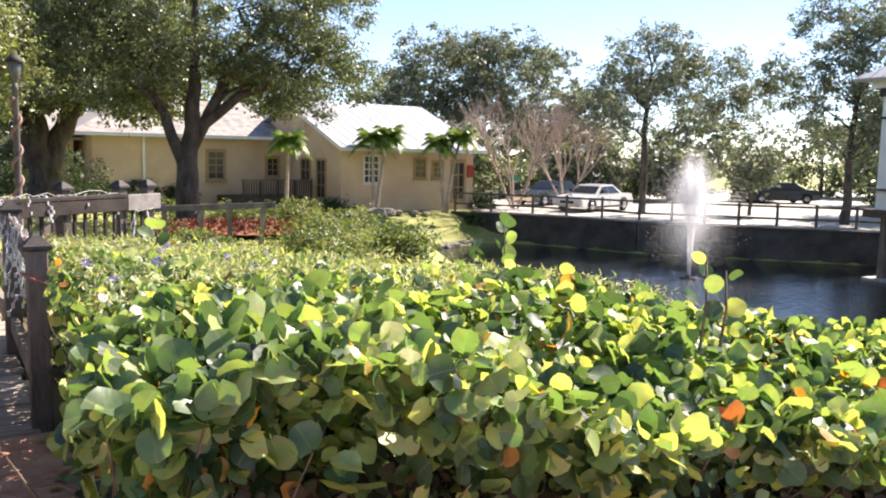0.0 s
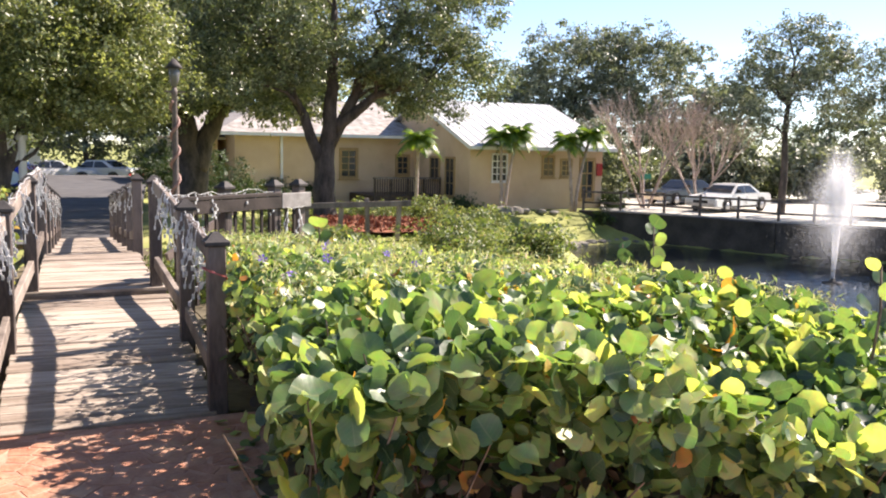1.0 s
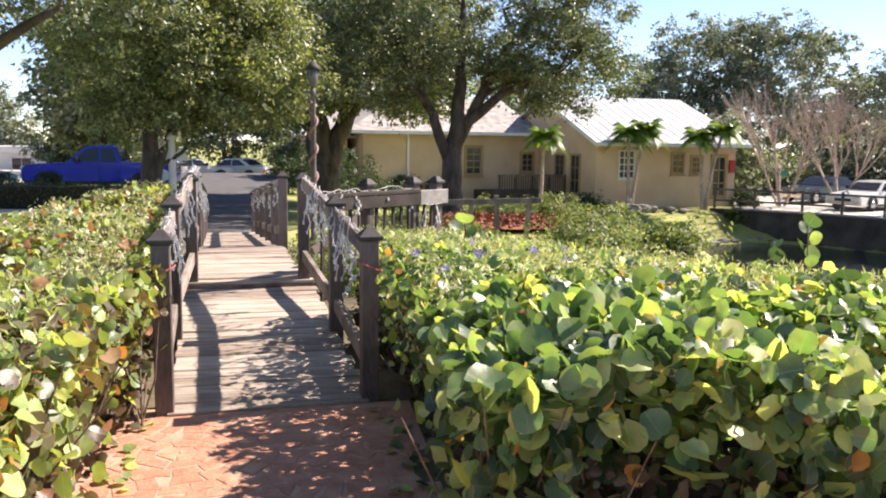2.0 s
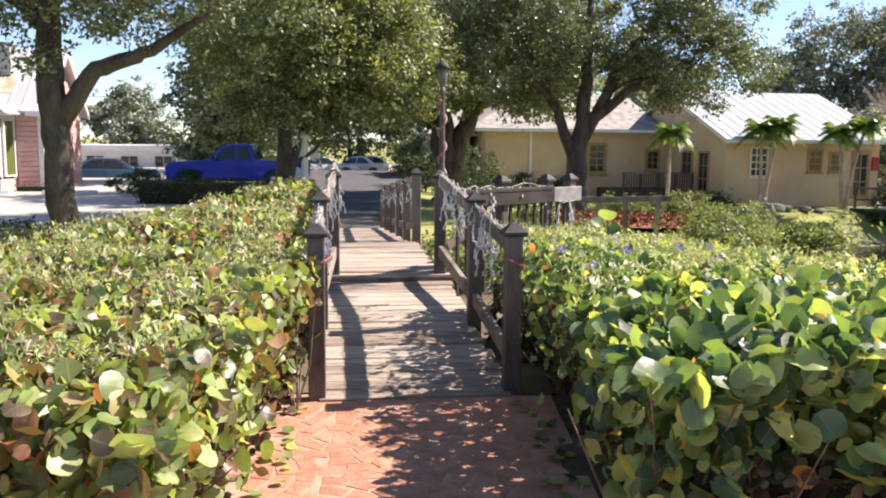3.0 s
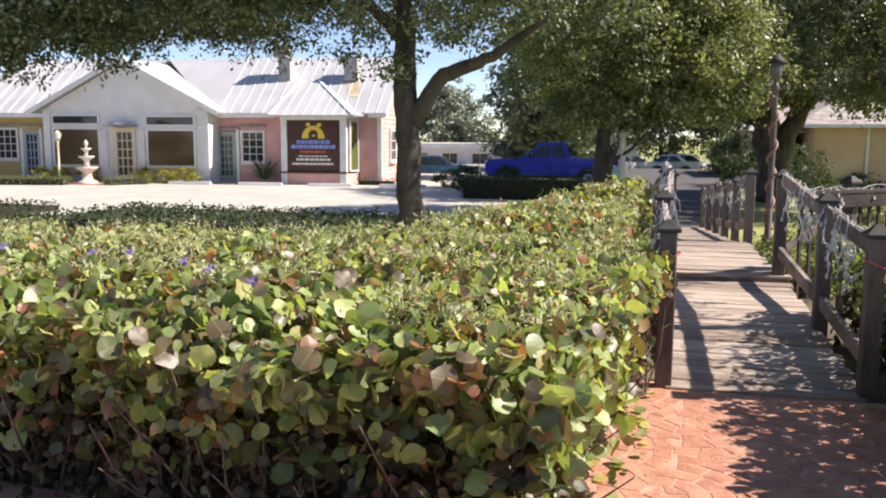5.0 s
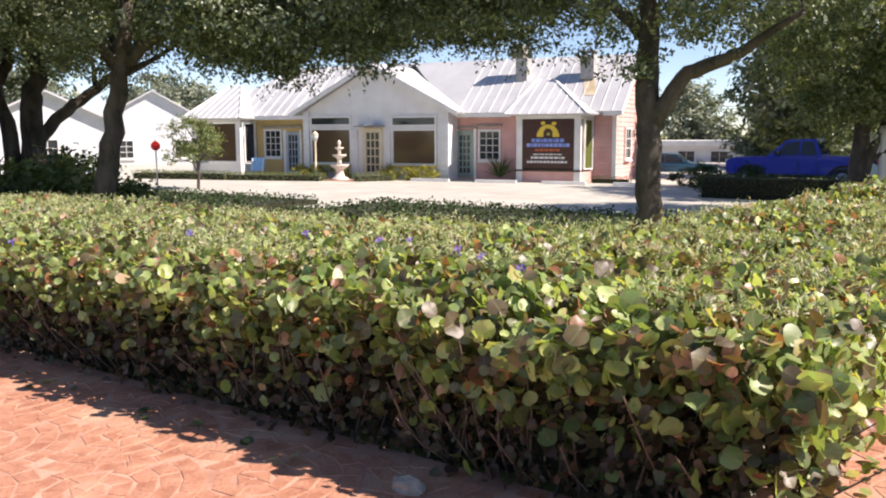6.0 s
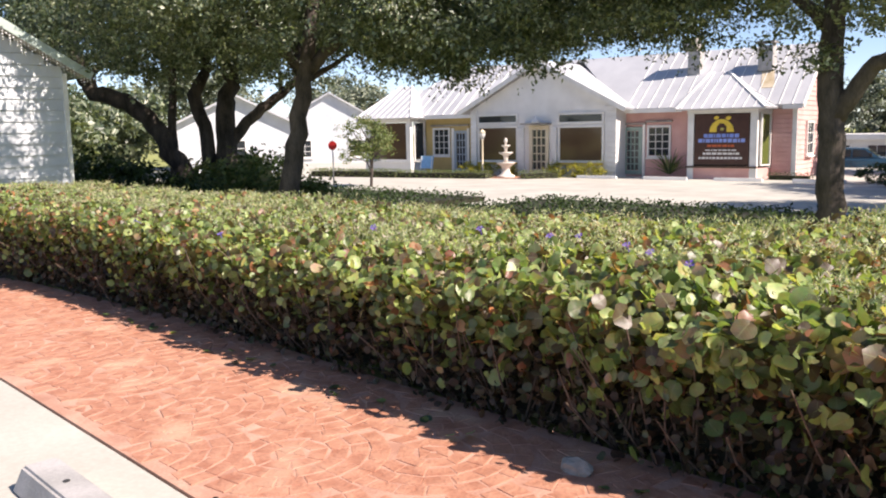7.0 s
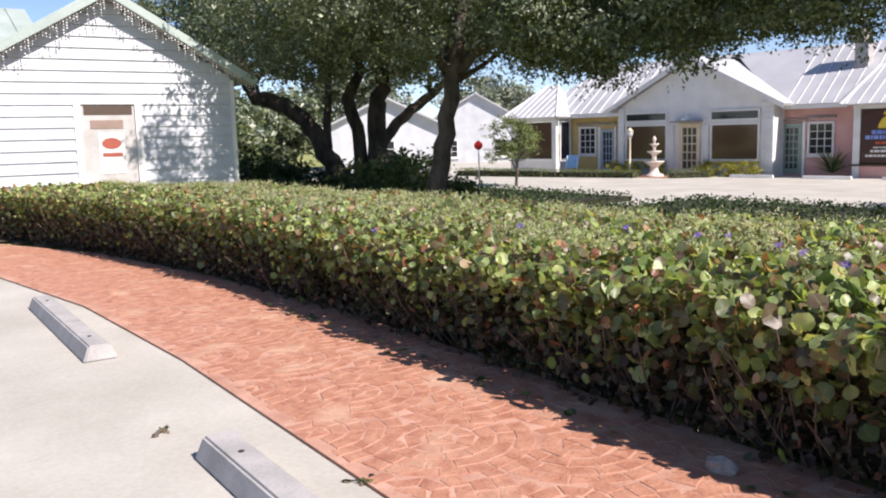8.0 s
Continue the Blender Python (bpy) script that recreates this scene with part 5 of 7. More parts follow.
# porch with a dark rail
porch = thing("porch", "dark timber porch with a rail along the house", "porch", (11.5, 43.4, HG))
wall_box("deck", porch, M_DARKWOOD, -1.9, 1.88, -0.9, 2.55, 0, 0.6)
wall_box("handrail", porch, M_RAIL, -1.95, 1.88, -0.95, -0.85, 1.45, 1.54)
for k in range(5):
    wall_box("post", porch, M_DARKWOOD, -1.9 + k * 0.92, -1.8 + k * 0.92, -0.94, -0.86, 0.0, 1.45)
for k in range(28):
    wall_box("baluster", porch, M_DARKWOOD, -1.85 + k * 0.13, -1.8 + k * 0.13, -0.92, -0.88, 0.62, 1.44)

# the house and its porch stand askew to the bridge
TURN = Matrix.Translation((13.3, 39.5, 0)) @ Matrix.Rotation(radians(10), 4, "Z") @ Matrix.Translation((-13.3, -39.5, 0))
bpy.context.view_layer.update()
house.matrix_world, porch.matrix_world = TURN @ house.matrix_world, TURN @ porch.matrix_world

# ---- white clapboard garage ----
garage = thing("garage", "white clapboard garage with a pale green roof and icicle lights", "garage", (-17.5, 2.57, 0))
wall_box("wall", garage, M_SIDING, -8, -0.02, -2.45, 2.4, -0.3, 2.86)
b = bmesh.new()
prism(b, [(-2.45, 2.86), (2.4, 2.86), (-0.02, 4.28)], -0.12, -0.02)
bmesh.ops.transform(b, matrix=Matrix(((0, 0, 1, 0), (1, 0, 0, 0), (0, 1, 0, 0), (0, 0, 0, 1))), verts=b.verts)
part("gable_wall", b, M_SIDING, garage)
for k in range(20):
    z = 0.0 + k * 0.21
    half = 2.36 if z < 2.75 else 2.36 * (4.28 - z - 0.1) / 1.43
    if half < 0.15:
        continue
    spans = [(-half, half)]
    if z < 2.3:
        spans = [(-half, -0.68), (0.55, half)]
    for y0, y1 in spans:
        b = bmesh.new()
        vs = box(b, -0.02, 0.012, y0, y1, z, z + 0.205)
        for v_ in vs:
            if v_.co.x > 0 and v_.co.z < z + 0.05:
                v_.co.x += 0.028
        part("siding_board", b, M_SIDING, garage)
for y0, y1 in ((-2.47, -2.36), (2.36, 2.44)):
    wall_box("corner_board", garage, M_WHITE, -0.05, 0.06, y0, y1, -0.3, 2.8)
for y0, y1, z0, z1 in ((-0.68, -0.56, -0.2, 2.42), (0.43, 0.55, -0.2, 2.42), (-0.56, 0.43, 2.32, 2.42)):
    wall_box("door_trim", garage, M_WHITE, -0.02, 0.05, y0, y1, z0, z1)
M_PLASTIC = surf("greyed_door", (0.42, 0.4, 0.38), (0.56, 0.54, 0.52), 0.5, 3, 40, 0.1)
gd = wall_box("door", garage, M_PLASTIC, -0.015, 0.012, -0.555, 0.425, -0.2, 2.31, "weathered grey door")
wall_box("door_glass", gd, M_GLASS_B, 0.013, 0.02, -0.5, 0.38, 2.12, 2.29)
wall_box("notice", gd, plain("brown_notice", (0.28, 0.2, 0.16)), 0.013, 0.022, -0.4, 0.2, 1.86, 2.02)
wall_box("poster", gd, plain("white_poster", (0.62, 0.62, 0.6)), 0.013, 0.02, -0.27, 0.2, 1.0, 1.78, "white poster with a red device")
b = bmesh.new()
lathe(b, [(0.18, 0.0), (0.18, 0.006)], 10)
bmesh.ops.transform(b, matrix=Matrix.Translation((0.021, -0.04, 1.58)) @ Matrix.Diagonal((1, 1, 0.6, 1)) @ Matrix.Rotation(radians(90), 4, "Y"), verts=b.verts)
part("device", b, plain("poster_red", (0.34, 0.08, 0.05)), gd)
wall_box("bar", gd, plain("poster_red_bar", (0.34, 0.08, 0.05)), 0.022, 0.027, -0.21, 0.15, 1.33, 1.4)
for k in range(4):
    wall_box("bar", gd, M_PLATE, 0.022, 0.027, -0.2, 0.12, 1.06 + k * 0.055, 1.085 + k * 0.055)
slope("back_roof", garage, M_GREENROOF, [(-2.2, -9.0, 2.9), (-2.2, -0.3, 2.9), (-7.0, -0.3, 5.0), (-7.0, -9.0, 5.0)], 0.1, 0.5)
for s in (-1, 1):
    slope("roof", garage, M_GREENROOF, [(-8.2, s * 2.8, 2.8), (0.35, s * 2.8, 2.8), (0.35, -0.02, 4.44), (-8.2, -0.02, 4.44)], 0.09, 0.5)
    b = bmesh.new()
    beam(b, (0.37, s * 2.8, 2.74), (0.37, 0, 4.37), 0.04, 0.15)
    part("bargeboard", b, M_GREENROOF, garage)
    b = bmesh.new()
    beam(b, (0.2, s * 2.65, 2.76), (0.2, 0, 4.28), 0.3, 0.03)
    part("soffit", b, M_SHINGLE, garage)
    b = bmesh.new()
    r = random.Random(3 + s)
    for k in range(46):
        t = k / 46
        y, z = s * 2.77 * (1 - t), 2.68 + 1.62 * t
        for j in range(r.randrange(2, 8)):
            box(b, 0.36, 0.375, y - 0.008 + r.uniform(-0.015, 0.015), y + 0.008, z - 0.05 * j - 0.03, z - 0.05 * j - 0.005)
    tagged(part("icicle_light_string", b, M_LIGHTS, garage), "white icicle lights under the eave", kind="stuff")


# ---- vehicles ----
def side_shape(b, prof, half, taper=1.0, ztop=None):
    """Extrude a side outline (x, z) across the car; corners above ztop come in by taper."""
    L_, R_ = [], []
    for x, z in prof:
        f = half * (taper if ztop is not None and z > ztop else 1.0)
        L_.append(b.verts.new((x, f, z))), R_.append(b.verts.new((x, -f, z)))
    b.faces.new(L_), b.faces.new(R_[::-1])
    n = len(prof)
    for i in range(n):
        b.faces.new((L_[i], R_[i], R_[(i + 1) % n], L_[(i + 1) % n]))
    bmesh.ops.recalc_face_normals(b, faces=b.faces)


def car(name, label, material, body, cabin, panes, wheels, half, at, rz, wheel_r=0.33, category="car"):
    top = thing(name, label, category, at, rz)
    b = bmesh.new()
    side_shape(b, body, half, 0.94, 0.75)
    bmesh.ops.bevel(b, geom=list(b.edges), offset=0.05, segments=2, affect="EDGES")
    part("body", b, material, top)
    b = bmesh.new()
    zmax = max(z for x, z in cabin)
    side_shape(b, cabin, half * 0.9, 0.84, zmax - 0.2)
    bmesh.ops.bevel(b, geom=list(b.edges), offset=0.04, segments=2, affect="EDGES")
    part("cabin", b, material, top)
    for pane in panes:
        for s in (-1, 1):
            b = bmesh.new()
            zm = zmax - 0.2
            pts = [(x, s * (half * 0.9 * (1 - 0.16 * max(0, (z - (min(q[1] for q in cabin))) / (zmax - min(q[1] for q in cabin)))) + 0.02), z) for x, z in pane]
            b.faces.new([b.verts.new(p) for p in (pts if s < 0 else pts[::-1])])
            r = bmesh.ops.extrude_face_region(b, geom=b.faces[:])
            bmesh.ops.translate(b, vec=(0, -0.03 * s, 0), verts=[g for g in r["geom"] if isinstance(g, bmesh.types.BMVert)])
            part("side_window", b, M_GLASS, top)
    c = sorted(cabin, key=lambda q: q[0])
    fr = [q for q in cabin]
    hi = [q for q in fr if q[1] > zmax - 0.05]
    lo = [q for q in fr if q[1] < zmax - 0.3]
    for sgn, nm in ((1, "windscreen"), (-1, "rear_window")):
        xt = max(hi, key=lambda q: q[0] * sgn)
        xb = max(lo, key=lambda q: q[0] * sgn)
        b = bmesh.new()
        o = 0.025 * sgn
        ww, wt = half * 0.8, half * 0.68
        pts = [(xb[0] + (xt[0] - xb[0]) * 0.15 + o, ww, xb[1] + (xt[1] - xb[1]) * 0.15), (xb[0] + (xt[0] - xb[0]) * 0.15 + o, -ww, xb[1] + (xt[1] - xb[1]) * 0.15), (xb[0] + (xt[0] - xb[0]) * 0.88 + o, -wt, xb[1] + (xt[1] - xb[1]) * 0.88), (xb[0] + (xt[0] - xb[0]) * 0.88 + o, wt, xb[1] + (xt[1] - xb[1]) * 0.88)]
        b.faces.new([b.verts.new(p) for p in pts])
        r = bmesh.ops.extrude_face_region(b, geom=b.faces[:])
        bmesh.ops.translate(b, vec=(-0.03 * sgn, 0, 0), verts=[g for g in r["geom"] if isinstance(g, bmesh.types.BMVert)])
        part(nm, b, M_GLASS, top)
    turn = Matrix.Rotation(radians(90), 4, "X")
    for x in wheels:
        for s in (-1, 1):
            b = bmesh.new()
            arch_r = [(wheel_r * q * math.cos(math.pi * k / 12), wheel_r + wheel_r * q * math.sin(math.pi * k / 12)) for q, ks in ((1.28, range(13)), (1.06, range(12, -1, -1))) for k in ks]
            lo_, hi_ = [b.verts.new((x + px, s * (half - 0.05), pz)) for px, pz in arch_r], [b.verts.new((x + px, s * (half + 0.012), pz)) for px, pz in arch_r]
            b.faces.new(lo_), b.faces.new(hi_[::-1])
            for k in range(len(arch_r)):
                b.faces.new((lo_[k], hi_[k], hi_[(k + 1) % len(arch_r)], lo_[(k + 1) % len(arch_r)]))
            bmesh.ops.recalc_face_normals(b, faces=b.faces)
            part("wheel_arch", b, M_TYRE, top)
            b = bmesh.new()
            lathe(b, [(wheel_r * 0.62, -0.1), (wheel_r * 0.93, -0.1), (wheel_r, -0.06), (wheel_r, 0.06), (wheel_r * 0.93, 0.1), (wheel_r * 0.62, 0.1)], 18)
            bmesh.ops.transform(b, matrix=Matrix.Translation((x, s * (half - 0.06), wheel_r)) @ turn, verts=b.verts)
            ty = part("tyre", b, M_TYRE, top)
            b = bmesh.new()
            lathe(b, [(0.05, -0.105), (wheel_r * 0.6, -0.09), (wheel_r * 0.63, 0.0), (wheel_r * 0.6, 0.09), (0.05, 0.105)], 14)
            bmesh.ops.transform(b, matrix=Matrix.Translation((x, s * (half - 0.05), wheel_r)) @ turn, verts=b.verts)
            part("rim", b, M_RIM, ty)
    xf, xr = max(q[0] for q in body), min(q[0] for q in body)
    zf = max(q[1] for q in body if q[0] > xf - 0.25)
    for s in (-1, 1):
        wall_box("headlight", top, M_LAMP, xf - 0.22, xf + 0.015, s * half * 0.72 - 0.16, s * half * 0.72 + 0.16, zf - 0.22, zf - 0.06)
        wall_box("tail_light", top, M_REDLAMP, xr - 0.015, xr + 0.1, s * half * 0.78 - 0.12, s * half * 0.78 + 0.12, zf - 0.2, zf - 0.02)
    zd = min(q[1] for q in cabin)
    for s in (-1, 1):
        for pane in panes:
            xm = min(q[0] for q in pane) - 0.04
            wall_box("door_seam", top, M_TYRE, xm - 0.008, xm + 0.008, s * half - 0.01, s * half + 0.004, 0.42, zd - 0.12)
        wall_box("sill_trim", top, M_TYRE, wheels[0] + wheel_r * 1.3, wheels[1] - wheel_r * 1.3, s * half - 0.02, s * half + 0.01, min(q[1] for q in body) + 0.02, min(q[1] for q in body) + 0.12)
        xa = max(q[0] for q in panes[0]) - 0.12
        wall_box("mirror", top, M_TYRE, xa - 0.06, xa + 0.06, s * (half + 0.06) - 0.1, s * (half + 0.06) + 0.1, zd + 0.1, zd + 0.26)
    wall_box("grille", top, M_TYRE, xf - 0.1, xf + 0.012, -half * 0.45, half * 0.45, zf - 0.28, zf - 0.1)
    wall_box("bumper", top, M_RIM, xf - 0.12, xf + 0.06, -half * 0.9, half * 0.9, 0.32, 0.48)
    return top


SEDAN_BODY = [(-2.6, 0.3), (-1.95, 0.22), (-1.1, 0.22), (1.2, 0.22), (2.0, 0.24), (2.6, 0.32), (2.62, 0.72), (2.3, 0.84), (1.1, 0.94), (-1.5, 0.98), (-2.55, 0.95), (-2.65, 0.6)]
SEDAN_CABIN = [(1.15, 0.92), (0.45, 1.42), (-0.75, 1.45), (-1.65, 0.97)]
SEDAN_PANES = [[(0.85, 0.98), (0.45, 1.34), (-0.1, 1.37), (-0.1, 0.98)], [(-0.18, 0.98), (-0.18, 1.37), (-0.7, 1.36), (-1.25, 1.0)]]
car("sedan", "white sedan parked on the paving beyond the pond", M_WCAR, SEDAN_BODY, SEDAN_CABIN, SEDAN_PANES, (-1.6, 1.65), 0.95, (27.6, 38.2, -1.49), -158)
car("sedan", "dark car parked behind the white sedan", M_DCAR, SEDAN_BODY, SEDAN_CABIN, SEDAN_PANES, (-1.6, 1.65), 0.95, (28.3, 43.5, -1.49), -165)
car("sedan", "dark shiny car parked in the far lot", M_DCAR, SEDAN_BODY, SEDAN_CABIN, SEDAN_PANES, (-1.6, 1.65), 0.95, (46.5, 42.8, -1.49), 160)
car("sedan", "white car parked across the end of the lane", M_WCAR, SEDAN_BODY, SEDAN_CABIN, SEDAN_PANES, (-1.6, 1.65), 0.95, (-8.0, 57.0, -1.1), 25)
car("sedan", "white car parked across the end of the lane", M_WCAR, SEDAN_BODY, SEDAN_CABIN, SEDAN_PANES, (-1.6, 1.65), 0.95, (-5.2, 58.5, -1.1), 150)
car("sedan", "dark blue-green car parked by the white low building", M_TCAR, SEDAN_BODY, SEDAN_CABIN, SEDAN_PANES, (-1.6, 1.65), 0.95, (-17.2, 44.1, -1.0), 15)
PICK_BODY = [(-2.9, 0.5), (-2.2, 0.42), (-1.2, 0.42), (1.3, 0.42), (2.2, 0.42), (2.8, 0.5), (2.85, 1.0), (2.6, 1.14), (1.1, 1.2), (-0.75, 1.22), (-0.8, 1.24), (-2.9, 1.22), (-2.92, 0.9)]
PICK_CABIN = [(1.25, 1.15), (0.45, 1.82), (-0.65, 1.86), (-0.95, 1.2)]
PICK_PANES = [[(0.9, 1.26), (0.42, 1.72), (-0.05, 1.76), (-0.05, 1.26)], [(-0.14, 1.26), (-0.14, 1.76), (-0.58, 1.77), (-0.75, 1.26)]]
PICK_BODY, PICK_CABIN, PICK_PANES = [(0.92 * x, z) for x, z in PICK_BODY], [(0.92 * x, z) for x, z in PICK_CABIN], [[(0.92 * x, z) for x, z in q] for q in PICK_PANES]
car("pickup_truck", "bright blue pickup truck parked behind a clipped hedge", M_BLUE, PICK_BODY, PICK_CABIN, PICK_PANES, (-1.61, 1.7), 0.98, (-8.0, 33.2, -0.56), 180, 0.4, "pickup truck")


# ---- plants ----
def shrub(name, label, at, blobs, clumps, per, spread, leaf, seed, mat, category="shrub", group=""):
    rng_ = np.random.default_rng(seed)
    top = thing(name, label, category, at, 0, group)
    c, P, nrm = crown_points(rng_, blobs, clumps, per, spread)
    low = min(q[2] - q[5] for q in blobs)
    P[:, 2] = np.maximum(P[:, 2], 0.02)
    b = bmesh.new()
    for i in rng_.choice(len(c), min(12, len(c)), replace=False):
        e = Vector(c[i])
        a = Vector((e.x * 0.4, e.y * 0.4, -0.1))
        tube(b, [a, a.lerp(e, 0.5) + Vector(rng_.normal(size=3)) * 0.05, e], [0.02, 0.015, 0.006], 5, False)
    part("woody_base", b, M_TWIG, top)
    leaves("foliage", rng_, P, nrm, leaf * rng_.uniform(0.6, 1.3, len(P)), small_leaf, mat, top)
    return top


def clipped(name, label, x0, x1, y0, y1, z0, z1, seed, mat, leaf=0.06, density=260):
    """A clipped box hedge."""
    rng_ = np.random.default_rng(seed)
    top = thing(name, label, "hedge", ((x0 + x1) / 2, (y0 + y1) / 2, z0))
    hx, hy, h = (x1 - x0) / 2, (y1 - y0) / 2, z1 - z0
    # near-black filler, coloured as the shade behind the leaves
    wall_box("shade_core", top, M_SHADE_CORE, -hx + 0.08, hx - 0.08, -hy + 0.08, hy - 0.08, -0.3, h - 0.08)
    P, Nn = [], []
    for area, gen in ((4 * hx * hy, lambda n: (rng_.uniform(-hx, hx, n), rng_.uniform(-hy, hy, n), np.full(n, h), (0, 0, 1))), (2 * hx * h, lambda n: (rng_.uniform(-hx, hx, n), np.full(n, -hy), rng_.uniform(0, h, n), (0, -1, 0.3))), (2 * hy * h, lambda n: (np.full(n, -hx), rng_.uniform(-hy, hy, n), rng_.uniform(0, h, n), (-1, 0, 0.3))), (2 * hy * h, lambda n: (np.full(n, hx), rng_.uniform(-hy, hy, n), rng_.uniform(0, h, n), (1, 0, 0.3)))):
        n = int(area * density)
        x, y, z, d = gen(n)
        P.append(np.column_stack([x, y, z]) + rng_.normal(size=(n, 3)) * 0.035)
        Nn.append(rng_.normal(size=(n, 3)) * 0.6 + np.array(d))
    P, Nn = np.vstack(P), np.vstack(Nn)
    leaves("foliage", rng_, P, Nn, leaf * rng_.uniform(0.7, 1.4, len(P)), small_leaf, mat, top)
    return top


def palm(label, at, trunks, seed, crown_r=1.3, fronds=19):
    """A small palm: slim ringed trunks, each with arching feathered fronds."""
    r = random.Random(seed)
    top = thing("palm_tree", label, "palm", at)
    for tx, ty, tz, lean in trunks:
        b = bmesh.new()
        pts = [(tx + lean * (k / 8) ** 1.6, ty, tz * k / 8) for k in range(9)]
        tube(b, pts, [0.1 - 0.005 * k + 0.008 * (k % 2) for k in range(9)], 8)
        part("trunk", b, M_CREPE, top)
        hx, hy, hz = pts[-1]
        for k in range(fronds):
            az, rise = 2 * math.pi * k * 0.382 + r.uniform(-0.2, 0.2), 0.25 + 1.35 * k / fronds
            b = bmesh.new()
            rib = []
            for j in range(9):
                t = j / 8
                out = crown_r * (t * (0.75 + 0.25 * (1 - rise)))
                rib.append(Vector((hx + math.cos(az) * out, hy + math.sin(az) * out, hz + crown_r * (rise * t * 0.9 - 0.95 * t * t))))
            for j in range(1, 9):
                d = (rib[j] - rib[j - 1]).normalized()
                sd = d.cross(Vector((0, 0, 1))).normalized()
                for m_ in (0.0, 0.5):
                    p = rib[j - 1].lerp(rib[j], m_)
                    ln = crown_r * 0.38 * math.sin(math.pi * min(0.97, 0.18 + 0.8 * (j + m_) / 9))
                    for s in (-1, 1):
                        tip = p + sd * s * ln + d * ln * 0.45 - Vector((0, 0, ln * 0.45))
                        wv = d * 0.06
                        b.faces.new([b.verts.new(q) for q in (p - wv, p + wv, tip)])
            tube(b, rib, [0.018 * (1 - 0.09 * j) for j in range(9)], 4, False)
            part("frond", b, M_PALM, top)
    return top


palm("small twin-trunked palm against the yellow wall", (14.9, 38.6, -1.5), [(-0.1, 0, 3.5, -0.1), (0.1, 0, 3.65, 0.55)], 1, 1.35)
palm("small twin-trunked palm by the house door", (18.4, 38.0, -1.5), [(-0.1, 0, 3.4, -0.3), (0.1, 0, 3.7, 0.7)], 2, 1.25)
palm("young palm in front of the porch", (10.3, 38, -1.5), [(0, 0, 3.3, 0.1)], 3, 1.3)


def bare_tree(at, height, seed):
    r = random.Random(seed)
    top = thing("crepe_myrtle", "bare pale-branched crepe myrtle in winter", "tree", at)
    tw = bmesh.new()

    def grow(p, d, ln, rad, lvl):
        q = p + d * ln
        mid = p.lerp(q, 0.5) + Vector((r.uniform(-1, 1), r.uniform(-1, 1), 0)) * ln * 0.05
        b = bmesh.new() if lvl < 2 else tw
        tube(b, [p, mid, q], [rad, rad * 0.85, rad * 0.65], 6 if lvl < 2 else 4, False)
        if lvl < 2:
            part(("stem", "branch")[lvl], b, M_CREPE, top)
        if lvl < 5:
            for k in range(3 if lvl < 3 else 2):
                e = (d + Vector((r.uniform(-1, 1), r.uniform(-1, 1), r.uniform(-0.1, 0.5))) * 0.42).normalized()
                grow(q, e, ln * r.uniform(0.62, 0.85), rad * 0.6, lvl + 1)
    for k in range(5):
        a = 2 * math.pi * k / 5
        grow(Vector((0.08 * math.cos(a), 0.08 * math.sin(a), -0.1)), Vector((0.42 * math.cos(a), 0.42 * math.sin(a), 1)).normalized(), height * 0.28, 0.07, 0)
    tagged(part("twig_fan", tw, M_CREPE, top), kind="stuff")
    return top


bare_tree((23.9, 40.4, -1.65), 7.2, 4)
bare_tree((26.4, 39.2, -1.65), 6.8, 9)

# ---- courtyard plants, fountain, lamps ----
def strip_hedge(label, a, c, wide, z0, z1, seed, mat):
    """A clipped strip of hedge between two places."""
    a, c = Vector(a), Vector(c)
    n = (c - a).length / 2
    mid = (a + c) / 2
    ob = clipped("edging_hedge", label, -n, n, -wide / 2, wide / 2, z0, z1, seed, mat)
    ob.matrix_world = pose(mid.x, mid.y, z0, 0, 0, math.degrees(math.atan2(c.y - a.y, c.x - a.x)))
    return ob


clipped("box_hedge", "low dark box hedge in front of the pickup", -9.6, -4.2, 26.1, 27.3, -0.55, 0.18, 51, M_DARKHEDGE)
strip_hedge("low clipped edging hedge before the shops", court(-19.6, -3.6), court(-14.4, -3.1), 0.9, -0.55, -0.2, 52, M_SHRUB)
strip_hedge("low clipped edging hedge before the shops", court(-14.4, -3.1), court(-9.7, -2.4), 0.9, -0.55, -0.24, 56, M_SHRUB)
strip_hedge("low clipped edging hedge beside the stone fountain", court(-8.2, -2.2), court(-7.0, -1.0), 0.8, -0.55, -0.25, 53, M_SHRUB)
strip_hedge("low dark planting at the foot of the pink wall", court(1.75, 0.6), court(3.4, 0.5), 0.5, -0.55, -0.3, 57, M_DARKHEDGE)
# low plants whose dark leaf colour also stands in for the trees' shadow
clipped("ground_cover_and_shade", "low ground cover, its dark colour also standing in for tree shade", -25.4, -18.2, 13.4, 17.6, -0.58, -0.33, 54, M_DARKHEDGE, 0.1, 90)
clipped("ground_cover_and_shade", "low ground cover along the courtyard edge, tree shade put into its dark colour", -16.2, -5.2, 13.4, 18.2, -0.58, -0.33, 55, M_DARKHEDGE, 0.1, 90)
M_GOLD = leafy("golden_shrub_leaf", [(0, (0.16, 0.17, 0.03)), (1, (0.42, 0.38, 0.06))], 0.35, 0.5)
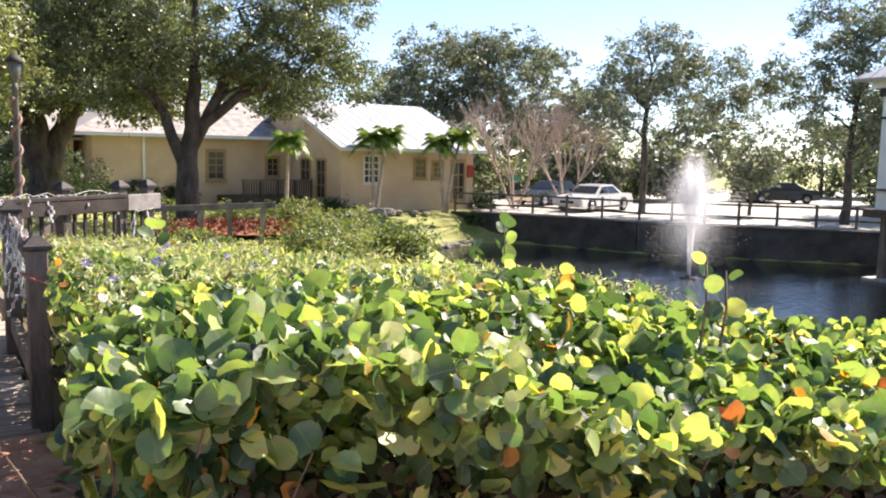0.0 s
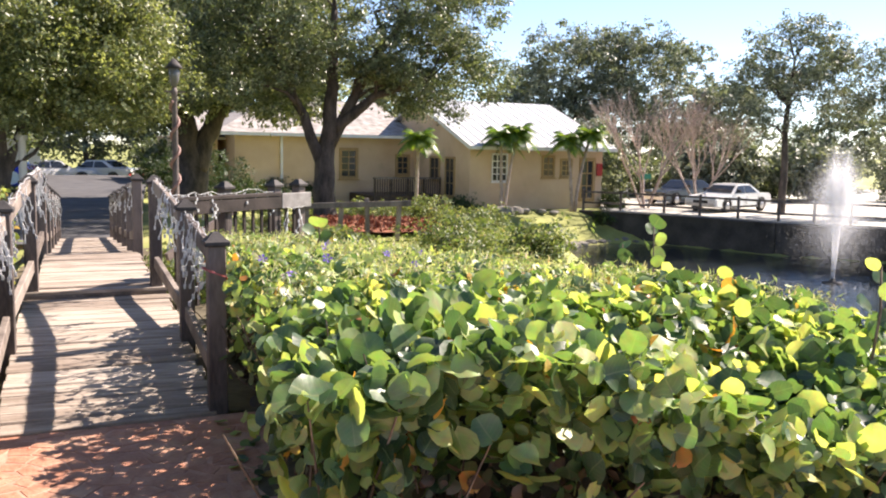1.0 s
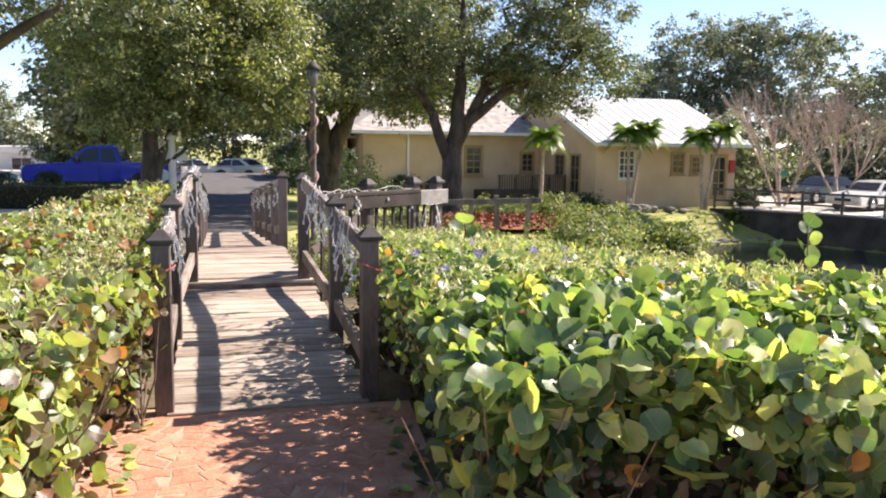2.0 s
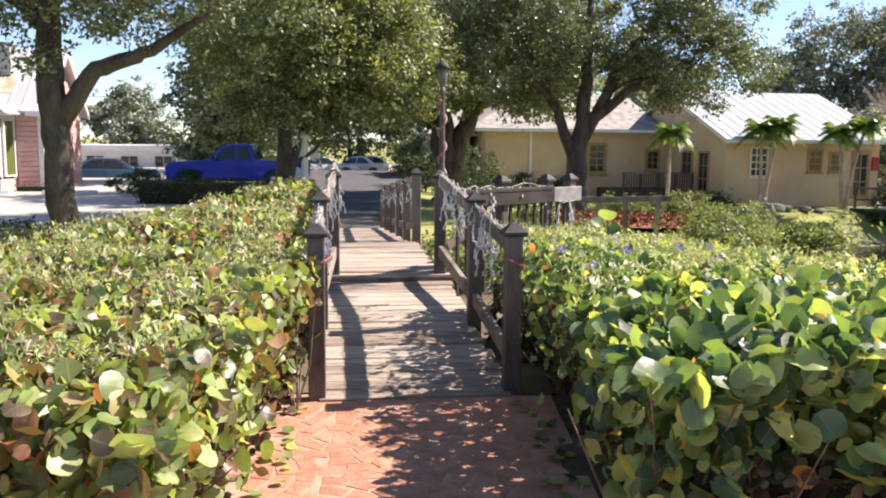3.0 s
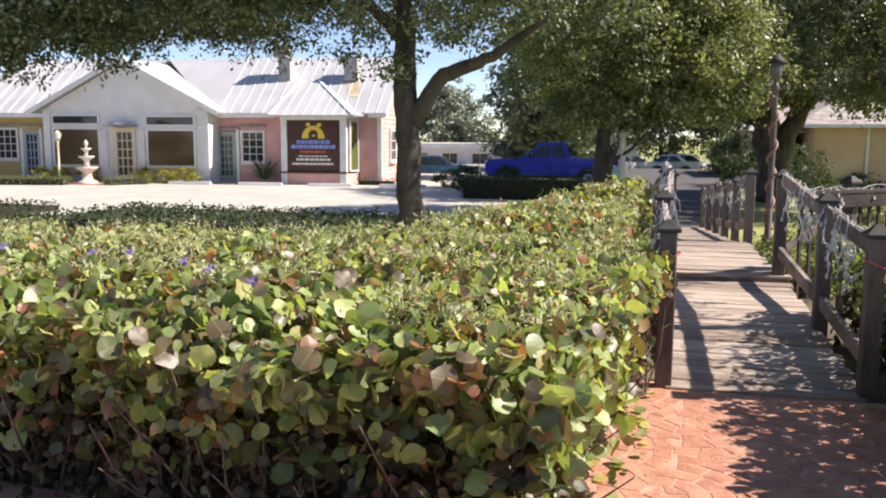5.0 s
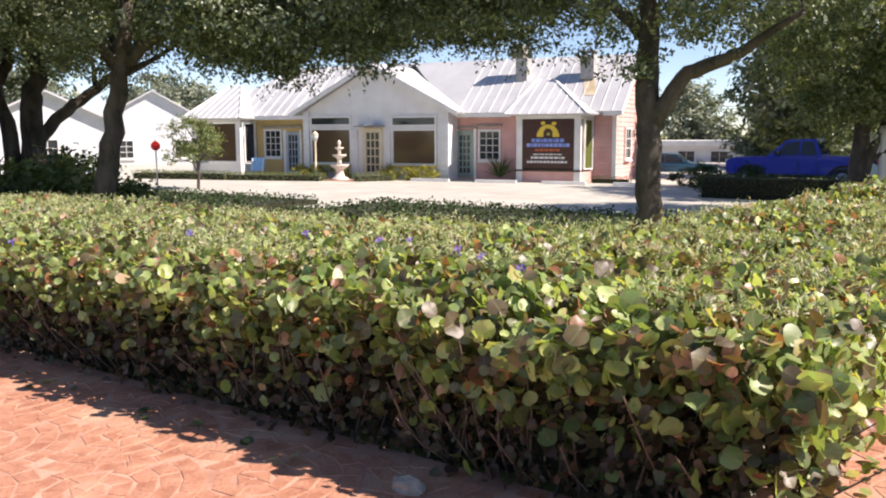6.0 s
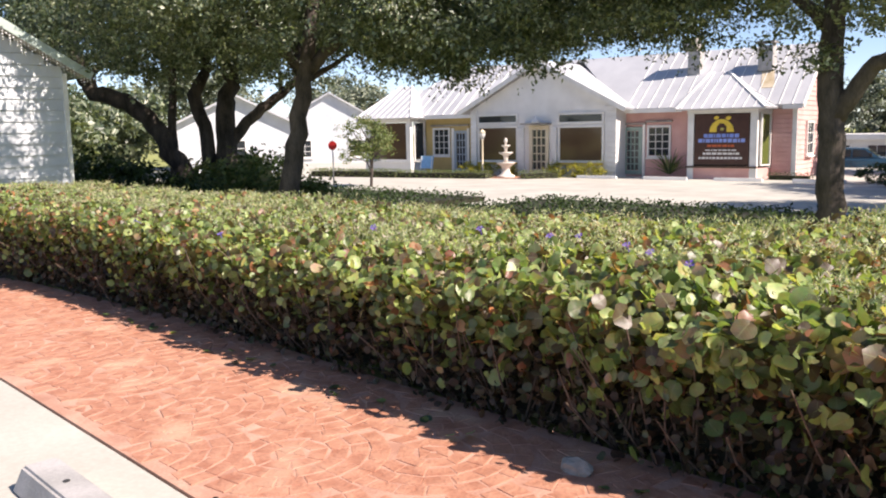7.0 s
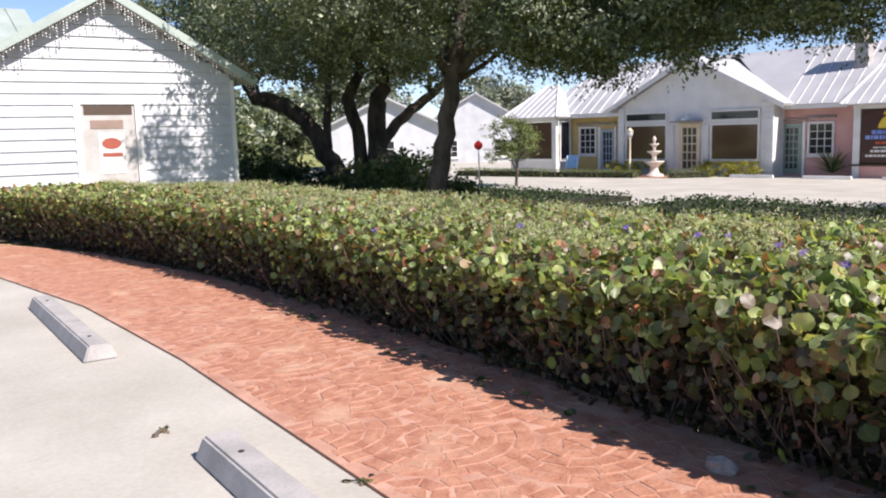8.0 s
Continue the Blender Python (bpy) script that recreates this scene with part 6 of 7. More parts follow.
for i, (u, v) in enumerate(((-12.0, -0.7), (-11.1, -0.7), (-10.0, -0.6), (-7.3, -0.6), (-6.3, -0.6), (-5.5, -0.6))):
    shrub("shrub", "yellow-green rounded shrub under a shop window", court(u, v), [(0, 0, 0.3, 0.6, 0.35, 0.34)], 26, 60, 0.15, 0.07, 60 + i, M_GOLD, group="golden shrubs")
for i, (x, y, rr, h) in enumerate(((-10.4, 29.6, 0.7, 1.1), (-11.6, 31.2, 0.8, 0.8), (-8.3, 27.6, 0.4, 1.0))):
    shrub("shrub", "dark rounded shrub beside the pickup", (x, y, -0.6), [(0, 0, h * 0.5, rr, rr, h * 0.55)], 40, 60, 0.15, 0.08, 70 + i, M_DARKHEDGE, group="pickup shrubs")
# spiky cycad by the pink wall
cy = thing("cycad", "dark spiky cycad against the pink wall", "plant", court(-2.35, 0.45))
r = random.Random(8)
for k in range(52):
    b = bmesh.new()
    az, el = r.uniform(0, 6.28), r.uniform(0.35, 1.4)
    ln = r.uniform(1.1, 1.9)
    pts = [Vector((math.cos(az) * math.cos(el) * ln * t, 0.5 * math.sin(az) * math.cos(el) * ln * t, 0.15 + math.sin(el) * ln * t - 0.28 * ln * t * t)) for t in (0, 0.35, 0.7, 1)]
    sd = Vector((-math.sin(az), math.cos(az), 0)) * 0.04
    for p0, p1, w0, w1 in zip(pts, pts[1:], (0.6, 1, 0.7), (1, 0.7, 0.05)):
        b.faces.new([b.verts.new(q) for q in (p0 - sd * w0, p0 + sd * w0, p1 + sd * w1, p1 - sd * w1)])
    part("frond", b, M_SHRUB, cy)

ft = thing("tiered_fountain", "pale cast-stone tiered fountain on a small brick pad", "fountain", court(-9.35, -1.6))
for nm, prof in (("basin", [(0.55, 0), (0.5, 0.12), (0.3, 0.2), (0.22, 0.45), (0.25, 0.62), (0.52, 0.8), (0.56, 0.88), (0.48, 0.88), (0.2, 0.76)]), ("middle_bowl", [(0.14, 0.8), (0.12, 1.1), (0.16, 1.25), (0.38, 1.38), (0.41, 1.45), (0.34, 1.45), (0.15, 1.38)]), ("upper_bowl", [(0.1, 1.4), (0.08, 1.62), (0.12, 1.72), (0.25, 1.8), (0.27, 1.86), (0.2, 1.86), (0.1, 1.8)]), ("finial", [(0.06, 1.8), (0.06, 1.98), (0.11, 2.06), (0.1, 2.16), (0.02, 2.28)])):
    b = bmesh.new()
    lathe(b, [(0.8 * q, 0.8 * z) for q, z in prof], 20)
    part(nm, b, M_STONE, ft)
sheet("brick_pad", [court(u, v)[:2] for u, v in ((-10.3, -2.4), (-8.4, -2.3), (-8.4, -0.9), (-10.3, -0.9))], -0.56, -0.53, M_BRICK, "small red brick pad", "paving")
lp = thing("garden_lamp", "slim cream garden lamp post with a glass lantern", "lamp", court(-10.5, -1.8))
b = bmesh.new()
lathe(b, [(0.12, 0), (0.1, 0.15), (0.05, 0.2), (0.045, 1.7), (0.07, 1.75)], 12)
part("pole", b, M_CREAM, lp)
b = bmesh.new()
lathe(b, [(0.07, 1.75), (0.14, 1.95), (0.15, 2.05), (0.1, 2.1)], 8)
part("lantern", b, M_LAMP, lp)
b = bmesh.new()
lathe(b, [(0.17, 2.05), (0.1, 2.14), (0.02, 2.22)], 8)
part("lantern_cap", b, M_CREAM, lp)
sb = thing("sandwich_board", "light blue board leaning beside the shop", "sign", court(-15.0, -0.3), 10)
b = bmesh.new()
box(b, -0.4, 0.4, -0.02, 0.02, 0.3, 0.95, Matrix.Rotation(radians(-12), 4, "X"))
part("panel", b, plain("light_blue_board", (0.22, 0.45, 0.7)), sb)
for s in (-0.34, 0.34):
    b = bmesh.new()
    beam(b, (s, 0, 0), (s, 0.15, 0.9), 0.04, 0.04)
    part("leg", b, M_WHITE, sb)


def wheel_stop(label, at, length, mat, group, w_=0.17, h=0.13, rz=0.0):
    top = thing("wheel_stop", label, "wheel stop", at, rz, group)
    b = bmesh.new()
    vs = box(b, -length / 2, length / 2, -w_ / 2, w_ / 2, 0, h)
    for v_ in vs:
        if v_.co.z > h / 2:
            v_.co.y *= 0.62
            v_.co.x *= 0.985
    bmesh.ops.bevel(b, geom=list(b.edges), offset=0.012, segments=2, affect="EDGES")
    part("block", b, mat, top)
    for s in (-1, 1):
        b = bmesh.new()
        lathe(b, [(0.014, h - 0.004), (0.016, h + 0.004), (0.004, h + 0.006)], 8, (s * length * 0.36, 0, 0))
        part("anchor_pin", b, M_TYRE, top)
    return top


wheel_stop("grey concrete wheel stop on the pale lot", (-8.2, -0.06, -0.014), 2.6, M_STOP, "wheel stops", 0.25, 0.12)
wheel_stop("grey concrete wheel stop on the pale lot", (-3.3, -0.0, -0.014), 2.5, M_STOP, "wheel stops", 0.25, 0.12)
for u in (-5.1, -2.0, 1.0, 4.0):
    wheel_stop("white painted wheel stop before the shops", court(u, -0.95), 1.9, M_WHITE, "white wheel stops", rz=10)

# ---- lamp with garland, hanging sign, wires ----
lamp = thing("street_lamp", "dark lamp post wound with a garland of ribbon", "street lamp", (-0.28, 15.6, -0.62))
b = bmesh.new()
lathe(b, [(0.12, 0), (0.11, 0.3), (0.06, 0.4), (0.045, 2.95), (0.06, 3.0), (0.035, 3.1)], 12)
part("pole", b, M_POST, lamp)
b = bmesh.new()
pts = [(0.07 * math.cos(k * 0.5), 0.07 * math.sin(k * 0.5), 0.5 + k * 0.04) for k in range(60)]
tube(b, pts, [0.028] * 60, 5)
part("garland", b, plain("dull_red_garland", (0.28, 0.16, 0.13)), lamp)
b = bmesh.new()
lathe(b, [(0.04, 3.1), (0.08, 3.22), (0.11, 3.42), (0.07, 3.46)], 6)
part("lantern", b, M_LENS, lamp)
b = bmesh.new()
lathe(b, [(0.16, 3.42), (0.1, 3.5), (0.03, 3.58)], 6)
part("lantern_cap", b, M_CAP, lamp)
b = bmesh.new()
beam(b, (-0.18, 0, 3.02), (0.18, 0, 3.02), 0.03, 0.03)
part("cross_arm", b, M_POST, lamp)

ws = thing("hanging_sign", "white sign post with curved white boards", "sign", (-3.75, 21.9, -0.62))
b = bmesh.new()
lathe(b, [(0.12, 0), (0.1, 0.1), (0.09, 2.1), (0.13, 2.15), (0.13, 2.22), (0.08, 2.32)], 12)
part("post", b, M_WHITE, ws)
for x0, z0, rx, rz_ in ((-0.3, 1.85, 0.25, 0.32), (-0.28, 1.25, 0.22, 0.16), (0.25, 1.75, 0.14, 0.2)):
    b = bmesh.new()
    fr_, bk = [], []
    for k in range(16):
        a = 2 * math.pi * k / 16
        fr_.append(b.verts.new((x0 + rx * math.cos(a), -0.03, z0 + rz_ * math.sin(a))))
        bk.append(b.verts.new((x0 + rx * math.cos(a), 0.03, z0 + rz_ * math.sin(a))))
    b.faces.new(fr_), b.faces.new(bk[::-1])
    for k in range(16):
        b.faces.new((fr_[k], bk[k], bk[(k + 1) % 16], fr_[(k + 1) % 16]))
    part("board", b, M_WHITE if x0 != -0.28 else plain("pale_blue_board", (0.5, 0.65, 0.75)), ws)
wires = thing("power_line", "power lines crossing above the street", "power line", (0, 0, 0))
for y, z in ((96, 6.1), (96, 4.9), (96, 4.6)):
    b = bmesh.new()
    tube(b, [(-80 + 10 * k, y, z - 0.6 * math.sin(math.pi * (k % 4) / 4)) for k in range(13)], [0.045] * 13, 4, False)
    part("wire", b, M_TYRE, wires)
for x in (-80, -40, 0, 40):
    b = bmesh.new()
    tube(b, [(x, 96, -3), (x, 96, 7)], [0.18, 0.14], 8)
    part("pole", b, M_BARK, wires)

# ---- far buildings ----
def cottage(name, label, at, w_, d, h, rise, mat, roof_mat, rz=0, windows=2):
    top = thing(name, label, "house", at, rz)
    wall_box("wall", top, mat, -w_ / 2, w_ / 2, 0, d, -0.5, h)
    b = bmesh.new()
    prism(b, [(-w_ / 2, h), (w_ / 2, h), (0, h + rise)], -0.2, 0.0)
    bmesh.ops.transform(b, matrix=Matrix(((1, 0, 0, 0), (0, 0, -1, 0), (0, 1, 0, 0), (0, 0, 0, 1))), verts=b.verts)
    part("gable_wall", b, mat, top)
    for s in (-1, 1):
        slope("roof", top, roof_mat, [(s * (w_ / 2 + 0.3), -0.4, h - 0.12), (s * (w_ / 2 + 0.3), d, h - 0.12), (0, d, h + rise + 0.08), (0, -0.4, h + rise + 0.08)], 0.1)
    for k in range(windows):
        x = -w_ / 2 + w_ * (k + 0.5) / windows
        glazed("window", top, x - 0.45, x + 0.45, -0.01, 0.9, 2.1, 2, 3, M_WHITE, M_GLASS)
    return top


cottage("house", "white gabled house beyond the courtyard", (-52.5, 36.9, -1.0), 7.5, 9, 3.5, 2.1, M_SIDING, M_METAL, 55)
cottage("house", "white clapboard house glimpsed between the oak trunks", (-39.5, 21.4, -0.8), 6.5, 7, 2.9, 1.5, M_SIDING, M_METAL, 62, 1)
flat = thing("low_building", "low white flat-roofed building across the street", "building", (-21.5, 60, -0.9))
wall_box("wall", flat, M_GABLE, -6.5, 6.5, 0, 8, -0.3, 1.5)
wall_box("roof", flat, M_WHITE, -7, 7, -0.6, 8.4, 1.5, 1.85)
for k in range(5):
    glazed("window", flat, -5.6 + k * 2.4, -4.4 + k * 2.4, -0.01, 0.2, 1.1, 2, 1, M_WHITE, M_GLASS)
stop_sign = thing("traffic_sign", "small red traffic sign on a grey post", "sign", (-28.9, 19.7, -0.55))
b = bmesh.new()
lathe(b, [(0.03, 0), (0.03, 1.9)], 8)
part("post", b, M_RIM, stop_sign)
b = bmesh.new()
lathe(b, [(0.19, -0.01), (0.19, 0.01)], 8)
bmesh.ops.transform(b, matrix=pose(0, 0, 1.65, 90, 22.5, 0) @ pose(0, 0, 0.05), verts=b.verts)
bmesh.ops.transform(b, matrix=Matrix.Translation((0, 0, 1.65)) @ Matrix.Rotation(radians(45), 4, "Z") @ Matrix.Translation((0, 0, -1.65)), verts=b.verts)
part("panel", b, M_REDLAMP, stop_sign)

# ---- pond edge: fountain jet, fence, rocks, pavilion ----
m, nt, p, N, L = nodes_of("water_spray")
p.inputs["Base Color"].default_value, p.inputs["Roughness"].default_value = (0.9, 0.92, 0.95, 1), 0.3
tr, tl, mx1, mx2 = N("ShaderNodeBsdfTransparent"), N("ShaderNodeBsdfTranslucent"), N("ShaderNodeMixShader"), N("ShaderNodeMixShader")
mx1.inputs[0].default_value, mx2.inputs[0].default_value = 0.65, 0.8
L(p.outputs[0], mx1.inputs[1]), L(tl.outputs[0], mx1.inputs[2]), L(mx1.outputs[0], mx2.inputs[1]), L(tr.outputs[0], mx2.inputs[2])
tl.inputs["Color"].default_value = (0.95, 0.97, 1, 1)
L(mx2.outputs[0], nt.nodes["Material Output"].inputs["Surface"])
M_SPRAY = m
jet = thing("fountain_jet", "tall white spray of a fountain in the pond", "fountain", (21.9, 24.15, WATER_Z))
rg = np.random.default_rng(91)
b = bmesh.new()
lathe(b, [(0.35, -0.1), (0.35, 0.04), (0.12, 0.08), (0.06, 0.16)], 12)
part("nozzle", b, M_CAP, jet)
n = 190000
t = rg.uniform(0, 1, n)
az = rg.uniform(0, 2 * np.pi, n)
rise = t < 0.07
u = np.where(rise, t / 0.07, (t - 0.07) / 0.93)
top_z = rg.triangular(2.4, 3.6, 5.0, n)
rad = np.where(rise, 0.04 + 0.45 * u ** 1.15 * rg.uniform(0.1, 1.0, n), 0.2 + np.abs(rg.normal(size=n)) * 0.72 * u ** 0.6)
zz = np.where(rise, top_z * (1 - (1 - u) ** 1.8), top_z * (1 - 0.85 * u ** 1.2 * rg.uniform(0.2, 1.1, n)))
P = np.column_stack([rad * np.cos(az), rad * np.sin(az), np.maximum(zz, 0.05)])
V, F = needle_leaf()
lean = np.column_stack([np.cos(az) * 0.25, np.sin(az) * 0.25, np.ones(n)]) + rg.normal(size=(n, 3)) * 0.12
side = np.cross(lean, rg.normal(size=(n, 3)))
side /= np.linalg.norm(side, axis=1, keepdims=True)
size = np.where(rise, rg.uniform(0.03, 0.12, n), rg.uniform(0.014, 0.042, n))
W = (V[None, :, 0, None] * side[:, None] * np.where(rise, 1.0, 2.2)[:, None, None] + V[None, :, 1, None] * lean[:, None]) * size[:, None, None] + P[:, None]
array_mesh("spray", W.reshape(-1, 3), (F[None] + (np.arange(n) * 4)[:, None, None]).reshape(-1, 3), M_SPRAY, jet, "", "stuff")
b = bmesh.new()
for k in range(9):
    a = 2 * math.pi * k / 9
    tube(b, [(0.02 * math.cos(a), 0.02 * math.sin(a), 0.1)] + [((0.03 + 0.025 * j) * math.cos(a), (0.03 + 0.025 * j) * math.sin(a), 0.1 + 0.42 * j) for j in range(1, 7)], [0.02 - 0.002 * j for j in range(7)], 5, False)
part("jet_core", b, M_SPRAY, jet)
n = 2500
rr, az = rg.uniform(0.2, 2.6, n), rg.uniform(0, 2 * np.pi, n)
leaves("splash", rg, np.column_stack([rr * np.cos(az), rr * np.sin(az), rg.uniform(0.01, 0.06, n)]), rg.normal(size=(n, 3)) * 0.4 + np.array([0, 0, 1]), rg.uniform(0.02, 0.06, n), small_leaf, M_SPRAY, jet)

pf = thing("pond_fence", "dark post-and-rail fence on the pond wall", "fence", (20.4, 39.4, -1.6))
line = [Vector((x - 20.4 + 0.35, y - 39.4 + 0.35, 0)) for x, y in wall_line]
for a, c in zip(line, line[1:]):
    n = max(1, round((c - a).length / 1.75))
    for k in range(n):
        q = a.lerp(c, k / n)
        b = bmesh.new()
        box(b, q.x - 0.05, q.x + 0.05, q.y - 0.05, q.y + 0.05, -0.2, 1.12, None, 0.008)
        part("post", b, M_POST, pf)
        d = a.lerp(c, (k + 1) / n)
        for h in (0.45, 1.0):
            b = bmesh.new()
            beam(b, (q.x, q.y, h), (d.x, d.y, h), 0.05, 0.1, 0.005)
            part("rail", b, M_POST, pf)
r = random.Random(14)
rock_meshes = []
for k in range(5):
    b = bmesh.new()
    bmesh.ops.create_icosphere(b, subdivisions=2, radius=1)
    for v_ in b.verts:
        v_.co *= 1 + 0.35 * noise.noise(v_.co * 1.4 + Vector((k * 7, 0, 0)))
        v_.co.z *= 0.6
    me = bpy.data.meshes.new("rock")
    b.to_mesh(me), b.free()
    me.materials.append(M_ROCK)
    rock_meshes.append(me)
shore = [(12.2, 28.8), (12.6, 31.3), (14.5, 32.6), (15.5, 35.3), (17.8, 36.3), (20.3, 37.2), (22.0, 36.9)]
for (x0, y0), (x1, y1) in zip(shore, shore[1:]):
    n = int(math.hypot(x1 - x0, y1 - y0) / 0.42)
    for k in range(n):
        x, y = x0 + (x1 - x0) * k / n + r.uniform(-0.2, 0.2), y0 + (y1 - y0) * k / n + r.uniform(-0.15, 0.35)
        s = r.uniform(0.12, 0.34)
        ob = tagged(new("rock", rock_meshes[r.randrange(5)]), "rough grey-brown rock on the pond shore", "rock", "shore rocks")
        ob.matrix_world = pose(x, y, max(ground_z(x, y), WATER_Z) + s * 0.1, 0, 0, r.uniform(0, 360)) @ Matrix.Diagonal((s * r.uniform(0.8, 1.5), s, s, 1))
for x, y, s in ((14.3, 38.3, 0.3), (14.8, 38.1, 0.42), (15.5, 38.4, 0.36), (16.0, 38.5, 0.25), (17.0, 38.7, 0.22), (17.7, 38.7, 0.2)):
    ob = tagged(new("boulder", rock_meshes[r.randrange(5)]), "pale boulder at the foot of the yellow wall", "boulder", "boulders by the house")
    ob.matrix_world = pose(x, y, ground_z(x, y) + s * 0.2, 0, 0, r.uniform(0, 360)) @ Matrix.Diagonal((s * 1.4, s, s, 1))

pav = thing("pavilion", "cream pond pavilion on piles with a white metal roof", "pavilion", (31.0, 19.6, WATER_Z))
for sx in (-1, 1):
    for sy in (-1, 1):
        x, y = sx * 1.9, sy * 1.9
        wall_box("pile", pav, M_POST, x - 0.14, x + 0.14, y - 0.14, y + 0.14, -1.0, 2.4)
        wall_box("footing", pav, M_STOP, x - 0.5, x + 0.5, y - 0.5, y + 0.5, -0.6, 0.08)
        c = wall_box("column", pav, M_GABLE, x - 0.3, x + 0.3, y - 0.3, y + 0.3, 2.7, 7.2)
        wall_box("band", c, M_CAP, x - 0.34, x + 0.34, y - 0.34, y + 0.34, 6.1, 6.2)
        wall_box("capital", c, M_CAP, x - 0.4, x + 0.4, y - 0.4, y + 0.4, 6.95, 7.25)
wall_box("deck", pav, M_DARKWOOD, -2.5, 2.5, -2.5, 2.5, 2.4, 2.7)
wall_box("beam", pav, M_WHITE, -2.5, 2.5, -2.5, 2.5, 7.25, 7.6)
E_ = [(-3.0, -3.0, 7.6), (3.0, -3.0, 7.6), (3.0, 3.0, 7.6), (-3.0, 3.0, 7.6)]
for k in range(4):
    slope("roof", pav, M_METAL, [E_[k], E_[(k + 1) % 4], (0, 0, 9.4)], 0.1, 0.5, M_WHITE)
for s in (-1, 1):
    wall_box("handrail", pav, M_POST, -2.4, 2.4, s * 2.35 - 0.04, s * 2.35 + 0.04, 3.4, 3.5)
    wall_box("handrail", pav, M_POST, s * 2.35 - 0.04, s * 2.35 + 0.04, -2.4, 2.4, 3.4, 3.5)
gs = thing("street_sign", "small green street sign on a post", "sign", (24.4, 41.5, -1.62))
b = bmesh.new()
lathe(b, [(0.03, 0), (0.03, 2.0)], 8)
part("post", b, M_RIM, gs)
wall_box("plate", gs, plain("sign_green", (0.02, 0.22, 0.15)), -0.4, 0.4, -0.05, -0.03, 1.65, 1.95)

# ---- planting on the pond bank ----
for i, (x, y, rr, h, mat) in enumerate(((6.0, 24.5, 1.1, 0.7, M_SHRUB), (7.3, 24.6, 0.9, 0.8, M_SHRUB), (7.4, 20.6, 0.9, 0.6, M_SHRUB), (6.2, 28.8, 1.2, 0.8, M_SHRUB), (8.0, 29.5, 1.2, 0.8, M_SHRUB), (4.6, 29.6, 1.2, 0.9, M_SHRUB), (5.6, 17.0, 0.7, 0.5, M_SHRUB), (4.6, 13.6, 0.8, 0.5, M_SHRUB), (3.6, 12.2, 0.8, 0.4, M_SHRUB), (2.4, 13.4, 0.7, 0.4, M_SHRUB), (4.6, 11.2, 0.9, 0.5, M_SHRUB), (1.2, 14.2, 0.7, 0.35, M_SHRUB), (1.4, 17.8, 0.8, 0.5, M_SHRUB), (3.2, 9.6, 0.8, 0.3, M_SHRUB), (0.1, 10.2, 0.7, 0.6, M_SHRUB), (0.6, 11.6, 0.9, 0.7, M_SHRUB), (-0.1, 12.6, 0.6, 0.6, M_SHRUB), (1.6, 10.8, 0.8, 0.5, M_SHRUB))):
    shrub("shrub", "loose grey-green shrub on the pond bank", (x, y, ground_z(x, y) - 0.05), [(0, 0, h * 0.45, rr, rr, h * 0.5), (rr * 0.4 * (-1) ** i, 0.2, h * 0.75, rr * 0.5, rr * 0.5, h * 0.45)], 66, 60, 0.16, 0.07, 100 + i, mat, group="bank shrubs")
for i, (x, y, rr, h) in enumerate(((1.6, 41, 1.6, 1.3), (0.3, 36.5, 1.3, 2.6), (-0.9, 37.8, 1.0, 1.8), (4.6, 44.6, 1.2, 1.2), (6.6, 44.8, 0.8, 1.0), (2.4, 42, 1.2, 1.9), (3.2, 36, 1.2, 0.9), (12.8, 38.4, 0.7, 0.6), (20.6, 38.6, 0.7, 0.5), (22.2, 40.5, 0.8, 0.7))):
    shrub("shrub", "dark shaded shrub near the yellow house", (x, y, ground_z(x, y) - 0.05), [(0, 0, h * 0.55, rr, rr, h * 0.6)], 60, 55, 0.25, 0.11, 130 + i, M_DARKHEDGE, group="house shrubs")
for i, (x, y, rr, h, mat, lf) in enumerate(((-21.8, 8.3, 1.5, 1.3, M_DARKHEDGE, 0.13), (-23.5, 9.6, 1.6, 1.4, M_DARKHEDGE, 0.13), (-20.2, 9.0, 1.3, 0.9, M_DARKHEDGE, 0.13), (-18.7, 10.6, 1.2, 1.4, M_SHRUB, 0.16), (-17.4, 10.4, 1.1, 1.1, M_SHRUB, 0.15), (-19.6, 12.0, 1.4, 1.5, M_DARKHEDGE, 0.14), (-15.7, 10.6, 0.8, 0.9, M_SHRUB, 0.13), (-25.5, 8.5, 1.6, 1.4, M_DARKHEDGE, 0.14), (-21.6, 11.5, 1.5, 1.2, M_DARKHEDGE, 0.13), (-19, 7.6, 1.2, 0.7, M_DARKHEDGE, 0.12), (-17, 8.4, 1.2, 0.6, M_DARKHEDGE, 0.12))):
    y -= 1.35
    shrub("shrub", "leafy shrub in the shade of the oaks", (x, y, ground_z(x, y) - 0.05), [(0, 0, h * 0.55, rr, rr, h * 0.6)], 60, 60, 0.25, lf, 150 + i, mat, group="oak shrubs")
wood("young_tree", "small light green tree at the courtyard edge", (-27.1, 20.2, -0.6), [(-0.2, 0, 2.0, 1.1, 1.0, 0.9)], 41, 60, 60, 0.26, 0.1, M_SHRUB, 0.07, 14)
for i, (x, y, rr, h) in enumerate(((-13.5, 49.4, 2.2, 2.6), (-10.4, 49.0, 2.2, 3.0), (-13.0, 53.0, 1.6, 2.4), (-1.2, 49.6, 2.0, 2.6))):
    shrub("shrub", "tall leafy shrub across the cross street", (x, y, ground_z(x, y) - 0.1), [(0, 0, h * 0.5, rr, 1.2, h * 0.55)], 90, 60, 0.4, 0.2, 180 + i, M_OAK, group="street shrubs")
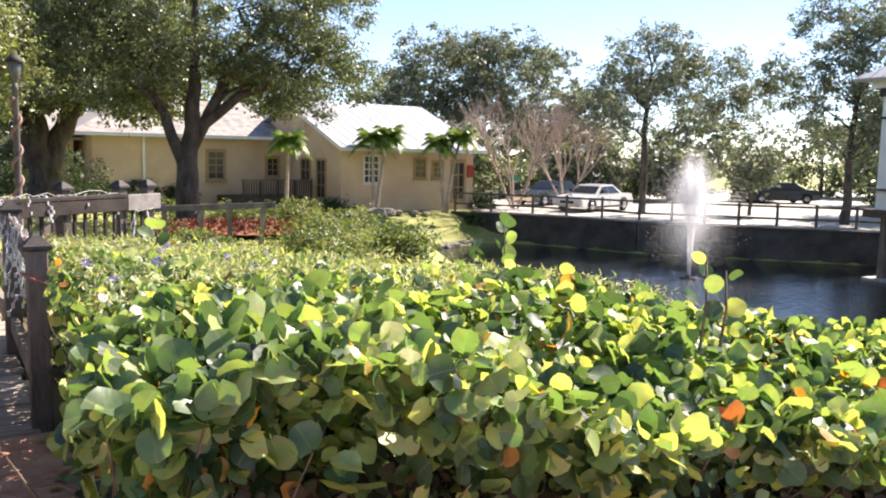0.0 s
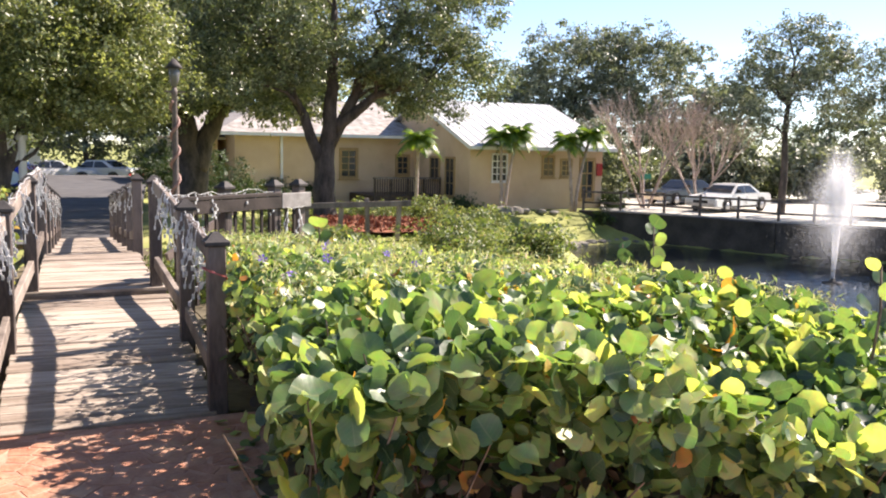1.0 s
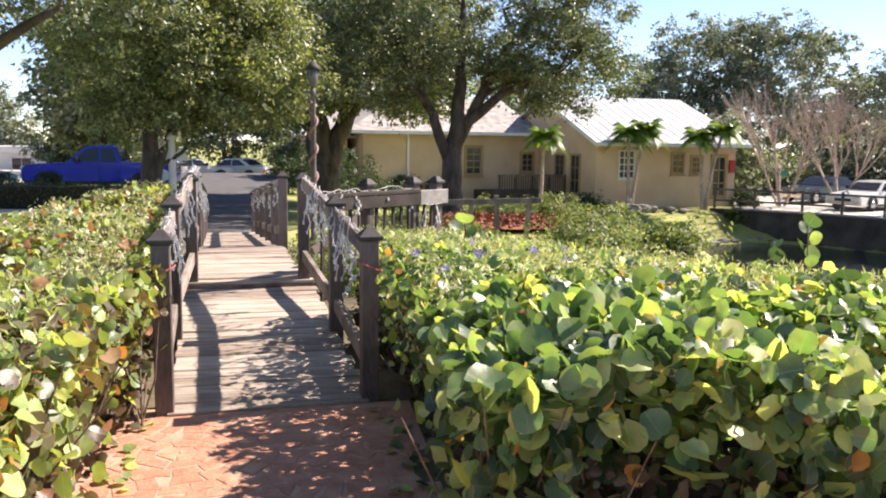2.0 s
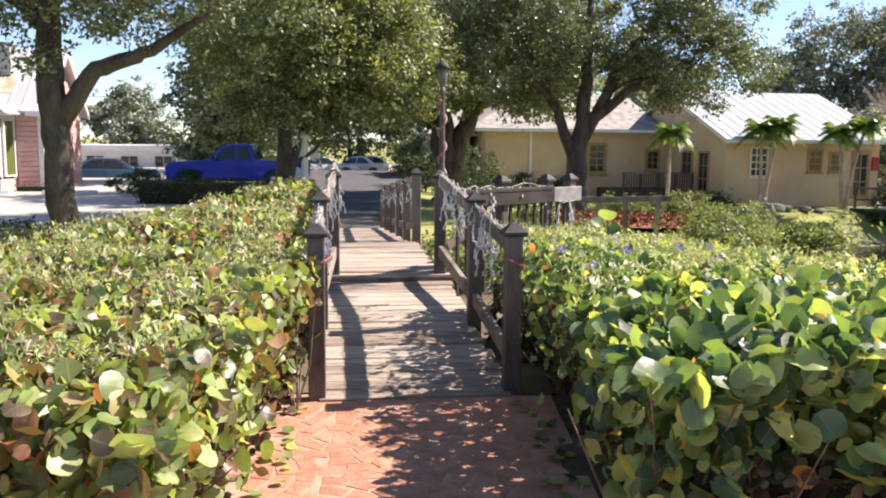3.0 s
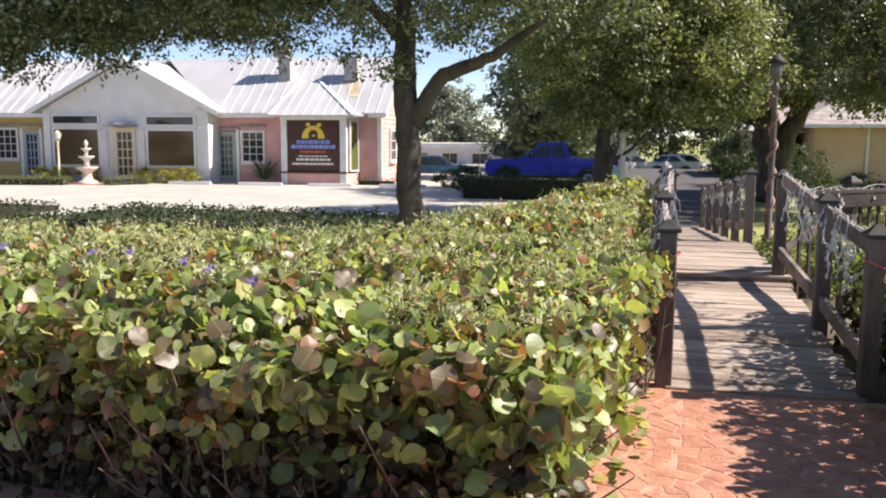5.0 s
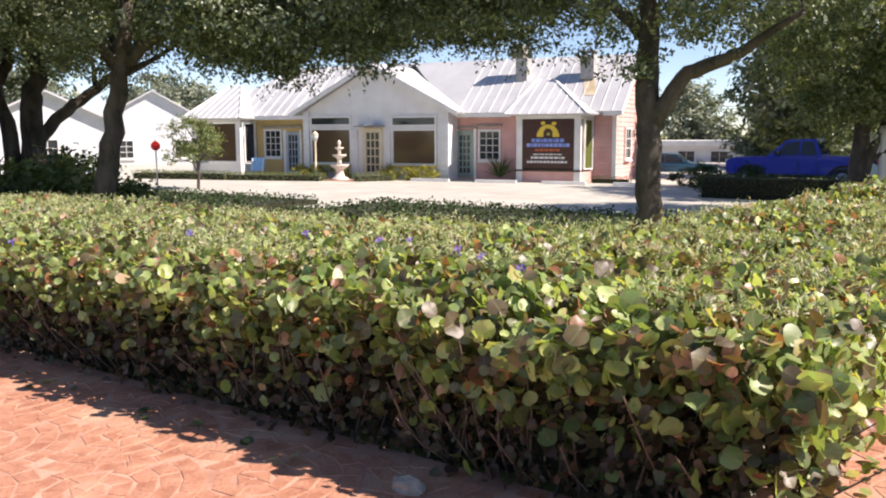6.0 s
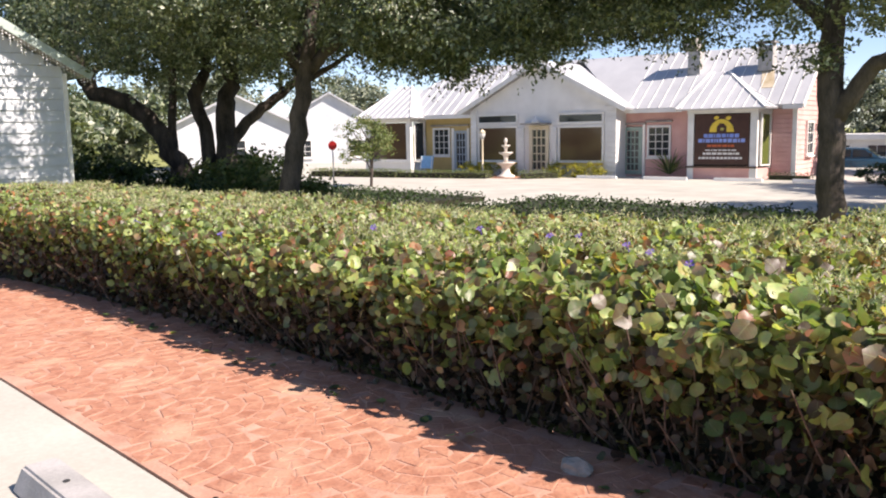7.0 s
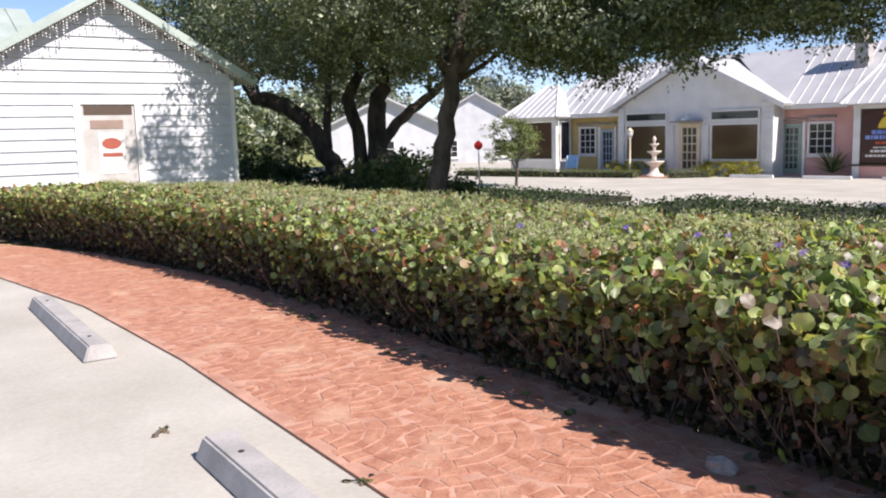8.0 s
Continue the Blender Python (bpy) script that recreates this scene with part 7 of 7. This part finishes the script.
for i, (x, y, rr, h) in enumerate(((23.5, 50.5, 2.4, 2.6), (27.0, 50.0, 2.4, 3.2), (30.5, 50.4, 2.4, 2.6), (34.2, 50.0, 2.4, 3.0), (38.0, 49.4, 2.4, 2.6), (42.0, 47.5, 2.4, 2.8), (46.5, 45.0, 2.4, 2.4))):
    shrub("shrub", "tall leafy shrub behind the parked cars", (x, y, ground_z(x, y) - 0.1), [(0, 0, h * 0.5, rr, 1.3, h * 0.55)], 100, 60, 0.4, 0.2, 190 + i, M_OAK, group="lot shrubs")
mulch_rng = np.random.default_rng(77)
spots = [(x, y) for x, y in zip(mulch_rng.uniform(1.8, 8.0, 9000), mulch_rng.uniform(15.8, 25.6, 9000)) if inside([(1.8, 17.8), (3.0, 16.6), (4.4, 15.8), (5.4, 16.6), (6.6, 18.2), (7.2, 20.2), (8.0, 22), (7.6, 24.4), (6, 25.6), (4.1, 25.2), (2.2, 23)], x, y)]
chips = np.array([(x, y, ground_z(x, y) + 0.13) for x, y in spots])
leaves("bark_chips", mulch_rng, chips, mulch_rng.normal(size=chips.shape) * 0.7 + np.array([0, 0, 0.8]), mulch_rng.uniform(0.06, 0.16, len(chips)), small_leaf, M_MULCH, mulch)
# low rustic fence in the mulch
rf = thing("rustic_fence", "low weathered timber fence at the mulch bed", "fence", (2.0, 15.2, ground_z(2.0, 15.2)))
for k in range(4):
    b = bmesh.new()
    box(b, k * 0.55 - 0.04, k * 0.55 + 0.04, -0.04, 0.04, -0.1, 0.85, pose(0, 0, 0, 0, (-3, 4, -2, 3)[k], 0))
    part("post", b, M_RAIL, rf)
b = bmesh.new()
beam(b, (-0.2, -0.06, 0.75), (1.9, -0.06, 0.8), 0.05, 0.1)
part("rail", b, M_POST, rf)

# ---- woods behind ----
far_trees = [
    ((-25.5, 70, -1), [(0, 0, 4.2, 3.2, 3, 2.6), (2.0, 0, 2.8, 2.4, 2, 2.0)], None), ((-31, 66, -1), [(0, 0, 4.0, 2.6, 3, 2.2)], None),
    ((-18, 76, -1), [(0, 0, 3.4, 3.4, 3, 2.0)], None), ((-12, 50, -1), [(0, 0, 5.0, 3.6, 3, 3.6), (1.5, 0, 3.0, 3, 3, 2.5)], M_OAK), ((-9.5, 40.0, -0.8), [(0, 0, 5.6, 2.6, 3, 3.2), (0.6, 0, 3.4, 2.2, 2.4, 2.0)], M_OAK),
    ((-6.5, 63, -1), [(0, 0, 5.0, 5.0, 3, 4.6)], None), ((-0.6, 61, -1), [(0, 0, 5.4, 4.4, 3, 4.6)], M_OAK), ((4, 62, -1), [(0, 0, 6.0, 5, 3, 5)], None), ((-10, 64, -1), [(0, 0, 6.4, 5, 3, 5.2)], M_OAK),
    ((11, 64, -1.5), [(0, 0, 5.0, 5, 3, 4)], None), ((18, 70, -1.5), [(0, 0, 6.0, 5, 3, 4)], None),
    ((-41, 12, -0.8), [(0, 0, 2.6, 3.2, 3, 1.8)], M_OAK), ((-50, 19, -0.8), [(0, 0, 3.2, 4.4, 3, 2.2)], M_OAK), ((-40, 8, -0.8), [(0, 0, 3.0, 3.6, 3, 2.0)], M_OAK), ((-52, 26, -0.8), [(0, 0, 4, 5, 4, 3)], None), ((-58, 42, -0.8), [(0, 0, 4, 5, 4, 3)], None),
    ((33, 47, -1.7), [(0, 0, 2.6, 3.2, 2, 1.9)], None), ((39.5, 46, -1.7), [(0, 0, 2.3, 3, 2, 1.7)], None), ((52, 38, -1.7), [(0, 0, 2.6, 3.2, 3, 2.2), (3, 0, 3, 3, 3, 2)], M_OAK), ((44, 31, -1.7), [(0, 0, 4.6, 3.4, 3, 3.6), (1, 0, 8.0, 3.0, 3, 2.4)], M_OAK), ((48, 26, -1.7), [(0, 0, 5, 4, 3, 4.2)], M_OAK),
    ((36, 56, -1.7), [(0, 0, 7.0, 4.0, 3, 4.6), (4, 0, 6.0, 3, 3, 3.4)], None), ((58, 49, -1.7), [(0, 0, 3.4, 6, 3, 3.2), (5, -3, 3.6, 4, 3, 3)], M_OAK), ((62, 41, -1.7), [(0, 0, 3.6, 5, 3, 3.4)], M_OAK), ((55, 60, -1.7), [(0, 0, 4.4, 6, 3, 3.0)], None), ((66, 48, -1.7), [(0, 0, 4.6, 6, 3, 3.4)], None), ((45, 66, -1.7), [(0, 0, 3.6, 6, 3, 2.8)], None), ((26, 53, -1.7), [(0, 0, 3.0, 3, 2.4, 2.4)], None)]
for i, (at, blobs, mat) in enumerate(far_trees):
    wood("street_tree", "leafy green street tree", at, blobs, 200 + i, 150, 60, 0.6, 0.32, mat, 0.22, 8)["group"] = "street trees"

# ---- hedge details: shoots, flowers, litter ----
rh, lh = bpy.data.objects["sea_grape_hedge"], bpy.data.objects["trimmed_hedge"]
V, F = round_leaf()
_tmp = array_mesh("leaf", V, F, M_GRAPE, None, leaf_uv=V)
LEAF = _tmp.data
bpy.data.objects.remove(_tmp)
r = random.Random(31)
for x, y, z0, z1, n in ((2.78, 4.85, 0.45, 1.04, 8), (2.58, 4.9, 0.45, 0.9, 4), (2.45, 2.6, 0.7, 1.08, 5), (2.58, 2.62, 0.7, 1.02, 3), (2.4, 3.6, 0.6, 0.92, 3), (2.05, 3.5, 0.65, 0.92, 3), (0.6, 5.2, 0.85, 1.02, 3)):
    base = Vector((x, y, z0)) - Vector(rh.location)
    b = bmesh.new()
    tip = base + Vector((0.03, 0.02, z1 - z0))
    tube(b, [base, base.lerp(tip, 0.5) + Vector((0.02, 0, 0)), tip], [0.007, 0.006, 0.004], 5)
    sh = part("shoot", b, M_TWIG, rh)
    for k in range(n):
        ob = new("leaf", LEAF)
        ob.parent = sh
        s = r.uniform(0.09, 0.13) if y > 4.5 else r.uniform(0.065, 0.1)
        p0 = base.lerp(tip, 0.3 + 0.7 * (k + 0.5) / n)
        az = radians(360 * 0.38 * k + r.uniform(-25, 25))
        out = Vector((math.cos(az), math.sin(az) * 0.6, 0.25))
        ob.matrix_basis = Matrix.Translation(p0 + out * 0.025) @ out.to_track_quat("Y", "Z").to_matrix().to_4x4() @ Euler((radians(r.uniform(10, 50)), radians(r.uniform(-60, 60)), 0)).to_matrix().to_4x4() @ Matrix.Diagonal((s, s, s, 1))


def flower(parent, x, y, z):
    b = bmesh.new()
    for k in range(5):
        a = 2 * math.pi * k / 5
        c = [b.verts.new((0.026 * q * math.cos(a + d), 0.026 * q * math.sin(a + d), h)) for q, d, h in ((0.15, 0, 0), (0.9, -0.45, 0.006), (1.1, 0, 0.002), (0.9, 0.45, 0.006))]
        b.faces.new(c)
    tube(b, [(0, 0, -0.06), (0, 0, 0)], [0.003, 0.005], 4, False)
    ob = part("flower", b, M_FLOWER, parent, "small purple flower")
    ob.matrix_basis = Matrix.Translation(Vector((x, y, z)) - Vector(parent.location)) @ Euler((radians(r.uniform(20, 60)), 0, radians(r.uniform(-30, 30)))).to_matrix().to_4x4()


for x, y in ((0.2, 4.3), (0.5, 4.1), (0.62, 4.9), (0.95, 4.7), (0.9, 3.9), (0.3, 3.9), (1.3, 5.2), (0.75, 5.6)):
    flower(rh, x, y, right_height(x, y) + 0.05)
for x, y in ((-3.9, 2.9), (-3.75, 3.0), (-3.3, 2.85), (-3.05, 2.7), (-2.7, 2.5), (-4.6, 3.0), (-5.4, 2.7), (-6.4, 2.0), (-7.8, 1.95)):
    flower(lh, x, y, left_height(x, y) + 0.06)
for k in range(90):
    side = r.random() < 0.5
    x, y = (r.uniform(-1.3, -1.16), r.uniform(1.9, 4.5)) if k < 30 else ((r.uniform(0.0, 0.16), r.uniform(2.4, 4.6)) if k < 60 else (r.uniform(-8, -1.3), r.uniform(1.7, 1.82)))
    ob = tagged(new("fallen_leaf", LEAF), "dry fallen leaf beside the path", "leaf", "fallen leaves")
    s = r.uniform(0.04, 0.08)
    ob.matrix_world = pose(x, y, 0.012, r.uniform(-20, 20), r.uniform(-20, 20), r.uniform(0, 360)) @ Matrix.Diagonal((s, s, s, 1))
st = tagged(new("stone", rock_meshes[1]), "pale stone at the hedge foot", "stone")
st.matrix_world = pose(-2.85, 1.8, 0.02) @ Matrix.Diagonal((0.09, 0.06, 0.07, 1))
for i, (x, y) in enumerate(((-3.75, 0.42), (-5.06, -0.13))):
    shrub("weed", "small weed in the concrete joint", (x, y, -0.014), [(0, 0, 0.012, 0.04, 0.03, 0.01)], 9, 8, 0.01, 0.012, 300 + i, M_SHRUB, "weed", "weeds")
drape("soil_bed", [(-1.4, 2.2), (-1.4, 4.75), (-8, 4.5), (-13.5, 4.1), (-18.1, 2.3), (-21.6, -1.1), (-19.5, -2.75), (-16.0, 0.45), (-13.3, 1.38), (-10.4, 1.92), (-7.2, 2.2)], 0.25, 0.035, M_SOIL, "bare shaded soil under the trimmed hedge", "soil")
drape("soil_bed_bridge", [(-1.45, 4.76), (-1.16, 4.76), (-1.4, 9.0), (-2.4, 9.0), (-2.4, 4.5)], 0.2, 0.045, M_SOIL, "bare shaded soil beside the footbridge", "soil")
drape("soil_bed_under", [(-1.4, 4.8), (0.24, 4.8), (0.24, 8.2), (1.2, 9.4), (0.6, 13), (-1.0, 17.6), (-3.0, 17.6), (-2.3, 9)], 0.25, 0.03, M_SOIL, "dark littered soil under and beside the footbridge", "soil")
drape("soil_bed_bank", [(0.26, 2.28), (5.5, 2.28), (5.5, 3.2), (3.2, 5.6), (2, 8.2), (-0.1, 8.2), (0.0, 4.76), (0.26, 4.76)], 0.25, 0.035, M_SOIL, "bare shaded soil under the loose hedge", "soil")

# ---- stamped cobbles of the footpath ----
def cobble(corners, h):
    """Eight corners and their triangles: a low block with a worn, drawn-in top."""
    c = np.array(corners)
    mid = c.mean(0)
    top = mid + (c - mid) * 0.96
    Vv = np.vstack([np.column_stack([c, np.full(4, -0.012)]), np.column_stack([mid + (c - mid) * 0.99, np.full(4, h - 0.0018)]), np.column_stack([top, np.full(4, h)])])
    Q = []
    for a in (0, 4):
        for k in range(4):
            k2 = (k + 1) % 4
            Q += [(a + k, a + k2, a + 4 + k2), (a + k, a + 4 + k2, a + 4 + k)]
    Q += [(8, 9, 10), (8, 10, 11)]
    return Vv, np.array(Q)


r = random.Random(2)
near, rest_V, rest_F, count = 0, [], [], 0
FAN, COURSE = 0.5, 0.1   # radius of a fan and depth of its courses


def fan_owner(x, y):
    """The fan that shows at a place: the westernmost whose circle covers it."""
    j0 = math.floor(x / FAN)
    for j in (j0 - 1, j0, j0 + 1, j0 + 2):
        i_ = round(y / (2 * FAN) - 0.5 * (j % 2))
        if math.hypot(x - j * FAN, y - 2 * FAN * (i_ + 0.5 * (j % 2))) < FAN:
            return i_, j
    return None


for j in range(-42, 20):
    for i_ in range(-5, 6):
        fx, fy = j * FAN, 2 * FAN * (i_ + 0.5 * (j % 2))
        for ring_ in range(5):
            r0, r1 = ring_ * COURSE + (0.02 if ring_ == 0 else 0.004), (ring_ + 1) * COURSE - 0.004
            n = max(4, round(2 * math.pi * (r0 + 0.05) / 0.135))
            turn_ = r.uniform(0, 1)
            for k in range(n):
                a0, a1 = 2 * math.pi * (k + turn_) / n, 2 * math.pi * (k + 1 + turn_) / n
                gap = 0.004 / max(r1, 0.05)
                am, rm = (a0 + a1) / 2, (r0 + r1) / 2
                if fan_owner(fx + rm * math.cos(am), fy + rm * math.sin(am)) != (i_, j):
                    continue
                q = [(fx + rr * math.cos(a) + r.uniform(-0.006, 0.006), fy + rr * math.sin(a) + r.uniform(-0.006, 0.006)) for rr, a in ((r0, a0 + gap), (r1, a0 + gap), (r1, a1 - gap), (r0, a1 - gap))]
                if not all(inside(PATH, a, c) for a, c in q):
                    continue
                Vv, Q = cobble(q, r.uniform(-0.0012, 0.0012))
                Vv[4:, 2] += (Vv[4:, 0] - q[0][0]) * r.uniform(-0.012, 0.012) + (Vv[4:, 1] - q[0][1]) * r.uniform(-0.012, 0.012)
                cx, cy_ = q[0]
                if -3.2 < cx < 0.2 and 1.2 < cy_ < 4.8 and near < 290:
                    near += 1
                    o = np.array([cx, cy_, 0])
                    ob = array_mesh("cobble", Vv - o, Q, M_BRICK, footpath)
                    ob.data.shade_flat()
                    ob.matrix_basis = Matrix.Translation(o)
                else:
                    rest_V.append(Vv), rest_F.append(Q + count)
                    count += len(Vv)
array_mesh("cobble_field", np.vstack(rest_V), np.vstack(rest_F), M_BRICK, footpath, "", "stuff").data.shade_flat()
